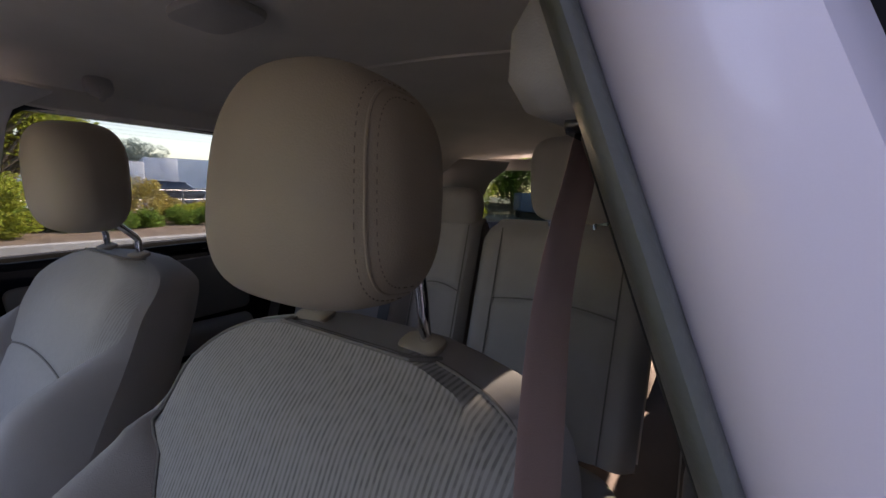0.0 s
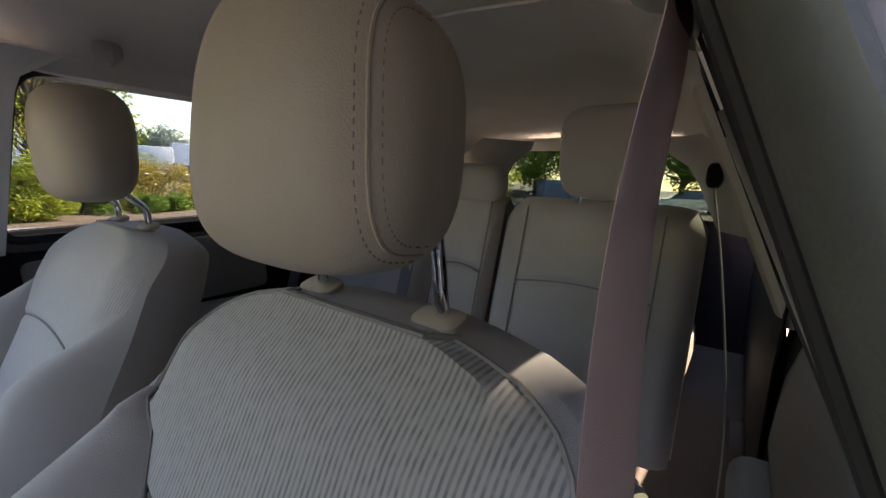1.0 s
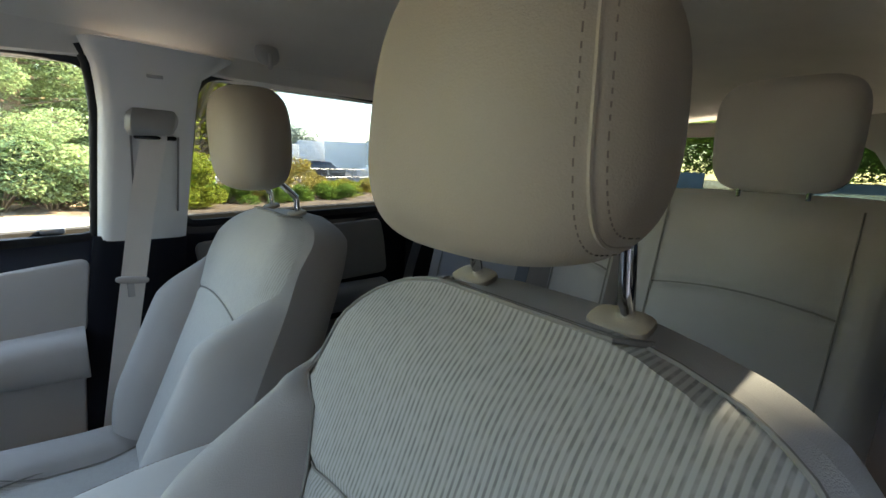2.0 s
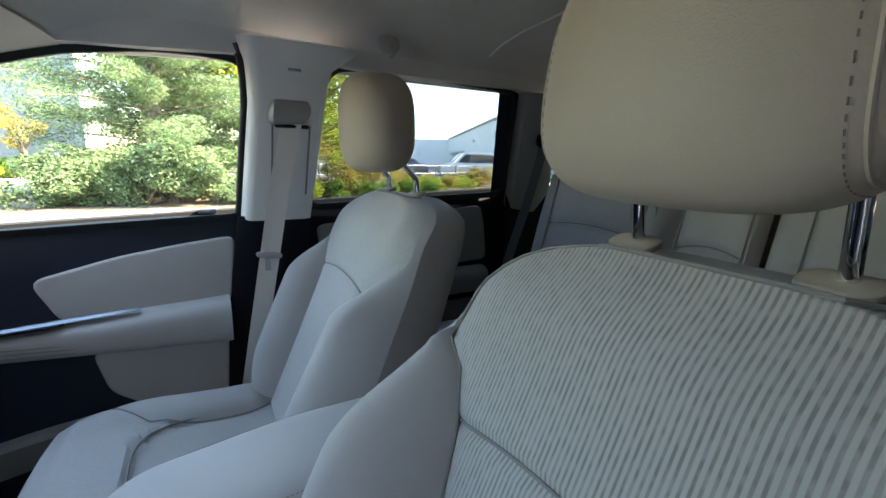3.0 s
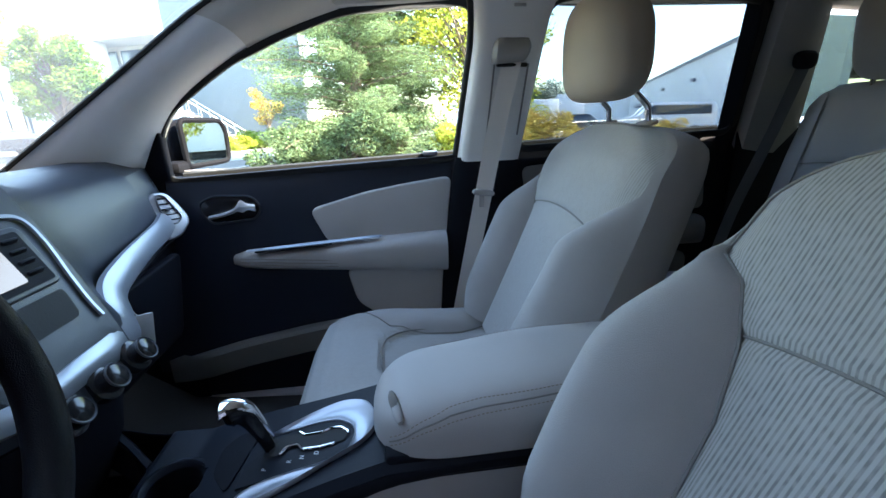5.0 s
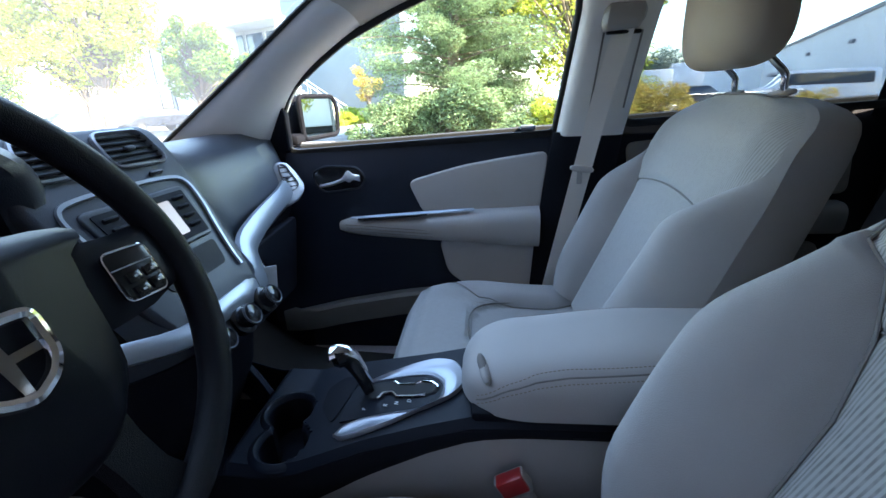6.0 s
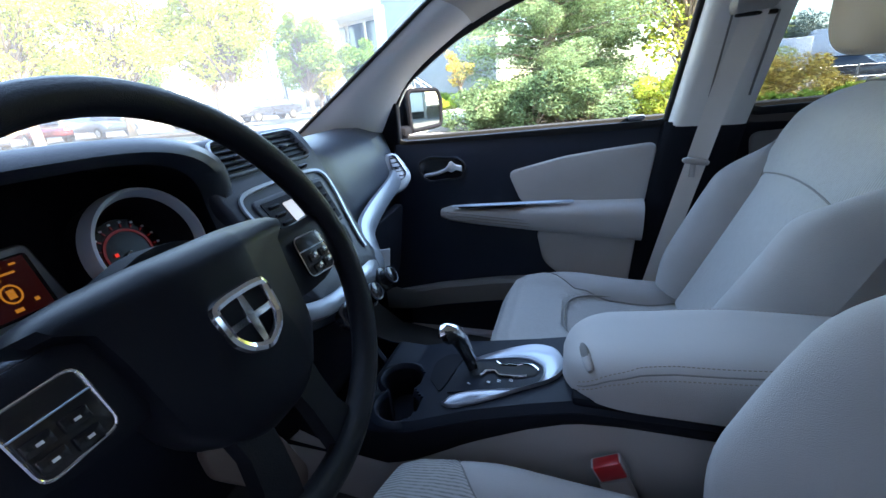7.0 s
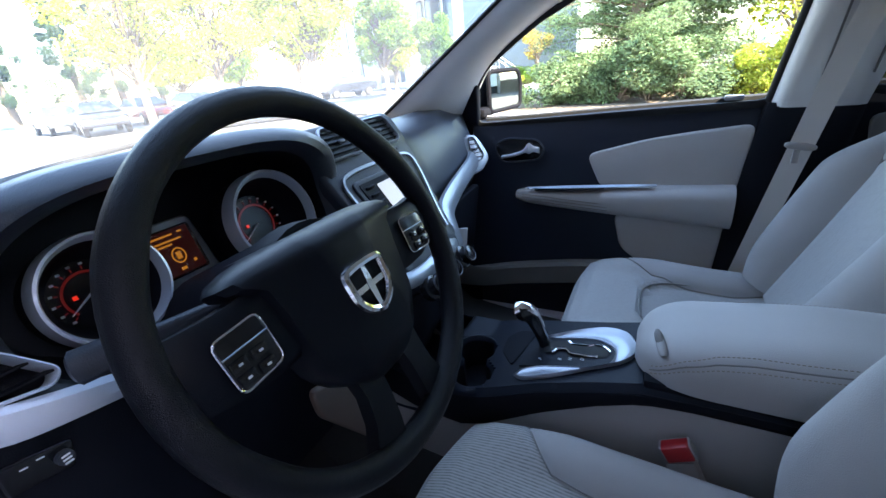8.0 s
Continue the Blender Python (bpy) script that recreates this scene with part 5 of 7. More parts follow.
def gauge(x, z, r, name):
    m = face_frame(x, z, 0.905)
    bm = bmesh.new()
    rows = []
    for rr, h in ((1.06, 0.0), (1.05, 0.052), (1.02, 0.060), (0.98, 0.060), (0.955, 0.052), (0.80, 0.012), (0.66, 0.004)):
        rows.append([m @ V(r * rr * math.cos(a), -h, r * rr * math.sin(a)) for a in (2 * math.pi * i / 48 for i in range(48))])
    grid(bm, rows, closed=True)
    g = part(name, bm, BLACK, dash, "deep dial with a broad silver ring")
    bm = bmesh.new()
    grid(bm, [[m @ V(r * rr * math.cos(a), -h, r * rr * math.sin(a)) for a in (2 * math.pi * i / 48 for i in range(48))] for rr, h in ((1.10, 0.040), (1.095, 0.058), (1.06, 0.067), (1.01, 0.068), (0.965, 0.061), (0.935, 0.052))], closed=True)
    part("dial_ring", bm, SATIN_LIT, g, "broad silver ring")
    bm = bmesh.new()
    disc(bm, m, r * 0.70, 0.005)
    part("dial_face", bm, GLOSSY, g, "black dial face", smooth=False)
    bm = bmesh.new()
    rows = []
    for a in np.linspace(radians(-40), radians(220), 40):
        rows.append([m @ V(q * r * math.cos(a), -0.0065, q * r * math.sin(a)) for q in (0.42, 0.47)])
    grid(bm, rows)
    for a in np.linspace(radians(-40), radians(220), 14):
        d = V(math.cos(a), 0, math.sin(a))
        t = V(-math.sin(a), 0, math.cos(a))
        bm.faces.new([bm.verts.new(m @ (d * r * u + t * r * v + V(0, -0.0065, 0))) for u, v in ((0.50, -0.012), (0.57, -0.012), (0.57, 0.012), (0.50, 0.012))])
    part("dial_scale", bm, REDLIT, g, "red lit scale", smooth=False)
    bm = bmesh.new()
    for a in np.linspace(radians(-40), radians(220), 14):
        q = m @ V(r * 0.61 * math.cos(a), -0.007, r * 0.61 * math.sin(a))
        box(bm, q, (0.004, 0.0005, 0.0028), 0, tilt(-17, 0, 0))
    part("dial_figures", bm, WHITEMARK, g, smooth=False)
    bm = bmesh.new()
    tube(bm, [m @ V(0, -0.010, 0), m @ V(-r * 0.46, -0.010, -r * 0.27)], [0.0015, 0.0006], 6)
    part("needle", bm, WHITEMARK, g)
    bm = bmesh.new()
    box(bm, m @ V(-r * 0.26, -0.007, r * 0.02), (0.005, 0.001, 0.005), 0.0, tilt(-17, 0, 0))
    part("warning_light", bm, glow("red_warning_light", (1, 0.04, 0.02), 0.025), g)
    return g


gauge(-0.226, 1.150, 0.073, "tachometer")
gauge(-0.479, 1.153, 0.062, "speedometer")

# silver bridge and the centre display
m = face_frame(-0.372, 1.160, 0.908) @ Matrix.Diagonal((0.90, 1, 0.88, 1))
bm = bmesh.new()
slab(bm, densify(rounded([(-0.048, -0.060), (-0.045, 0.050), (0.047, 0.050), (0.060, -0.060), (0.150, -0.078), (0.146, -0.100), (-0.064, -0.100)], 0.012, 4), 0.03), lambda a, b, h: m @ V(a, -h, b), 0.012, 0.004)
bridge = part("display_surround", bm, SATIN, dash, "silver display surround")
bm = bmesh.new()
slab(bm, rounded([(-0.041, -0.042), (-0.039, 0.038), (0.039, 0.038), (0.041, -0.042)], 0.006, 3), lambda a, b, h: m @ V(a, -0.012 - h, b), 0.003)
disp = part("driver_display", bm, GLOSSY, dash, "dark driver display with amber writing", smooth=False)
bm = bmesh.new()
slab(bm, [(-0.036, -0.038), (-0.034, 0.035), (0.034, 0.035), (0.036, -0.038)], lambda a, b, h: m @ V(a, -0.0153 - h, b), 0.0004)
part("display_panel", bm, glow("dim_red_panel", (0.35, 0.02, 0.012), 0.0012), disp, smooth=False)
bm = bmesh.new()
for a, b, w, h in ((-0.010, 0.027, 0.036, 0.003), (0.020, 0.028, 0.007, 0.003), (-0.004, 0.018, 0.044, 0.003), (-0.012, 0.012, 0.026, 0.003), (0.0, -0.030, 0.009, 0.005), (0.022, -0.024, 0.005, 0.005)):
    slab(bm, [(a - w / 2, b - h / 2), (a - w / 2, b + h / 2), (a + w / 2, b + h / 2), (a + w / 2, b - h / 2)], lambda p, q, k: m @ V(p, -0.0158 - k, q), 0.0004)
tube(bm, [m @ V(0.002 + 0.010 * math.cos(q), -0.0165, -0.008 + 0.012 * math.sin(q)) for q in (2 * math.pi * i / 20 for i in range(20))], 0.0011, 4, closed=True)
box(bm, m @ V(0.002, -0.0165, -0.008), (0.007, 0.001, 0.011), 0, tilt(-17, 0, 0))
part("display_marks", bm, AMBER, disp, "amber display marks", smooth=False)


# air vents
def vent(pts, place, name, label, slats=4, rim_mat=None, rim_w=0.009):
    """An oblong vent: silver rim, dark box and slats. pts: outline in (a, b)."""
    out = rounded(pts, 0.014, 4)
    bm = bmesh.new()
    rows = []
    for w, h in ((rim_w, 0.0), (rim_w * 0.9, 0.006), (rim_w * 0.33, 0.008), (0.0, 0.004), (0.0, -0.03)):
        rows.append([place(a, b, h) for a, b in grow(out, w)])
    grid(bm, rows, closed=True)
    rim = part(name, bm, rim_mat or SATIN, dash, label)
    bm = bmesh.new()
    bm.faces.new([bm.verts.new(place(a, b, -0.022)) for a, b in out])
    part("vent_box", bm, VENTM, rim, smooth=False)
    xs_, zs_ = [p[0] for p in pts], [p[1] for p in pts]
    for i in range(slats):
        t = (i + 0.7) / (slats + 0.4)
        bm = bmesh.new()
        z = min(zs_) + (max(zs_) - min(zs_)) * t
        lo, hi = cross(out, z)
        pair = [(lo, z), (hi, z)]
        (a0, b0), (a1, b1) = pair
        rows = []
        for q in np.linspace(0, 1, 8):
            a, b = a0 + (a1 - a0) * q, b0 + (b1 - b0) * q
            rows.append([place(a, b - 0.0016, 0.003), place(a, b + 0.0002, 0.004), place(a, b + 0.0022, -0.014), place(a, b + 0.0006, -0.014)])
        grid(bm, rows, closed=True, cap=True)
        part("slat", bm, VENTM, rim)
    bm = bmesh.new()
    ca, cb = sum(xs_) / len(xs_), sum(zs_) / len(zs_)
    blob(bm, place(ca, cb, 0.004), (0.020, 0.012, 0.008), 3, 12, 8)
    part("vent_tab", bm, DASH, rim)
    return rim


def cross(poly, z):
    hit = []
    for i in range(len(poly)):
        (a0, b0), (a1, b1) = poly[i - 1], poly[i]
        if (b0 - z) * (b1 - z) < 0:
            hit.append(a0 + (a1 - a0) * (z - b0) / (b1 - b0))
    return (min(hit), max(hit)) if hit else (0, 0)


def on_stack(off=0.0):
    """The sloping face of the centre stack: y follows z."""
    nv = V(0, -0.85, 0.527)
    return lambda x, z, h: V(x, 0.68 + (z - 0.98) * 0.62, z) + nv * (h + off)


# centre stack plate
bm = bmesh.new()
slab(bm, densify(rounded([(CX - 0.155, 1.290), (CX + 0.155, 1.290), (CX + 0.155, 1.19), (CX + 0.115, 1.02), (CX + 0.09, 0.96), (CX - 0.09, 0.96), (CX - 0.115, 1.02), (CX - 0.155, 1.19)], 0.04, 5), 0.05), on_stack(-0.035), 0.037, 0.010)
stack = part("radio_console", bm, DASH, dash, "charcoal centre stack plate")
vent([(CX - 0.120, 1.228), (CX - 0.012, 1.228), (CX - 0.012, 1.272), (CX - 0.104, 1.278)], on_stack(0.004), "air_vent", "centre air vent with dark slats", 5, SATIN, 0.0045)
vent([(CX + 0.012, 1.228), (CX + 0.120, 1.226), (CX + 0.106, 1.276), (CX + 0.012, 1.275)], on_stack(0.004), "air_vent", "centre air vent with dark slats", 5, SATIN, 0.0045)
bm = bmesh.new()
box(bm, on_stack(0.005)(CX + 0.076, 1.209, 0), (0.028, 0.006, 0.010), 0.002, tilt(32, 0, 0))
part("hazard_switch", bm, GLOSSY, dash)
# silver bow round the radio
bm = bmesh.new()
pl_ = on_stack(0.004)
arc = smoothpath([(CX - 0.096, 0, 1.06), (CX - 0.108, 0, 1.10), (CX - 0.122, 0, 1.15), (CX - 0.122, 0, 1.186), (CX - 0.09, 0, 1.198), (CX, 0, 1.200), (CX + 0.09, 0, 1.198), (CX + 0.122, 0, 1.186), (CX + 0.122, 0, 1.15), (CX + 0.106, 0, 1.10), (CX + 0.095, 0, 1.06), (CX + 0.092, 0, 1.035)], 6)
rows = []
for i, q in enumerate(arc):
    t = (arc[min(i + 1, len(arc) - 1)] - arc[max(i - 1, 0)]).normalized()
    nx, nz = -t.z, t.x
    rows.append([pl_(q.x + nx * w, q.z + nz * w, h) for w, h in ((-0.004, 0.0), (-0.003, 0.004), (0.002, 0.004), (0.003, 0.0))])
grid(bm, rows)
part("radio_bow", bm, SATIN, dash, "silver bow round the radio")
bm = bmesh.new()
slab(bm, rounded([(CX - 0.106, 1.182), (CX + 0.106, 1.182), (CX + 0.092, 1.098), (CX - 0.092, 1.098)], 0.014, 4), on_stack(0.001), 0.006, 0.003)
radio = part("radio_panel", bm, DASH, dash, "charcoal radio panel")
bm = bmesh.new()
slab(bm, rounded([(CX - 0.092, 1.174), (CX + 0.092, 1.174), (CX + 0.082, 1.104), (CX - 0.082, 1.104)], 0.004, 2), on_stack(0.007), 0.002)
part("radio_bezel", bm, BLACK, radio, smooth=False)
bm = bmesh.new()
slab(bm, rounded([(CX - 0.046, 1.164), (CX + 0.046, 1.164), (CX + 0.040, 1.112), (CX - 0.040, 1.112)], 0.003, 2), on_stack(0.0095), 0.001)
part("radio_screen", bm, SCREEN, radio, "pale lit radio screen", smooth=False)
for i in range(4):
    for s in (-1, 1):
        bm = bmesh.new()
        box(bm, on_stack(0.009)(CX + s * (0.069 - 0.0025 * i), 1.163 - 0.0145 * i, 0), (0.027, 0.006, 0.011), 0.003, tilt(32, 0, 0))
        part("radio_button", bm, BLACK, radio)
        bm = bmesh.new()
        box(bm, on_stack(0.0125)(CX + s * (0.069 - 0.0025 * i), 1.163 - 0.0145 * i, 0), (0.016, 0.0006, 0.002), 0, tilt(32, 0, 0))
        part("button_mark", bm, SATIN, radio, smooth=False)
# Matt black sheet on the surface stands in for shade inside the open slot.
bm = bmesh.new()
slab(bm, rounded([(CX - 0.080, 1.090), (CX + 0.080, 1.090), (CX + 0.066, 1.050), (CX - 0.066, 1.050)], 0.010, 4), on_stack(0.001), 0.003)
part("storage_slot", bm, RUBBER, dash, "flat black sheet for the dark of the storage slot", smooth=False)
# climate knobs
for x in (CX - 0.075, CX, CX + 0.075):
    k = on_stack(0.004)
    c = k(x, 0.968, 0)
    ax_ = (k(x, 0.968, 1) - c).normalized()
    u_ = V(1, 0, 0)
    w_ = ax_.cross(u_)
    bm = bmesh.new()
    rows = [[c + ax_ * h + (u_ * math.cos(a) + w_ * math.sin(a)) * r for a in (2 * math.pi * j / 24 for j in range(24))] for r, h in ((0.026, -0.01), (0.026, 0.004), (0.023, 0.006), (0.019, 0.007), (0.0175, 0.024), (0.015, 0.026))]
    grid(bm, rows, closed=True, cap=True)
    kn = part("climate_knob", bm, GLOSSY, dash, "black climate knob")
    bm = bmesh.new()
    tube(bm, [c + ax_ * 0.024 + (u_ * math.cos(a) + w_ * math.sin(a)) * 0.018 for a in (2 * math.pi * j / 24 for j in range(24))], 0.0018, 5, closed=True)
    part("knob_ring", bm, DASH, kn)

# the silver sweep from the door vent down to the centre and across to the driver
SW = smoothpath([(0.675, 0.880, 1.095), (0.655, 0.862, 1.078), (0.62, 0.850, 1.070), (0.56, 0.835, 1.064), (0.44, 0.812, 1.057), (0.33, 0.792, 1.045), (0.25, 0.775, 1.028), (0.205, 0.745, 1.000), (0.165, 0.715, 0.985), (0.10, 0.692, 0.992), (0.02, 0.688, 0.998), (-0.08, 0.692, 1.000), (-0.16, 0.72, 1.02), (-0.24, 0.76, 1.035)], 6)
bm = bmesh.new()
rows = []
for i, q in enumerate(SW):
    t = i / (len(SW) - 1)
    w = lerp(t, (0, 0.08, 0.16, 0.3, 0.5, 0.6, 0.7, 0.8, 1), (0.024, 0.028, 0.027, 0.025, 0.029, 0.028, 0.023, 0.018, 0.014))
    d = (SW[min(i + 1, len(SW) - 1)] - SW[max(i - 1, 0)]).normalized()
    fn = V(0.0, -0.9, 0.42)
    up = d.cross(fn).normalized()
    up = up if up.z > 0 or abs(d.x) < 0.5 else -up
    if up.z < 0:
        up = -up
    fn = V(-0.15 * soft(0.4, 0.7, q.x), -0.9, 0.42).normalized()
    q = q + fn * 0.006
    rows.append([q + up * w - fn * 0.012, q + up * w * 0.9 - fn * 0.001, q + up * w * 0.4 + fn * 0.004, q - up * w * 0.4 + fn * 0.004, q - up * w * 0.9 - fn * 0.001, q - up * w - fn * 0.012])
grid(bm, rows)
part("silver_sweep", bm, SATIN, dash, "satin silver trim sweep")


# silver pod at the dash's end, with an upright vent in it
POD_N, POD_R, POD_U = V(-0.6, -0.72, 0.35).normalized(), V(0.768, -0.640, 0.0), V(0.224, 0.269, 0.937)


def on_end(a, b, h):
    return V(0.659, 0.869, 1.116) + POD_R * a + POD_U * b + POD_N * h


bm = bmesh.new()
slab(bm, densify(rounded([(-0.029, 0.020), (-0.012, 0.038), (0.022, 0.033), (0.042, 0.001), (0.058, -0.040), (0.054, -0.061), (0.026, -0.090), (-0.012, -0.102), (-0.034, -0.085), (-0.026, -0.059), (-0.028, -0.007)], 0.012, 4), 0.02), lambda a, b, h: on_end(a, b, h - 0.024), 0.026, 0.007)
part("end_pod", bm, SATIN, dash, "satin silver pod round the end vent")
vent([(-0.006, 0.027), (0.011, 0.023), (0.023, -0.008), (0.036, -0.040), (0.024, -0.055), (0.0, -0.055), (-0.007, -0.029), (-0.010, 0.006)], lambda a, b, h: on_end(a, b, h + 0.001 if h > 0 else h * 0.05 + 0.0025), "air_vent", "door side air vent with dark slats", 5, SATIN, 0.003)

# left end of the dash: silver band, vent, light switch
bm = bmesh.new()
rows = []
for q, w in zip(smoothpath([(-0.70, 0.80, 1.165), (-0.66, 0.765, 1.150), (-0.622, 0.745, 1.133), (-0.545, 0.742, 1.112), (-0.46, 0.755, 1.085), (-0.38, 0.765, 1.06), (-0.28, 0.765, 1.045)], 6), np.interp(np.linspace(0, 1, 37), (0, 0.35, 0.5, 0.62, 1), (0.019, 0.018, 0.013, 0.009, 0.009))):
    rows.append([q + V(0, 0.010, w), q + V(0, -0.002, w * 0.8), q + V(0, -0.006, 0), q + V(0, -0.002, -w * 0.8), q + V(0, 0.010, -w)])
grid(bm, rows)
part("silver_band", bm, SATIN_LIT, dash, "satin silver trim band")
vent([(-0.70, 1.160), (-0.618, 1.150), (-0.582, 1.145), (-0.574, 1.153), (-0.602, 1.186), (-0.70, 1.216)], lambda x, z, h: V(x, 0.76 + (z - 1.15) * 0.5 - 0.1 * (x + 0.62), z) + V(0.1, -0.9, 0.4).normalized() * h, "air_vent", "driver's side air vent", 5, SATIN_LIT, 0.003)
bm = bmesh.new()
grid(bm, [[V(x, 0.775 + 0.2 * (1.1 - z), z) for z in (1.12, 1.06, 0.98, 0.88, 0.78, 0.70)] for x in np.linspace(-0.72, -0.12, 14)])
thicken(bm, 0.005)
knee = part("knee_panel", bm, BLACK, dash, "black knee panel")
bm = bmesh.new()
slab(bm, rounded([(-0.640, 1.055), (-0.590, 1.042), (-0.584, 1.076), (-0.640, 1.092)], 0.006, 3), lambda x, z, h: V(x, 0.772 + 0.2 * (1.1 - z) - h, z), 0.006, 0.003)
lsw = part("light_switch", bm, GLOSSY, knee, "black light switch panel")
for x in (-0.622, -0.610):
    bm = bmesh.new()
    box(bm, V(x, 0.772 + 0.2 * 0.035 - 0.008, 1.077), (0.006, 0.003, 0.0012), 0.0004, tilt(0, 12, 0))
    part("switch_mark", bm, WHITEMARK, lsw, smooth=False)
bm = bmesh.new()
tube(bm, [V(-0.5965, 0.776, 1.063), V(-0.5965, 0.764, 1.065)], [0.0075, 0.0070], 16)
dim = part("dimmer_wheel", bm, DASH, lsw, "ribbed dimmer wheel")
bm = bmesh.new()
for dz in (-0.004, 0.0, 0.004):
    box(bm, V(-0.5965, 0.7625, 1.065 + dz), (0.007, 0.002, 0.0012), 0.0003)
part("dimmer_rib", bm, WHITEMARK, dim, smooth=False)
# glove box door and lower passenger dash
bm = bmesh.new()
slab(bm, rounded([(0.24, 0.96), (0.66, 0.985), (0.64, 0.74), (0.24, 0.74)], 0.03, 4), lambda x, z, h: V(x, 0.868 + 0.12 * (0.96 - z) - h, z), 0.020, 0.008)
part("glove_box", bm, BLACK, dash, "black glove box door")
bm = bmesh.new()
box(bm, (0.255, 0.745, 0.930), (0.034, 0.004, 0.086), 0.0018, tilt(4, 6, -45))
tube(bm, [V(0.253, 0.744, 0.965), V(0.250, 0.757, 0.990)], 0.0012, 5)
e = solo("paper_tag", bm, surface("grey_paper_tag", (0.5, 0.5, 0.5), 0.7, grain=100, bump=0.0), "small pale tag hanging beside the centre stack", "tag")

# ---- steering wheel ----
wheel = thing("steering_wheel", "black three spoke steering wheel with a chrome badge", "steering wheel", at=(-0.378, 0.575, 1.179))
WM = Matrix.Translation(V(-0.387, 0.578, 1.177)) @ tilt(-22.8, 0, 0).to_4x4()
RW_ = 0.191


def onw(x, z, h=0.0):
    return WM @ V(x, -h, z)


bm = bmesh.new()
rows = []
for i in range(72):
    a = 2 * math.pi * i / 72
    grip = 1.0 + 0.10 * math.exp(-((math.cos(a) ** 2 - 0.75) / 0.12) ** 2)
    ring = []
    for j in range(14):
        b = 2 * math.pi * j / 14
        rr = RW_ + 0.0148 * grip * math.cos(b)
        ring.append(onw(rr * math.cos(a), rr * math.sin(a), 0.0160 * math.sin(b)))
    rows.append(ring)
rows.append(rows[0])
grid(bm, rows, closed=True)
part("rim", bm, WHEELR, wheel, "black grained rim")
bm = bmesh.new()
PAD_Z = [0.062, 0.059, 0.054, 0.048, 0.041, 0.036, 0.030, 0.018, 0.004, -0.012, -0.030, -0.048, -0.062, -0.076, -0.090, -0.101, -0.108, -0.112]
PAD_COLS = [0.0, 0.04, 0.12, 0.3, 0.5, 0.7, 0.88, 1.0]


def pad_half(z):
    """Half the pad's width: wings at the top, then tapering to the bottom."""
    return lerp(z, (-0.112, -0.108, -0.101, -0.085, -0.06, -0.035, 0.0, 0.032, 0.040, 0.048, 0.054, 0.059, 0.062), (0.018, 0.032, 0.046, 0.067, 0.081, 0.086, 0.091, 0.098, 0.116, 0.120, 0.114, 0.098, 0.075))


def pad_crease(z):
    """Where the raised middle ends."""
    return min(lerp(z, (-0.05, 0.0, 0.04, 0.056), (0.040, 0.029, 0.034, 0.040)), pad_half(z) * 0.62)


def pad_height(x, z):
    mid = lerp(z, (-0.112, -0.105, -0.09, -0.06, -0.02, 0.03, 0.040, 0.050, 0.058, 0.062), (0.002, 0.010, 0.017, 0.024, 0.0275, 0.0285, 0.0275, 0.0215, 0.010, -0.002))
    w, c = pad_half(z), pad_crease(z)
    t = max(0.0, (abs(x) - c) / (w - c))
    drop = 0.017 * (t if z > -0.03 else t ** lerp(z, (-0.11, -0.03), (2.4, 1.0)))
    return mid - drop * soft(-0.115, -0.09, z) - 0.010 * max(0.0, (t - 0.88) / 0.12) ** 2


bm = bmesh.new()
rows = []
for z in PAD_Z:
    w, c = pad_half(z), pad_crease(z)
    side_xs = [c + (w - c) * q for q in PAD_COLS]
    run = [-x for x in reversed(side_xs)] + [-c * 0.5, 0.0, c * 0.5] + side_xs
    rows.append([onw(-w, z, -0.030)] + [onw(x, z, pad_height(x, z)) for x in run] + [onw(w, z, -0.030)])
rows.insert(0, [p + (WM.to_3x3() @ V(0, 0.028, 0.001)) for p in rows[0]])
grid(bm, rows)
hub = part("airbag_pad", bm, HUBM, wheel, "black airbag cover with a raised middle and creased wings")
# plain shield shaped badge
BZ = -0.016
shield = rounded([(-0.028, BZ + 0.022), (-0.012, BZ + 0.024), (0.012, BZ + 0.024), (0.028, BZ + 0.022), (0.026, BZ - 0.008), (0.017, BZ - 0.020), (0.0, BZ - 0.028), (-0.017, BZ - 0.020), (-0.026, BZ - 0.008)], 0.006, 3)
bm = bmesh.new()
tube(bm, [onw(x, z, 0.031) for x, z in shield], 0.0046, 8, closed=True)
slab(bm, [(-0.0025, 0.024), (0.0025, 0.024), (0.0045, 0.0), (0.0025, -0.027), (-0.0025, -0.027), (-0.0045, 0.0)], lambda a, b, h: onw(a, b + BZ, 0.027 + h), 0.005)
slab(bm, [(-0.024, 0.003), (0.024, 0.003), (0.022, -0.003), (-0.022, -0.003)], lambda a, b, h: onw(a, b + BZ, 0.027 + h), 0.0045)
part("badge", bm, CHROME, hub, "plain chrome shield badge")
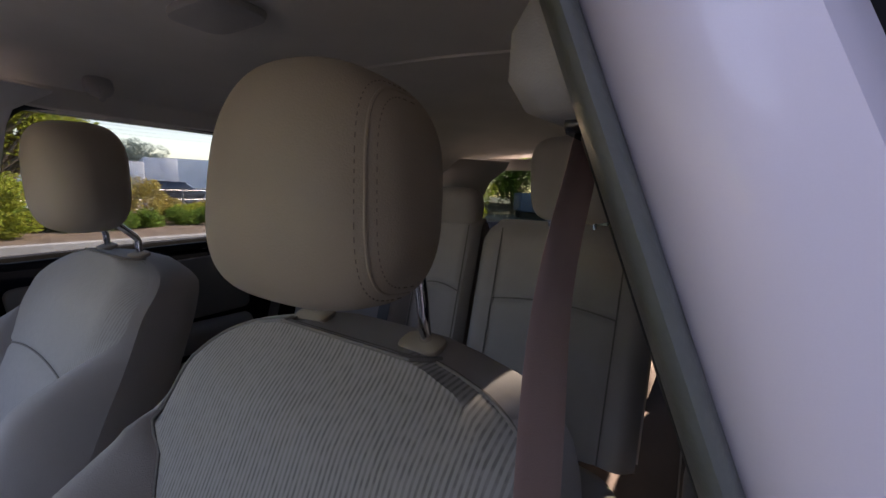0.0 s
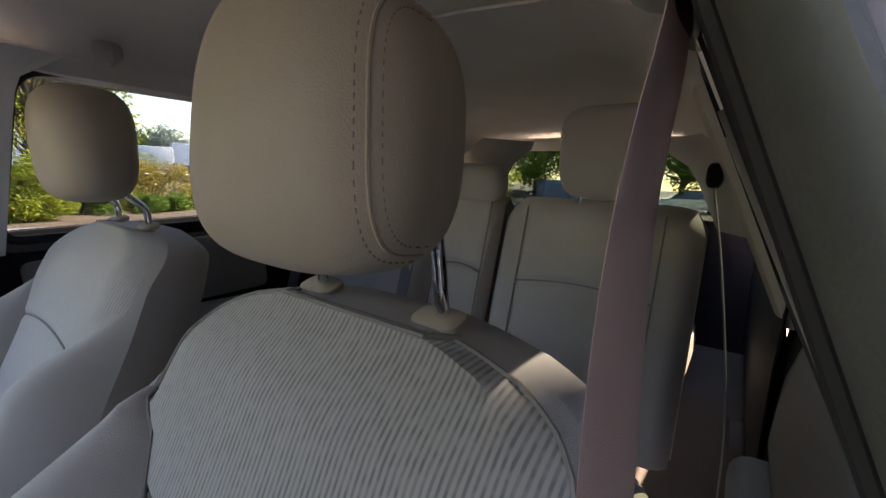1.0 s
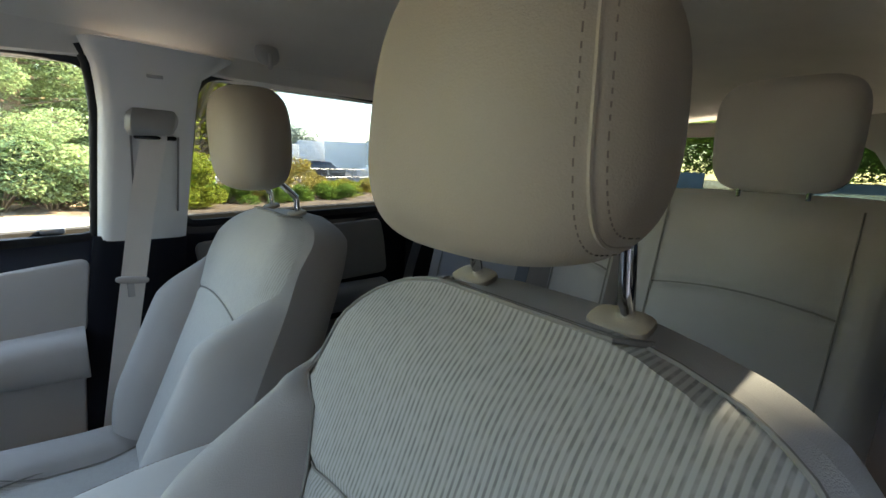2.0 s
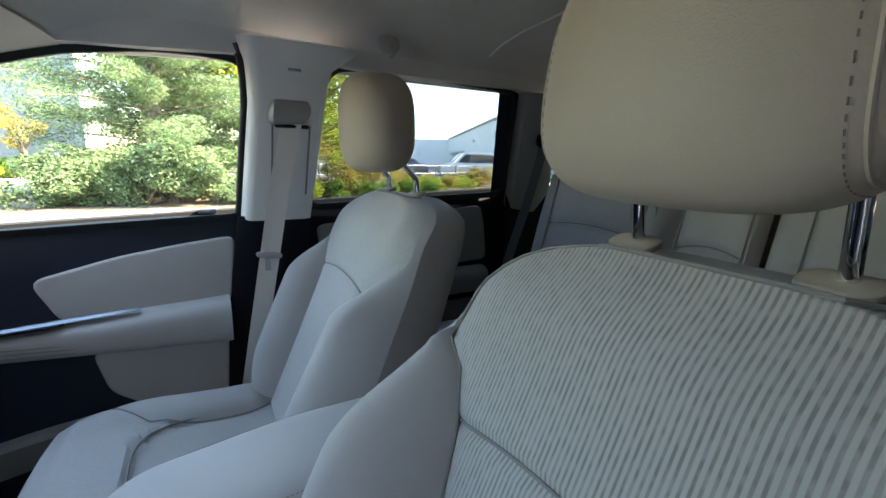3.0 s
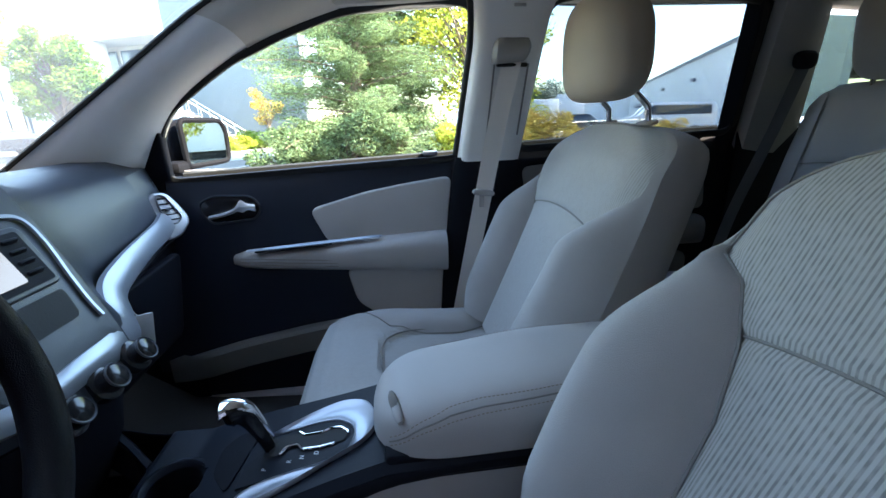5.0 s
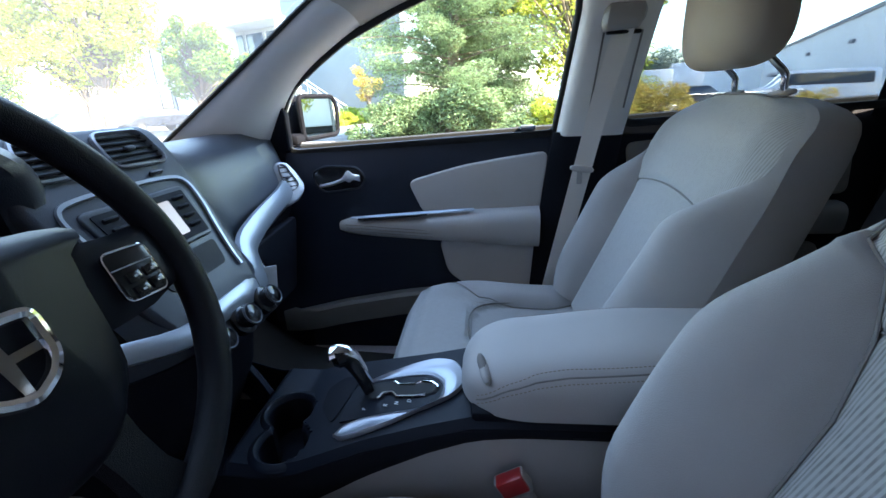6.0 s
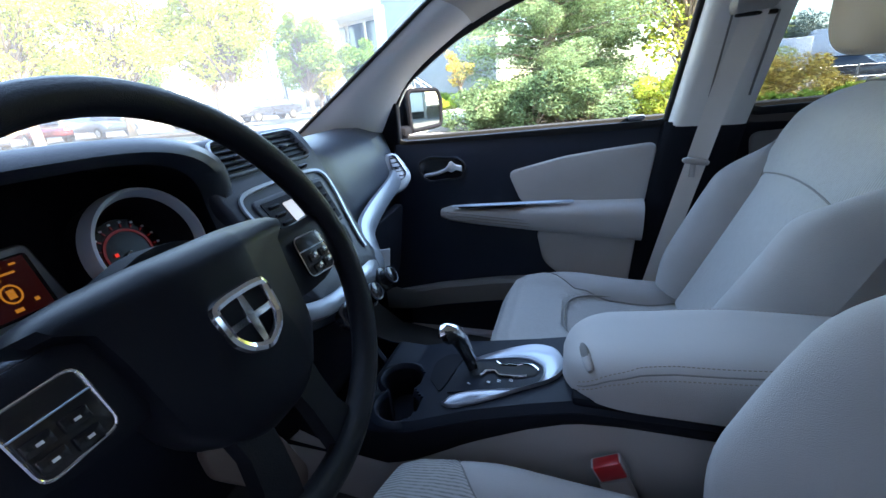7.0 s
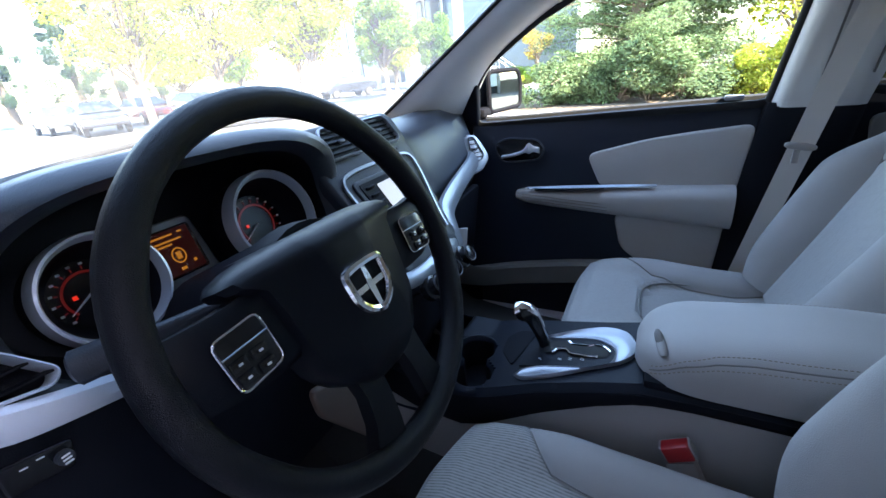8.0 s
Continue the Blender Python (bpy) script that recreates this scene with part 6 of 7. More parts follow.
for s in (-1, 1):
    bm = bmesh.new()
    rows = []
    for x, zt, zb, h in ((0.070, 0.040, -0.036, -0.002), (0.105, 0.037, -0.037, 0.002), (0.135, 0.035, -0.036, 0.002), (0.165, 0.036, -0.030, -0.001), (0.188, 0.038, -0.026, -0.004)):
        rows.append([onw(s * x, zt, h - 0.02), onw(s * x, zt, h), onw(s * x, zt - 0.01, h + 0.006), onw(s * x, zb + 0.01, h + 0.006), onw(s * x, zb, h), onw(s * x, zb, h - 0.02)])
    grid(bm, rows, closed=True, cap=True)
    sp = part("spoke", bm, HUBM, wheel, "black side spoke")
    bm = bmesh.new()
    o = rounded([(s * 0.108, 0.021), (s * 0.153, 0.018), (s * 0.150, -0.028), (s * 0.106, -0.024)], 0.008, 4)
    slab(bm, o, lambda a, b, h: onw(a, b, 0.009 + h), 0.004, 0.002)
    part("switch_panel", bm, GLOSSY, sp, "black switch panel")
    bm = bmesh.new()
    tube(bm, [onw(a, b, 0.012) for a, b in o], 0.0011, 6, closed=True)
    part("switch_rim", bm, CHROME, sp, "chrome switch rim")
    bm = bmesh.new()
    tube(bm, [onw(s * 0.108, 0.005, 0.0130), onw(s * 0.151, 0.003, 0.0130)], 0.0007, 5)
    part("switch_bar", bm, SATIN, sp)
    for a, b in ((0.123, -0.006), (0.142, -0.006), (0.123, -0.019), (0.141, -0.018)):
        bm = bmesh.new()
        box(bm, onw(s * a, b, 0.0135), (0.015, 0.003, 0.009), 0.001, tilt(-22.8, 0, 0))
        box(bm, onw(s * a, b, 0.0155), (0.006, 0.001, 0.002), 0, tilt(-22.8, 0, 0))
        part("switch_button", bm, GLOSSY, sp)
        bm = bmesh.new()
        box(bm, onw(s * a, b, 0.0165), (0.0035, 0.0008, 0.0018), 0, tilt(-22.8, 0, 0))
        part("switch_mark", bm, WHITEMARK, sp, smooth=False)
for s in (-1, 1):
    bm = bmesh.new()
    rows = []
    for x, z, w, h in ((0.036, -0.088, 0.018, 0.0), (0.037, -0.120, 0.015, 0.002), (0.041, -0.150, 0.016, 0.0), (0.050, -0.180, 0.020, -0.004)):
        rows.append([onw(s * (x - w), z - w * 0.5, h - 0.014), onw(s * (x - w), z - w * 0.5, h + 0.004), onw(s * (x + w), z + w * 0.5, h + 0.004), onw(s * (x + w), z + w * 0.5, h - 0.014)])
    grid(bm, rows, closed=True, cap=True)
    part("lower_spoke", bm, WHEELR, wheel, "black lower spoke")
bm = bmesh.new()
rows = [[onw(r * math.cos(a) * 1.1, r * math.sin(a), -h) for a in (2 * math.pi * j / 28 for j in range(28))] for r, h in ((0.070, 0.02), (0.075, 0.05), (0.070, 0.10), (0.068, 0.26))]
grid(bm, rows, closed=True, cap=True)
column = thing("steering_column", "steering column with a black shroud and brown lower cover", "steering column", at=(-0.387, 0.68, 1.10))
part("shroud", bm, BLACK, column)
bm = bmesh.new()
slab(bm, rounded([(-0.34, 0.93), (-0.335, 0.872), (-0.217, 0.698), (-0.178, 0.680), (-0.168, 0.712), (-0.206, 0.820), (-0.257, 0.90)], 0.018, 4), lambda x, z, h: V(x, 0.745 - h, z), 0.012, 0.005)
part("lower_cover", bm, BROWN, column, "brown plastic lower column cover")
for s, nm in ((-1, "indicator_stalk"),):
    bm = bmesh.new()
    p0, p1 = onw(s * 0.06, 0.03, -0.06), V(-0.5735, 0.72, 1.163)
    tube(bm, [p0, p0.lerp(p1, 0.5), p0.lerp(p1, 0.72), p1.lerp(p0, 0.24), p1.lerp(p0, 0.02), p1], [0.007, 0.008, 0.010, 0.0155, 0.016, 0.0125], 14)
    e = solo(nm, bm, DASH, "black indicator stalk behind the wheel", "control stalk")

# ---- centre console ----
con = thing("centre_console", "charcoal centre console with a padded pale armrest lid", "car console", at=(CX, 0.3, 0.5))


def con_top(y):
    return lerp(y, (-0.25, 0.0, 0.20, 0.28, 0.34, 0.45, 0.52, 0.60, 0.70, 0.80), (0.86, 0.86, 0.862, 0.862, 0.848, 0.822, 0.802, 0.780, 0.785, 0.82))


def band(y):
    """How far the dark edge band hangs down the console's side."""
    return lerp(y, (0.2, 0.25, 0.34, 0.42, 0.49, 0.6), (0.032, 0.034, 0.044, 0.058, 0.072, 0.09))


bm = bmesh.new()
rows = []
for y in np.concatenate([np.linspace(-0.25, 0.28, 10), np.linspace(0.30, 0.668, 53)]):
    z = con_top(y)
    w = lerp(y, (-0.25, 0.2, 0.35, 0.45, 0.55, 0.86), (0.098, 0.102, 0.108, 0.118, 0.136, 0.13))
    rows.append([V(CX - w, y, z - 0.012), *[V(CX + k * (w - 0.012), y, z + 0.002 * (1 - k * k)) for k in np.linspace(-1, 1, 33)], V(CX + w, y, z - 0.012)])
for dy, dz in ((0.004, -0.003), (0.006, -0.010), (0.010, -0.085)):
    rows.append([p + V(0, dy, dz) for p in rows[52 + 10]])
rows.append([V(p.x, 0.86, p.z) for p in rows[-1]])
vs = [[bm.verts.new(p) for p in r] for r in rows]
for ra, rb in zip(vs, vs[1:]):
    for i in range(len(ra) - 1):
        if min((c_.co.xy - Vector((CX + a, b))).length - r for c_ in (ra[i], ra[i + 1], rb[i], rb[i + 1]) for a, b, r in ((-0.006, 0.612, 0.041), (-0.082, 0.592, 0.041), (-0.044, 0.602, 0.026))) > 0.0:
            bm.faces.new((ra[i], ra[i + 1], rb[i + 1], rb[i]))
thicken(bm, 0.004)
part("console_top", bm, CONSOLE, con, "charcoal console top")
bm = bmesh.new()
ridge = smoothpath([(CX + 0.040, 0.672, 0.786), (CX + 0.056, 0.690, 0.788), (CX + 0.082, 0.722, 0.797), (CX + 0.104, 0.760, 0.812), (CX + 0.116, 0.800, 0.832)], 5)
grid(bm, [[p + V(dx, 0, dz) for dx, dz in ((-0.012, -0.08), (-0.010, -0.004), (-0.006, 0.0), (0.004, 0.001), (0.010, -0.004), (0.016, -0.05))] for p in ridge], cap=True)
part("bin_ridge", bm, CONSOLE, con, "charcoal ridge beside the open bin")
for s in (-1, 1):
    bm = bmesh.new()
    rows = []
    for y in np.linspace(-0.25, 0.86, 40):
        z = con_top(y)
        w = lerp(y, (-0.25, 0.2, 0.35, 0.45, 0.55, 0.86), (0.098, 0.102, 0.108, 0.118, 0.136, 0.13))
        rows.append([V(CX + s * (w - 0.006), y, z - 0.010), V(CX + s * (w + 0.001), y, z - 0.014), V(CX + s * (w + 0.003), y, z - band(y) * 0.7), V(CX + s * (w - 0.002), y, z - band(y))])
    grid(bm, rows)
    thicken(bm, 0.004)
    part("edge_band", bm, BLACK, con, "black edge band")
for s in (-1, 1):
    bm = bmesh.new()
    rows = []
    for y in np.linspace(-0.25, 0.86, 24):
        z = con_top(y) - band(y)
        w = lerp(y, (-0.25, 0.2, 0.35, 0.45, 0.55, 0.86), (0.098, 0.102, 0.108, 0.118, 0.136, 0.13)) - 0.006
        rows.append([V(CX + s * w, y, z + 0.003), V(CX + s * (w + 0.004), y, z - 0.02), V(CX + s * (w + 0.002), y, 0.66), V(CX + s * w, y, 0.52), V(CX + s * w, y, 0.42)])
    grid(bm, rows)
    thicken(bm, 0.004)
    part("console_side", bm, LIDV if s < 0 else LIDV, con, "pale console side panel")
# armrest lid
LX, LW = 0.020, 0.106


def lid_at(t, a):
    """The lid's skin: t from the front end back, a across from the driver's side."""
    g = min(1.0, (t + 0.004) / 0.30)
    wide = (1 - (1 - g) ** 2.6) ** (1 / 2.6)
    f = (1 - (1 - min(1.0, (t + 0.006) / 0.22)) ** 2.4) ** (1 / 2.4)
    high = (0.070 + 0.028 * soft(0.05, 0.7, t)) * f
    ca = math.cos(a)
    return V(LX - math.copysign(abs(ca) ** 0.55, ca) * LW * wide, 0.296 - 0.43 * t, 0.868 + high * math.sin(a) ** 0.5)


bm = bmesh.new()
grid(bm, [[lid_at(t, math.pi * k / 28) for k in range(29)] for t in [0.3 * (i / 14) ** 1.8 for i in range(14)] + list(np.linspace(0.3, 1, 10))], cap=True)
lid = part("armrest_lid", bm, LIDV, con, "padded pale vinyl armrest lid")


def lid_seam(dz):
    out = []
    for t in np.linspace(0.055, 0.99, 34):
        y = 0.296 - 0.43 * t
        z = lerp(y, (-0.13, 0.03, 0.14, 0.185, 0.23, 0.272), (0.952, 0.945, 0.935, 0.928, 0.913, 0.882)) + dz
        lo, hi = 0.0, math.pi / 2
        for _ in range(18):
            mid_a = (lo + hi) / 2
            lo, hi = (mid_a, hi) if lid_at(t, mid_a).z < z else (lo, mid_a)
        out.append(lid_at(t, lo))
    return out


for s in (-1, 1):
    bm, st = bmesh.new(), bmesh.new()
    side_of = (lambda p: p) if s < 0 else (lambda p: V(2 * LX - p.x, p.y, p.z))
    tube(bm, [side_of(p) for p in lid_seam(0.0)], 0.0013, 5)
    for dz in (0.007, -0.007):
        run = [side_of(p) for p in lid_seam(dz)]
        for a, b in zip(run, run[1:]):
            for k in (0.1, 0.6):
                tube(st, [a.lerp(b, k), a.lerp(b, k + 0.28)], 0.0008, 4)
    part("lid_seam", bm, SEAM, lid)
    tagged(part("stitching", st, STITCH, lid), kind="stuff")
bm = bmesh.new()
qa, qb = lid_at(0.085, 1.30), lid_at(0.105, 0.62)
tube(bm, [qa.lerp(qb, k / 6) + V(-0.004, 0.004, 0.001) for k in range(7)], [0.004, 0.007, 0.0075, 0.0075, 0.0075, 0.007, 0.004], 10)
part("lid_latch", bm, LIDV, lid, "pale lid latch")
bm = bmesh.new()
tube(bm, [qa.lerp(qb, k / 6) + V(0.0, 0.006, 0.004) for k in range(-1, 5)], [0.003, 0.006, 0.007, 0.007, 0.006, 0.003], 10)
part("latch_slot", bm, SEAM, lid)
bm = bmesh.new()
box(bm, (CX, 0.06, 0.862), (0.194, 0.44, 0.020), 0.006)
part("lid_base", bm, BLACK, con)


# shifter bezel: a silver teardrop with the gate in it
def on_con(x, y, h):
    return V(CX + x, y, con_top(y) + 0.003 + h)


outer = smoothpath([(0.032, 0.469, 0), (0.050, 0.423, 0), (0.062, 0.379, 0), (0.063, 0.345, 0), (0.045, 0.312, 0), (0.006, 0.295, 0), (-0.025, 0.296, 0), (-0.047, 0.317, 0), (-0.066, 0.363, 0), (-0.084, 0.409, 0), (-0.097, 0.454, 0), (-0.100, 0.484, 0), (-0.090, 0.502, 0)], 5)
inner = smoothpath([(0.032, 0.468, 0), (0.029, 0.440, 0), (0.029, 0.408, 0), (0.025, 0.375, 0), (0.016, 0.352, 0), (-0.007, 0.331, 0), (-0.034, 0.329, 0), (-0.056, 0.340, 0), (-0.064, 0.370, 0), (-0.063, 0.413, 0), (-0.065, 0.463, 0), (-0.074, 0.490, 0), (-0.090, 0.501, 0)], 5)
bm = bmesh.new()
rows = []
for p, q in zip(outer, inner):
    d = min(1.0, (p - q).length / 0.03)
    rows.append([on_con(*p.lerp(q, k).xy, h * (d if h < 0.004 else 1.0)) for k, h in ((0.0, -0.002), (0.0, 0.005), (0.05, 0.007), (0.12, 0.006), (0.30, 0.0022), (0.55, 0.0008), (0.78, 0.0015), (0.92, 0.003), (0.97, 0.0048), (1.0, 0.0045), (1.0, -0.004))])
grid(bm, rows)
bez = part("shifter_bezel", bm, BRIGHT, con, "satin silver teardrop bezel open to the front")
bm = bmesh.new()
slab(bm, densify([*[(p.x, p.y) for p in inner[2:48:3]], (-0.060, 0.500), (0.020, 0.500)], 0.03), on_con, 0.0025, 0.001)
part("gate_plate", bm, CONSOLE, bez, "charcoal gate plate", smooth=False)
# Flat black sheet added for the shade in the shifter's recess.
bm = bmesh.new()
slab(bm, densify(rounded([(-0.058, 0.516), (0.0, 0.503), (0.055, 0.492), (0.070, 0.530), (0.045, 0.556), (-0.010, 0.552)], 0.012, 3), 0.03), on_con, 0.0015)
part("dark_recess_patch", bm, BLACK, con, "flat black patch for the dark of the shifter recess")
upper_edge = [(0.021, 0.470), (0.016, 0.418), (0.006, 0.410), (-0.001, 0.378), (0.003, 0.367), (-0.003, 0.350), (-0.018, 0.337), (-0.032, 0.342)]
lower_edge = [(-0.020, 0.460), (-0.021, 0.441), (-0.010, 0.436), (-0.012, 0.417), (-0.026, 0.408), (-0.033, 0.378), (-0.034, 0.360), (-0.032, 0.342)]
bm = bmesh.new()
for edge in (upper_edge, lower_edge):
    tube(bm, [on_con(a, b, 0.005) for a, b in rounded(edge, 0.003, 2)[3:-3]], 0.0022, 6)
part("gate_edge", bm, CHROME, bez, "chrome gate edge")
bm = bmesh.new()
grid(bm, [[on_con(*Vector(a).lerp(Vector(b), k), 0.0045) for k in (0, 0.5, 1)] for a, b in zip(upper_edge, lower_edge)])
part("gate_slot", bm, RUBBER, bez, "black gate slot", smooth=False)
for ch, b in (("P", 0.458), ("R", 0.421), ("N", 0.402), ("D", 0.380)):
    cu_ = bpy.data.curves.new("letter", "FONT")
    cu_.body, cu_.size, cu_.extrude = ch, 0.0095, 0.0002
    tmp = bpy.data.objects.new("letter", cu_)
    me = bpy.data.meshes.new_from_object(tmp)
    bpy.data.objects.remove(tmp)
    me.materials.append(WHITEMARK)
    ob = new("gate_letter", me)
    ob.parent = bez
    ob.matrix_parent_inverse = bez.matrix_parent_inverse.inverted() @ Matrix.Translation(-con.location) if False else Matrix()
    ob.matrix_basis = Matrix.Translation(on_con(-0.047, b, 0.0042)) @ pose(0.0, 0, 0, 10, 0, 0)

e = thing("gear_shifter", "chrome and black gear shifter leaning back in its gate", "gear shifter", at=(CX, 0.47, 0.81))
bm = bmesh.new()
sp_ = smoothpath([(CX + 0.006, 0.462, 0.815), (CX + 0.008, 0.472, 0.845), (CX + 0.010, 0.486, 0.874), (CX + 0.008, 0.497, 0.892), (CX + 0.001, 0.509, 0.900), (CX - 0.007, 0.521, 0.898)], 6)
tube(bm, sp_, [lerp(i / (len(sp_) - 1), (0, 0.4, 0.7, 0.9, 1), (0.010, 0.015, 0.020, 0.0215, 0.013)) for i in range(len(sp_))], 16)
part("lever", bm, GLOSSY, e, "black lever grip")
bm = bmesh.new()
rows = []
for i, p in enumerate(sp_):
    r = lerp(i / (len(sp_) - 1), (0, 0.4, 0.7, 0.9, 1), (0.010, 0.015, 0.020, 0.0215, 0.013)) + 0.001
    d = (sp_[min(i + 1, len(sp_) - 1)] - sp_[max(i - 1, 0)]).normalized()
    u_ = V(1, 0, 0)
    w_ = u_.cross(d).normalized()
    w_ = w_ if w_.y < 0 or w_.z > 0 else -w_
    rows.append([p + u_ * r * math.sin(a) + w_ * r * math.cos(a) for a in np.linspace(-1.0, 1.0, 9) * lerp(i / (len(sp_) - 1), (0, 0.5, 0.75, 1), (0.45, 0.45, 1.0, 1.35))])
grid(bm, rows)
thicken(bm, 0.0015)
part("chrome_cap", bm, CHROME, e, "chrome cap")

# cup holders: one well in the outline of two joined circles
CUPS = ((-0.006, 0.612, 0.041), (-0.082, 0.592, 0.041))
CZ = 0.781


def cup_outline(grow_by=0.0, n=28):
    (ax, ay, ar), (bx, by, br) = CUPS
    turn_ = math.atan2(by - ay, bx - ax)
    out = []
    for (px_, py_, r), base in ((CUPS[0], turn_ + radians(38)), (CUPS[1], turn_ + math.pi + radians(38))):
        for j in range(n + 1):
            a = base + (2 * math.pi - radians(76)) * j / n
            out.append((CX + px_ + (r + grow_by) * math.cos(a), py_ + (r + grow_by) * math.sin(a)))
    return out


bm = bmesh.new()
grid(bm, [[V(a, b, CZ + h) for a, b in cup_outline(w)] for w, h in ((0.016, 0.0), (0.013, 0.004), (0.005, 0.0075), (0.001, 0.005), (-0.002, -0.004))], closed=True)
cup = part("cup_holder", bm, CONSOLE, con, "charcoal cup holder rim, two joined circles")
bm = bmesh.new()
grid(bm, [[V(a, b, CZ + h) for a, b in cup_outline(w)] for w, h in ((-0.002, -0.002), (-0.004, -0.070))], closed=True)
bm.faces.new([bm.verts.new(V(a, b, CZ - 0.070)) for a, b in cup_outline(-0.004)])
part("cup_well", bm, BLACK, cup, "deep black cup well")

# ---- outside: ground, planting, buildings, cars ----


def flat(name, outline, z, material, label, category, thick=0.0):
    bm = bmesh.new()
    if thick:
        slab(bm, outline, lambda a, b, h: V(a, b, z + h), thick, 0.02)
    else:
        bm.faces.new([bm.verts.new(V(a, b, z)) for a, b in outline])
    return solo(name, bm, material, label, category, "structure", smooth=False)


bm = bmesh.new()
radii = (0.0, 4, 12, 25, 45, 80, 150, 400, 1500)
rows = [[V(r * math.cos(2 * math.pi * i / 48), r * math.sin(2 * math.pi * i / 48), -0.0 - 0.002 * r * (r > 80)) for i in range(48)] for r in radii[1:]]
grid(bm, rows, closed=True, cap=True)
solo("ground", bm, ASPHALT, "sunlit grey asphalt of the parking lot", "ground", "structure")
flat("planting_bed", rounded([(10.2, 4.6), (10.0, -1.0), (10.6, -9.0), (13, -17.0), (22, -20), (27, -10), (20, -2), (15.5, 4.4)], 1.2, 5), 0.0, SOIL, "mulched planting bed beside the lot", "planting bed", 0.14)
bm = bmesh.new()
kb = rounded([(10.05, 4.75), (9.85, -1.0), (10.45, -9.0), (12.9, -17.15), (22.1, -20.2), (27.2, -10), (20.1, -1.85), (15.6, 4.55)], 1.2, 5)
rows = [[V(a, b, z) for a, b in grow(kb, w)] for w, z in ((0.08, 0.0), (0.075, 0.14), (0.05, 0.16), (-0.06, 0.16), (-0.08, 0.12))]
grid(bm, rows, closed=True)
solo("kerb", bm, CONCRETE, "pale concrete kerb round the planting bed", "kerb", "structure")
flat("pavement", [(17, 6.6), (23, 3.5), (60, 22), (50, 32)], 0.0, CONCRETE, "sunlit pale concrete forecourt", "pavement", 0.03)


def leaves(name, pts, size, material, parent, label="", droop=0.0, aspect=0.45, seed=1):
    """A crown of single leaves: one bent blade at each point."""
    rng = np.random.default_rng(seed)
    n = len(pts)
    pts = np.asarray(pts)
    d = rng.normal(size=(n, 3))
    d[:, 2] = d[:, 2] * 0.6 - droop
    d /= np.linalg.norm(d, axis=1)[:, None]
    u = np.cross(d, rng.normal(size=(n, 3)))
    u /= np.linalg.norm(u, axis=1)[:, None]
    nn = np.cross(d, u)
    s = size * rng.uniform(0.6, 1.35, n)[:, None]
    a, b = pts - d * s / 2, pts + d * s / 2
    mid = pts + nn * s * 0.12
    w = u * s * aspect / 2
    verts = np.stack([a, mid + w, b, mid - w], 1).reshape(-1, 3)
    faces = np.arange(4 * n).reshape(-1, 4)
    me = bpy.data.meshes.new(name)
    me.from_pydata(verts.tolist(), [], faces.tolist())
    me.materials.append(material)
    ob = new(name, me)
    ob.parent = parent
    ob.matrix_parent_inverse = Matrix.Translation(-parent.location)
    return tagged(ob, label) if label else ob


def clump_points(rng, centres, radii, per):
    out = []
    for c, r in zip(centres, radii):
        v = rng.normal(size=(per, 3))
        v /= np.linalg.norm(v, axis=1)[:, None]
        out.append(c + v * (rng.uniform(0.35, 1.0, per) ** 0.5)[:, None] * r)
    return np.concatenate(out)


def tree(at, height, spread, material, name, label, category="tree", kind_="round", clumps=26, per=170, size=0.16, seed=1, group="", low=0.3):
    rng = np.random.default_rng(seed)
    e = thing(name, label, category, group, at=at)
    o = np.array(at)
    bm = bmesh.new()
    top = height * 0.9
    lean = rng.normal(size=2) * 0.04 * height
    spine = [V(*(o + [lean[0] * t * t, lean[1] * t * t, top * t])) for t in np.linspace(0, 1, 9)]
    r0 = 0.022 * height + 0.03
    tube(bm, spine, [r0 * (1 - 0.88 * t) + 0.008 for t in np.linspace(0, 1, 9)], 9)
    centres, radii_ = [], []
    for i in range(clumps):
        if kind_ == "conifer":
            t = low + (1 - low) * (i + 0.5) / clumps
            reach = spread * (1.06 - t) ** 0.8 * rng.uniform(0.55, 1.0)
            ang = i * 2.4 + rng.uniform(-0.4, 0.4)
            base = o + [0, 0, height * t * 0.96]
            tip = base + [reach * math.cos(ang), reach * math.sin(ang), -0.12 * reach + 0.1 + rng.uniform(-0.16, 0.22) * reach]
            for q in (0.3, 0.5, 0.7, 0.85, 1.0):
                centres.append(base + (tip - base) * q)
                radii_.append(np.array([1, 1, 0.6 if clumps > 80 else 1.3]) * (0.18 + 0.14 * reach) * (1.2 - 0.45 * q))
        else:
            v = rng.normal(size=3)
            v /= np.linalg.norm(v)
            k = rng.uniform(0.45, 1.0)
            mid_ = o + [lean[0] * 0.5, lean[1] * 0.5, height * (low + (1 - low) * 0.52)]
            tip = mid_ + v * k * np.array([spread, spread, height * (1 - low) * 0.46])
            base = o + [lean[0] * 0.3, lean[1] * 0.3, max(height * low * 0.8, (tip[2] - o[2]) * 0.55)]
            centres.append(tip)
            radii_.append(np.array([1, 1, 0.8]) * spread * rng.uniform(0.22, 0.40))
        p0, p1 = V(*base), V(*tip)
        midp = p0.lerp(p1, 0.55) + V(0, 0, 0.05 * height * 0.3)
        tube(bm, smoothpath([p0, midp, p1], 3), [(0.14 if kind_ == "conifer" else 0.30) * r0 * (1 - 0.8 * j / 6) + 0.004 for j in range(7)], 5)
    part("trunk", bm, BARK, e, "brown bark trunk and limbs")
    leaves("crown", clump_points(rng, centres, radii_, per), size, material, e, droop=0.25 if kind_ == "conifer" else 0.1, aspect=0.27 if kind_ == "conifer" else 0.55, seed=seed)
    return e


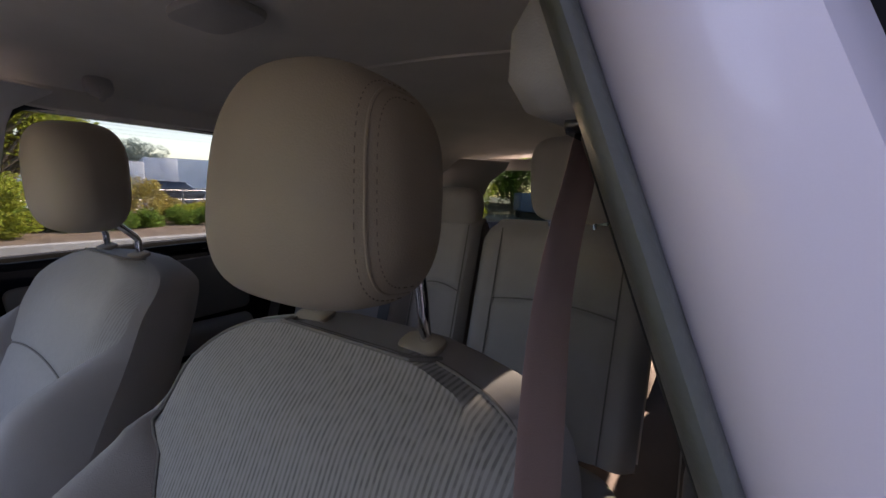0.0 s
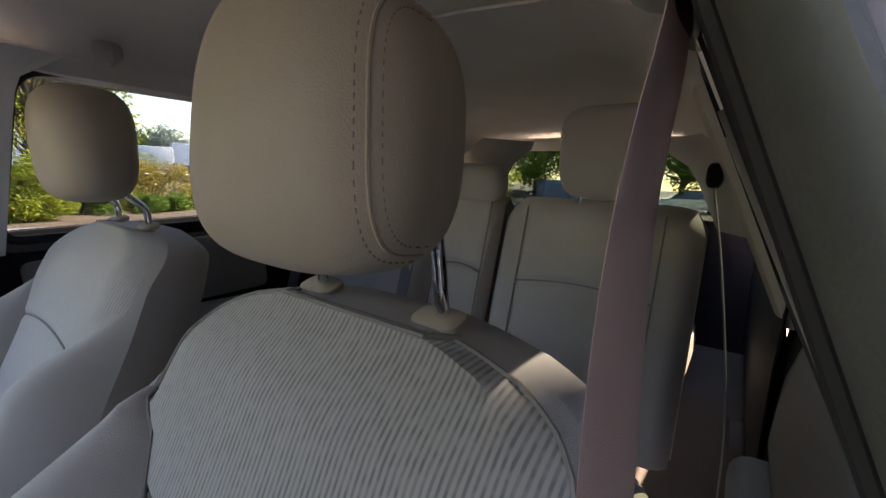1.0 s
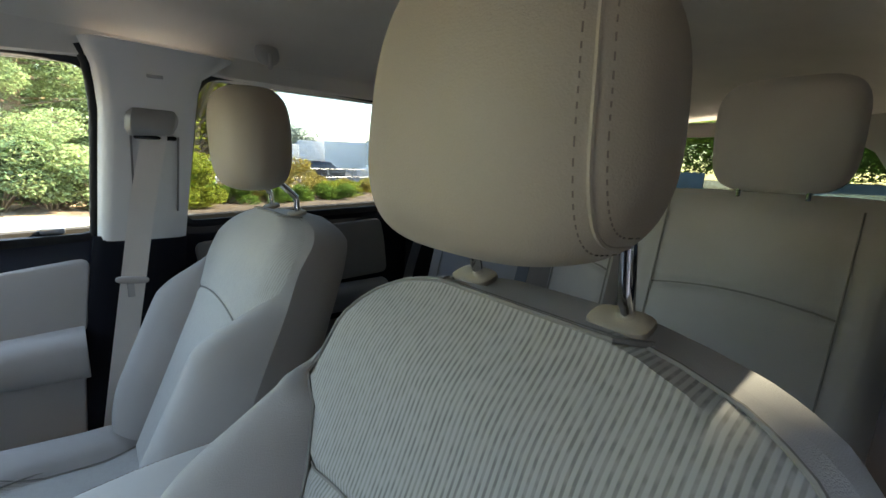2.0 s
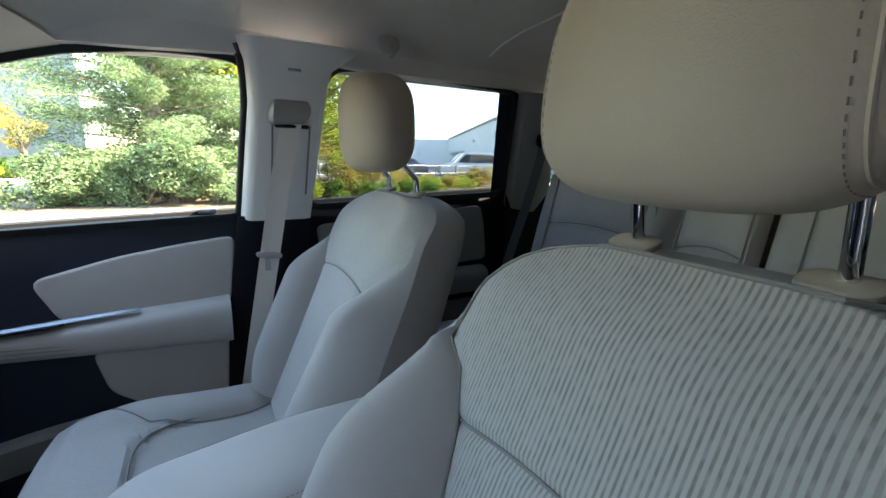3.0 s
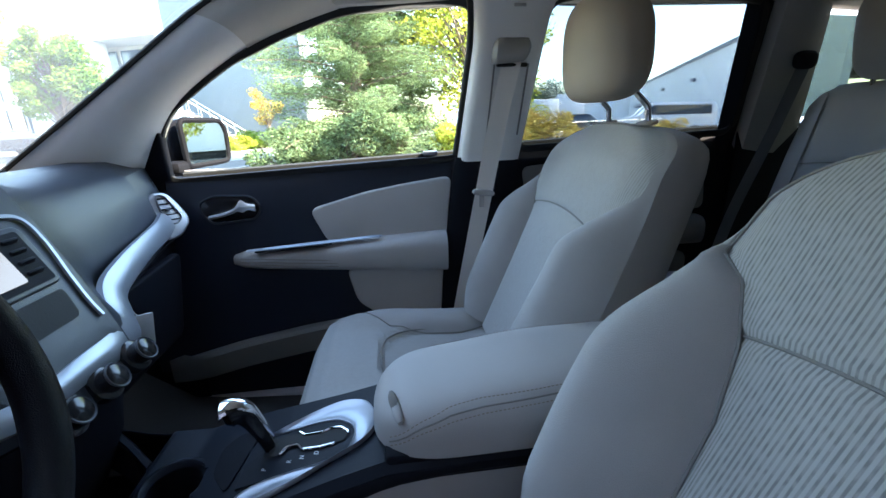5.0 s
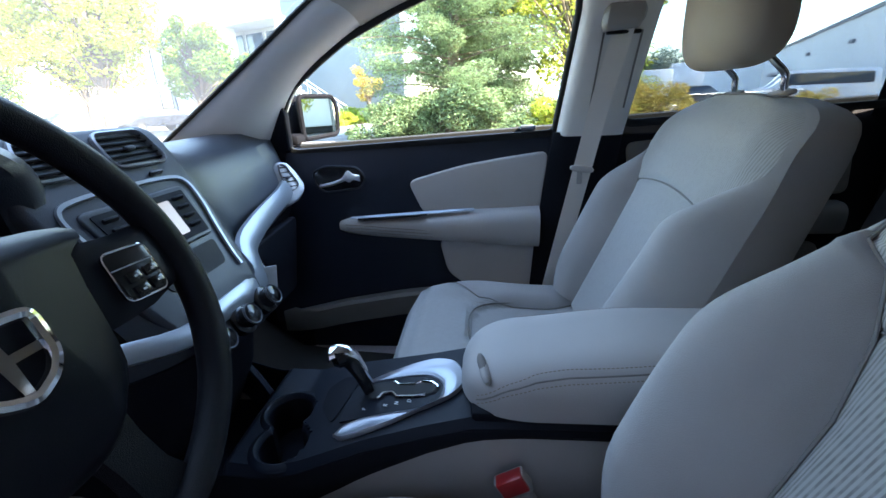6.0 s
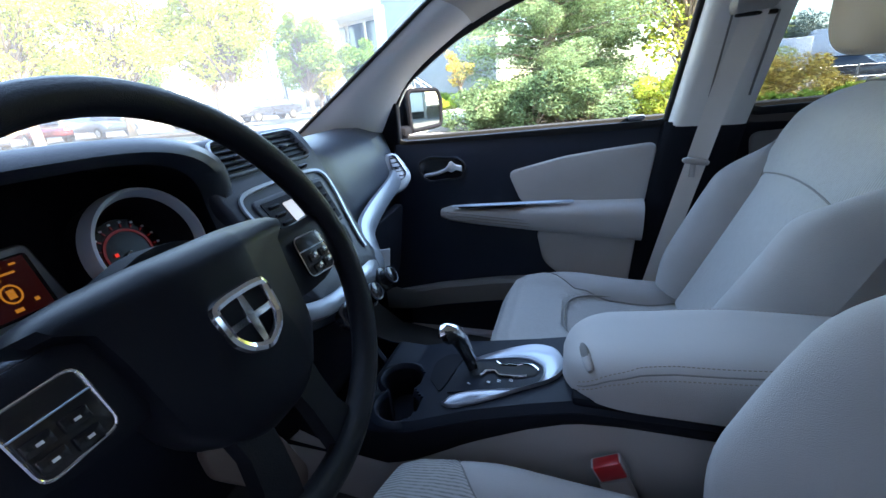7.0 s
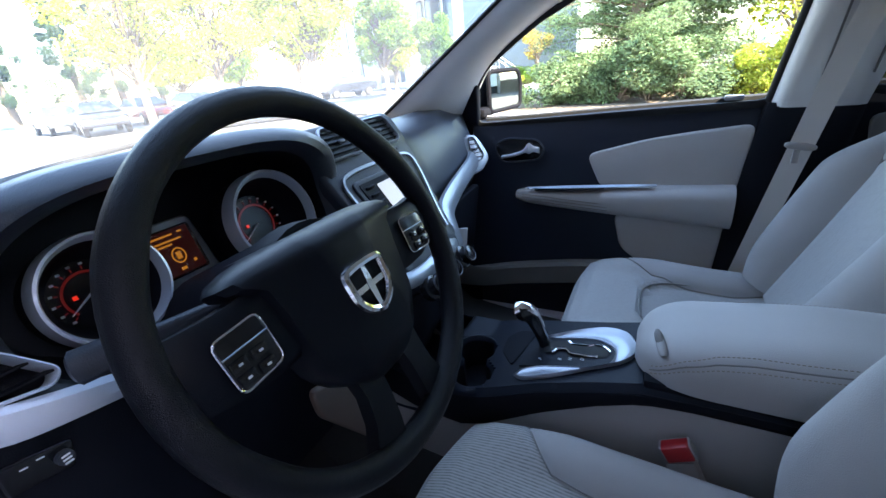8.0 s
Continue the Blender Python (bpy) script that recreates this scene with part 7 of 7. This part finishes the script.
def shrub(at, width, height, material, label, seed, per=260, size=0.10, clumps=14, deep=0.8, group="shrubs"):
    rng = np.random.default_rng(seed)
    e = thing("shrub", label, "shrub", group, at=at)
    o = np.array(at)
    centres, radii_ = [], []
    bm = bmesh.new()
    for i in range(clumps):
        c = o + [rng.uniform(-0.5, 0.5) * width * deep, rng.uniform(-0.5, 0.5) * width, height * rng.uniform(0.12, 0.82)]
        centres.append(c)
        radii_.append(np.array([0.9, 1, 0.7]) * width * rng.uniform(0.15, 0.27))
        tube(bm, smoothpath([V(*(o + (c - o) * [0.1, 0.1, 0])), V(*(o + (c - o) * [0.5, 0.5, 0.6])), V(*c)], 3), [0.022, 0.02, 0.018, 0.015, 0.012, 0.009, 0.006], 5)
    part("stem", bm, BARK, e)
    leaves("foliage", clump_points(rng, centres, radii_, per), size, material, e, aspect=0.4, seed=seed)
    return e


# the large evergreen beside the passenger window, with juniper in front
tree((13.6, 1.2, 0.1), 8.6, 4.3, L_CONIFER, "conifer", "broad blue-green conifer beside the lot", "tree", "conifer", 100, 330, 0.085, 3, "evergreens", 0.08)
tree((16.2, 0.2, 0.1), 8.2, 3.6, L_CONIFER, "conifer", "second blue-green conifer behind the first", "tree", "conifer", 90, 260, 0.10, 7, "evergreens", 0.10)
tree((14.3, -2.7, 0.1), 7.4, 2.1, L_LIGHT, "deciduous_tree", "bright yellow-green leafy tree beside the conifer", "tree", "round", 46, 170, 0.12, 4, "trees", 0.10)
tree((16.0, -3.2, 0.1), 7.5, 2.4, L_LIGHT, "deciduous_tree", "yellow-green leafy tree behind the conifers", "tree", "round", 40, 200, 0.17, 5, "trees", 0.15)
tree((18.5, 1.0, 0.1), 7.5, 2.8, L_GREEN, "deciduous_tree", "green leafy tree behind the conifers", "tree", "round", 34, 170, 0.19, 15, "trees", 0.15)
for k, (x, y, w, h, m_) in enumerate([(11.9, 3.0, 1.7, 1.5, L_CONIFER), (11.6, 1.4, 1.9, 1.7, L_CONIFER), (11.5, -0.2, 1.9, 1.6, L_CONIFER), (11.8, 0.6, 2.0, 1.5, L_CONIFER), (12.0, 2.2, 2.0, 1.4, L_CONIFER), (11.6, -1.6, 1.7, 1.4, L_LIGHT)]):
    shrub((x, y, 0.1), w, h, m_, "spreading blue-green juniper shrub in the bed" if m_ is L_CONIFER else "yellow-green leafy shrub in the bed", 20 + k, 420, 0.11, 18)
for k, (x, y, w, h, m_) in enumerate([(13.2, -3.7, 2.0, 2.1, L_OLIVE), (13.8, -5.0, 2.0, 1.6, L_OLIVE), (14.8, -4.6, 1.8, 2.0, L_LIGHT), (15.2, -6.4, 1.7, 1.1, L_OLIVE), (14.0, -7.4, 1.4, 0.6, L_LIGHT), (15.6, -8.6, 1.5, 0.6, L_OLIVE), (16.4, -10.2, 1.6, 0.55, L_LIGHT), (12.3, -3.0, 1.2, 0.6, L_GREEN), (12.6, -5.0, 1.4, 0.5, L_GREEN), (13.2, -6.6, 1.4, 0.5, L_GREEN), (17.0, -12.0, 1.8, 1.0, L_OLIVE)]):
    shrub((x, y, 0.1), w, h, m_, {L_LIGHT: "yellow-green leafy shrub in the bed", L_OLIVE: "dry olive-brown shrub before the fence", L_GREEN: "low green ground cover clump in the bed"}[m_], 40 + k, 260, 0.10, 14)
shrub((26.3, 7.7, 0.0), 1.9, 1.0, L_GREEN, "clipped green bush beside the building", 61, 400, 0.10, 16)
shrub((24.6, 8.6, 0.0), 1.6, 0.9, L_LIGHT, "clipped yellow-green bush beside the stairs", 62, 300, 0.10, 14)
tree((25.5, 6.9, 0.0), 3.4, 1.1, L_OLIVE, "small_tree", "slender young tree with yellowing leaves", "tree", "round", 14, 110, 0.14, 63, "", 0.3)

tree((7.9, -15.5, 0.0), 4.6, 1.15, L_LIGHT, "small_tree", "young yellow-green tree behind the parked car", "tree", "round", 30, 160, 0.12, 64, "", 0.06)

# far trees
for k, (x, y, h, s, m_, kd) in enumerate([
    (12.9, 12.6, 6.8, 1.9, L_LIGHT, "round"), (11.2, 21, 7.5, 2.8, L_LIGHT, "round"), (14.4, 20, 7.0, 2.6, L_LIGHT, "round"), (18.0, 18, 7.0, 2.3, L_LIGHT, "round"), (21, 14.5, 5.6, 1.6, L_GREEN, "round"), (24.0, 15.8, 4.6, 1.5, L_LIGHT, "round"), (26.5, 14.0, 4.6, 1.4, L_GREEN, "round"),
    (17.5, 40, 13, 2.8, L_DARK, "conifer"), (22, 43, 15, 3.0, L_DARK, "conifer"), (14.5, 44, 12, 2.8, L_DARK, "conifer"), (26, 44, 12, 2.8, L_DARK, "conifer"), (19, 30, 5, 2.6, L_LIGHT, "round"), (24, 30, 5.5, 2.6, L_GREEN, "round"),
    (13.0, -32, 8.0, 4.2, L_GREEN, "round"), (8.0, -34, 9.0, 4.6, L_GREEN, "round"), (3.0, -35, 8.5, 4.6, L_GREEN, "round"), (-1.5, -36, 9.0, 4.6, L_GREEN, "round"), (-7.0, -35, 8.5, 4.6, L_GREEN, "round"),
    (55.2, -21.9, 5.8, 2.6, L_BLUE, "round"), (50, -15.5, 5.5, 2.6, L_DARK, "round"), (47, -13, 4.5, 2.2, L_OLIVE, "round")]):
    label = {L_LIGHT: "yellow-green leafy tree in the lot", L_GREEN: "green leafy tree at the edge of the lot", L_DARK: "dark evergreen in the distance", L_BLUE: "round blue-grey tree in the distance", L_OLIVE: "olive leafy tree in the distance"}[m_]
    tree((x, y, 0), h, s, m_, "conifer" if kd == "conifer" else "deciduous_tree", label, "tree", kd, 36 if kd == "conifer" else 60 if y < -30 else 46, 240, 0.24 if y < -30 else 0.17, 80 + k, "trees", 0.12 if kd == "conifer" or y < -30 else 0.28)

# office building with white columns
office = thing("office_building", "pale office building with white columns and dark glass", "building", at=(32, 14, 0))


def wall(bm, p, q, z0, z1, t=0.3):
    p, q = Vector(p), Vector(q)
    d = (q - p).normalized()
    n = Vector((-d.y, d.x)) * t
    slab(bm, [tuple(p), tuple(q), tuple(q + n), tuple(p + n)], lambda a, b, h: V(a, b, z0 + h), z1 - z0)


P0, P1, P2 = V(38.6, 33.0, 0), V(30.5, 13.8, 0), V(26.8, 5.0, 0)
BACK = V(2.3, -0.97, 0)
bm = bmesh.new()
wall(bm, (P0 + BACK).xy, (P1 + BACK).xy, 0, 10)
part("wall", bm, WALLG, office, "grey recessed wall")
bm = bmesh.new()
wall(bm, P0.xy, P1.xy, 7.1, 10.5, 2.4)
part("parapet", bm, WALLW, office, "white overhanging upper storey", smooth=False)
for i in range(4):
    c = P0.lerp(P1, 0.03 + 0.32 * i)
    bm = bmesh.new()
    box(bm, c + V(0.5, -0.2, 3.55), (1.1, 1.1, 7.1), 0.03, tilt(0, 0, -23))
    part("column", bm, WALLW, office, "white square column")
for i in range(9):
    c0, c1 = P0.lerp(P1, i / 9 + 0.01), P0.lerp(P1, i / 9 + 0.10)
    for z0, z1 in ((0.5, 3.2), (3.7, 6.8)):
        bm = bmesh.new()
        wall(bm, (c0 + BACK * 0.93).xy, (c1 + BACK * 0.93).xy, z0, z1, 0.05)
        win = part("window", bm, DARKGLASS, office, "dark office window", smooth=False)
        bm = bmesh.new()
        tube(bm, [c0 + BACK * 0.91 + V(0, 0, z0), c0 + BACK * 0.91 + V(0, 0, z1)], 0.06, 6)
        part("mullion", bm, WALLG, win)
# The end wall's shade is put into its dark blue-grey colour.
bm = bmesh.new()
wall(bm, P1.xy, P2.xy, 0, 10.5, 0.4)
part("wall", bm, surface("shaded_blue_grey_wall", (0.165, 0.19, 0.205), 0.8, grain=20, bump=0.1, mottle=0.3, vary=0.06), office, "plain end wall with its blue-grey shade put into the colour", smooth=False)
bm = bmesh.new()
slab(bm, [(P0.x, P0.y), (P1.x, P1.y), (P2.x, P2.y), (50, 8), (50, 28)], lambda a, b, h: V(a, b, 10.4 + h), 0.3)
part("roof", bm, ROOFG, office, smooth=False)
# outside stairs along the end wall
st_ = thing("outside_stairs", "white outside stairs with a rail against the pale wall", "stairs", at=(31, 11, 0))
for i in range(14):
    bm = bmesh.new()
    t = i / 13
    c = V(27.0, 8.9, 0).lerp(V(28.6, 12.8, 0), t)
    box(bm, c + V(0, 0, 0.17 * (i + 1) - 0.05), (1.3, 0.36, 0.06), 0.01, tilt(0, 0, -20))
    part("step", bm, CONCRETE, st_)
for s in (-0.62, 0.62):
    bm = bmesh.new()
    a, b = V(27.0 + s, 8.9, 0.05), V(28.6 + s, 12.8, 2.4)
    tube(bm, [a + V(0, 0, 0.95), b + V(0, 0, 0.95)], 0.035, 8)
    tube(bm, [a, b], 0.09, 6)
    for k in range(6):
        q = a.lerp(b, k / 5)
        tube(bm, [q, q + V(0, 0, 0.95)], 0.025, 6)
    part("handrail", bm, WALLW, st_, "white handrail")

# long pale warehouse behind the fence
ware = thing("warehouse", "long pale metal warehouse with a grey roof edge", "building", at=(60, -42, 0))
bm = bmesh.new()
wall(bm, (20, -23.5), (105, -62), 0, 7.2, -0.4)
part("wall", bm, WALLG, ware, "pale ribbed metal wall", smooth=False)
bm = bmesh.new()
wall(bm, (19.8, -23.3), (105.2, -61.8), 7.2, 7.55, -1.0)
part("roof_edge", bm, ROOFG, ware, "grey roof edge", smooth=False)
bm = bmesh.new()
slab(bm, [(20, -23.5), (105, -62), (75, -110), (0, -70)], lambda a, b, h: V(a, b, 7.3 + h), 0.2)
part("roof", bm, ROOFG, ware, smooth=False)
bm = bmesh.new()
wall(bm, (105, -62), (135, -20), 0, 7.2, -0.4)
part("wall", bm, WALLW, ware, "white end wall", smooth=False)
bm = bmesh.new()
for k in range(3):
    c = V(20, -23.5, 0).lerp(V(105, -62, 0), 0.12 + 0.2 * k)
    box(bm, c + V(0, 0.3, 5.0), (0.5, 0.3, 0.4), 0.05)
part("wall_lamp", bm, ROOFG, ware)
bm = bmesh.new()
slab(bm, [(29, -20.9), (38, -25.2), (38.9, -23.4), (29.9, -19.1)], lambda a, b, h: V(a, b, 1.75 + h + 0.25 * ((b + 0.48 * a) > -6.2)), 0.2)
for k in range(4):
    c = V(29.6, -19.7, 0).lerp(V(38.4, -23.9, 0), k / 3)
    box(bm, c + V(0, 0, 0.9), (0.15, 0.15, 1.8), 0.01)
solo("lean_to_roof", bm, ROOFB, "low blue-grey lean-to roof on posts", "shed roof", smooth=False)

# white trailers and container
for x, y, sx, sy, sz, turn_, mt, nm, lab in ((44, -19.0, 9, 2.5, 2.9, -20, WALLW, "box_trailer", "white box trailer parked behind the fence"), (36, -13.2, 5.5, 2.4, 2.2, -18, WALLW, "box_trailer", "white box trailer parked behind the fence"),
                                            (9.6, -27.5, 4.0, 2.2, 1.2, -60, surface("blue_container_paint", (0.05, 0.09, 0.16), 0.5, grain=20, bump=0.1), "waste_container", "dark blue waste container"), (16.0, -29.0, 3.0, 2.6, 2.0, -60, WALLW, "shed", "small white shed beside the trees")):
    e = thing(nm, lab, nm.replace("_", " "), at=(x, y, 0))
    bm = bmesh.new()
    mm = Matrix.Translation(V(x, y, 0)) @ tilt(0, 0, turn_).to_4x4()
    box(bm, V(x, y, 0.5 + sz / 2), (sx, sy, sz), 0.05, tilt(0, 0, turn_))
    part("body", bm, mt, e)
    for i in range(int(sx)):
        for s in (-1, 1):
            bm = bmesh.new()
            box(bm, mm @ V(-sx / 2 + 0.5 + i, s * (sy / 2 + 0.015), 0.5 + sz / 2), (0.06, 0.03, sz * 0.94), 0.0, tilt(0, 0, turn_))
            part("rib", bm, mt, e)
    for a in (-0.35, 0.35):
        bm = bmesh.new()
        box(bm, mm @ V(a * sx, 0, 0.27), (0.5, sy * 0.9, 0.54), 0.1, tilt(0, 0, turn_))
        part("wheel", bm, RUBBER, e)
e = thing("pavilion", "open shelter with a striped white metal roof", "shelter", at=(16, -26, 0))
bm = bmesh.new()
for i in range(14):
    q = V(15.0 + i * 0.42, -25.0 - i * 0.25, 2.9)
    box(bm, q, (0.30, 3.0, 0.06), 0.01, tilt(-14, 0, -30))
part("roof", bm, WALLW, e, "white ribbed metal roof")
for i in range(3):
    bm = bmesh.new()
    box(bm, (15.5 + i * 2.6, -25.6 - i * 1.5, 1.35), (0.15, 0.15, 2.7), 0.01)
    part("post", bm, STEEL, e)

# wire fence along the bed
fence = thing("fence", "wire fence on weathered posts behind the shrubs", "fence", at=(18, -8, 0))
fa, fb = V(17.5, -2.5, 0), V(23.5, -17.5, 0)
for i in range(9):
    q = fa.lerp(fb, i / 8)
    bm = bmesh.new()
    tube(bm, [q, q + V(0, 0, 1.12)], 0.05 if i % 3 else 0.08, 8)
    part("post", bm, WOODP if i % 3 == 0 else STEEL, fence)
for z in (1.05, 0.62, 0.2):
    bm = bmesh.new()
    tube(bm, [fa + V(0, 0, z), fb + V(0, 0, z)], 0.02, 6)
    part("rail", bm, STEEL, fence)
bm = bmesh.new()
L = (fb - fa).length
for k in range(int(L / 0.18)):
    for s in (-1, 1):
        a, b = fa.lerp(fb, k * 0.18 / L), fa.lerp(fb, min(max((k * 0.18 + s * 1.3) / L, 0), 1))
        tube(bm, [a + V(0, 0, 0.18), b + V(0, 0, 1.05)], 0.004, 3)
tagged(part("wire_mesh", bm, STEEL, fence), kind="stuff")
bm = bmesh.new()
box(bm, (14.4, -2.25, 0.55), (0.5, 0.45, 0.85), 0.03)
box(bm, (14.4, -2.25, 1.0), (0.56, 0.5, 0.06), 0.02)
solo("utility_box", bm, STEEL, "grey steel utility box in the bed", "utility box")
for k in range(3):
    bm = bmesh.new()
    tube(bm, smoothpath([V(60, 40, 9.2 + 0.5 * k), V(68, -20, 7.6 + 0.5 * k), V(60, -80, 9.2 + 0.5 * k)], 8), 0.02, 4)
    solo("power_line", bm, RUBBER, "thin overhead power line", "cable", group="power lines")


def parked_car(at, turn_, paint, label, van=False):
    e = thing("parked_car", label, "car", "parked cars", at=at)
    m_ = Matrix.Translation(V(*at)) @ tilt(0, 0, turn_).to_4x4()
    if van:
        body_ = [(-2.4, 0.45), (-2.4, 1.1), (-2.3, 1.9), (1.0, 1.95), (1.6, 1.25), (2.4, 1.05), (2.45, 0.45)]
        cab = [(-2.2, 1.25), (-2.15, 1.75), (0.95, 1.8), (1.45, 1.25)]
    else:
        body_ = [(-2.2, 0.40), (-2.25, 0.85), (-2.0, 0.98), (-1.2, 1.02), (1.0, 0.98), (2.0, 0.82), (2.2, 0.65), (2.2, 0.40)]
        cab = [(-1.75, 0.98), (-1.15, 1.42), (0.35, 1.44), (1.15, 0.97)]
    bm = bmesh.new()
    rows = []
    for y, k in ((-0.86, 0.96), (-0.82, 1.0), (0, 1.01), (0.82, 1.0), (0.86, 0.96)):
        rows.append([m_ @ V(x * k, y, 0.4 + (z - 0.4) * k) for x, z in rounded(body_, 0.18, 4)])
    grid(bm, rows, closed=True, cap=True)
    part("body", bm, paint, e)
    bm = bmesh.new()
    rows = []
    w0 = 0.80 if not van else 0.865
    for y in (-1, -0.94, 0, 0.94, 1):
        rows.append([m_ @ V(x * (1.0 if abs(y) < 1 else 0.97), y * (w0 - 0.22 * soft(1.0, 1.45, z) * (not van)), z + 0.01) for x, z in rounded(cab, 0.10, 4)])
    grid(bm, rows, closed=True, cap=True)
    part("glasshouse", bm, DARKGLASS, e, "dark car windows")
    if not van:
        bm = bmesh.new()
        grid(bm, [[m_ @ V(x, y, z + 0.015 - 0.03 * y * y) for y in np.linspace(-0.62, 0.62, 5)] for x, z in ((-1.2, 1.43), (-0.9, 1.45), (0.0, 1.455), (0.4, 1.43))])
        thicken(bm, 0.02)
        part("roof", bm, paint, e)
    for x in (-1.4, 1.4):
        for y in (-0.78, 0.78):
            bm = bmesh.new()
            rows = [[m_ @ V(x + r * math.cos(a), y + dy, 0.33 + r * math.sin(a)) for a in (2 * math.pi * j / 20 for j in range(20))] for r, dy in ((0.20, -0.11), (0.31, -0.10), (0.33, -0.07), (0.33, 0.07), (0.31, 0.10), (0.20, 0.11))]
            grid(bm, rows, closed=True, cap=True)
            wh = part("wheel", bm, RUBBER, e, "black tyre")
            bm = bmesh.new()
            disc(bm, m_ @ Matrix.Translation(V(x, y, 0.33)), 0.19, 0.115 if y < 0 else -0.115)
            part("rim", bm, SATIN, wh, smooth=False)
    for s in (-1, 1):
        bm = bmesh.new()
        blob(bm, m_ @ V(2.12 if not van else 2.38, s * 0.62, 0.68), (0.16, 0.30, 0.14), 3, 12, 8, tilt(0, 0, turn_))
        part("headlight", bm, CHROME, e)
    return e


DARKP = surface("dark_blue_car_paint", (0.03, 0.035, 0.05), 0.25, 0.3, grain=50, bump=0.0, coat=0.8)
REDP = surface("dark_red_car_paint", (0.16, 0.02, 0.02), 0.25, 0.2, grain=50, bump=0.0, coat=0.8)
GREYP = surface("grey_car_paint", (0.24, 0.25, 0.26), 0.25, 0.4, grain=50, bump=0.0, coat=0.8)
WHITEP = surface("white_car_paint", (0.70, 0.70, 0.70), 0.3, 0.0, grain=50, bump=0.0, coat=0.8)
parked_car((26.5, 21.8, 0), 158, DARKP, "dark hatchback parked before the building")
parked_car((10.3, 23.5, 0), -110, DARKP, "dark car parked nose on in the lot")
parked_car((14.5, 27, 0), -100, REDP, "dark red car parked in the lot")
parked_car((11.0, 29, 0), -100, GREYP, "grey car parked in the lot")
parked_car((17.2, 26.2, 0), -95, GREYP, "grey car parked in the lot")
parked_car((23.0, 24.5, 0), 160, GREYP, "grey car parked before the building")
parked_car((23.5, -16.4, 0), 62, WHITEP, "white van parked by the warehouse", True)
parked_car((27.0, -18.2, 0), 62, WHITEP, "white van parked by the warehouse", True)
parked_car((29.0, -13.0, 0), 60, DARKP, "blue pickup parked behind the fence")
parked_car((1.6, -27.5, 0), 20, GREYP, "grey car parked behind")

# an unseen dark wall, added to block sun and sky on the driver's side
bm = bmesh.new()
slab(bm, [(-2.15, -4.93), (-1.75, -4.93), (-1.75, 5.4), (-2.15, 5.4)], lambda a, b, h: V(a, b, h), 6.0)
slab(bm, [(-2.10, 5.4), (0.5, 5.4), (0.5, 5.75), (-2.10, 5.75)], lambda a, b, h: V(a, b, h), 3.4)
solo("light_block_wall", bm, surface("light_block_render", (0.048, 0.042, 0.046), 0.9, grain=30, bump=0.4, mottle=0.8, vary=0.15), "unseen dark wall added to block light on the driver's side", "wall", "structure", smooth=False)
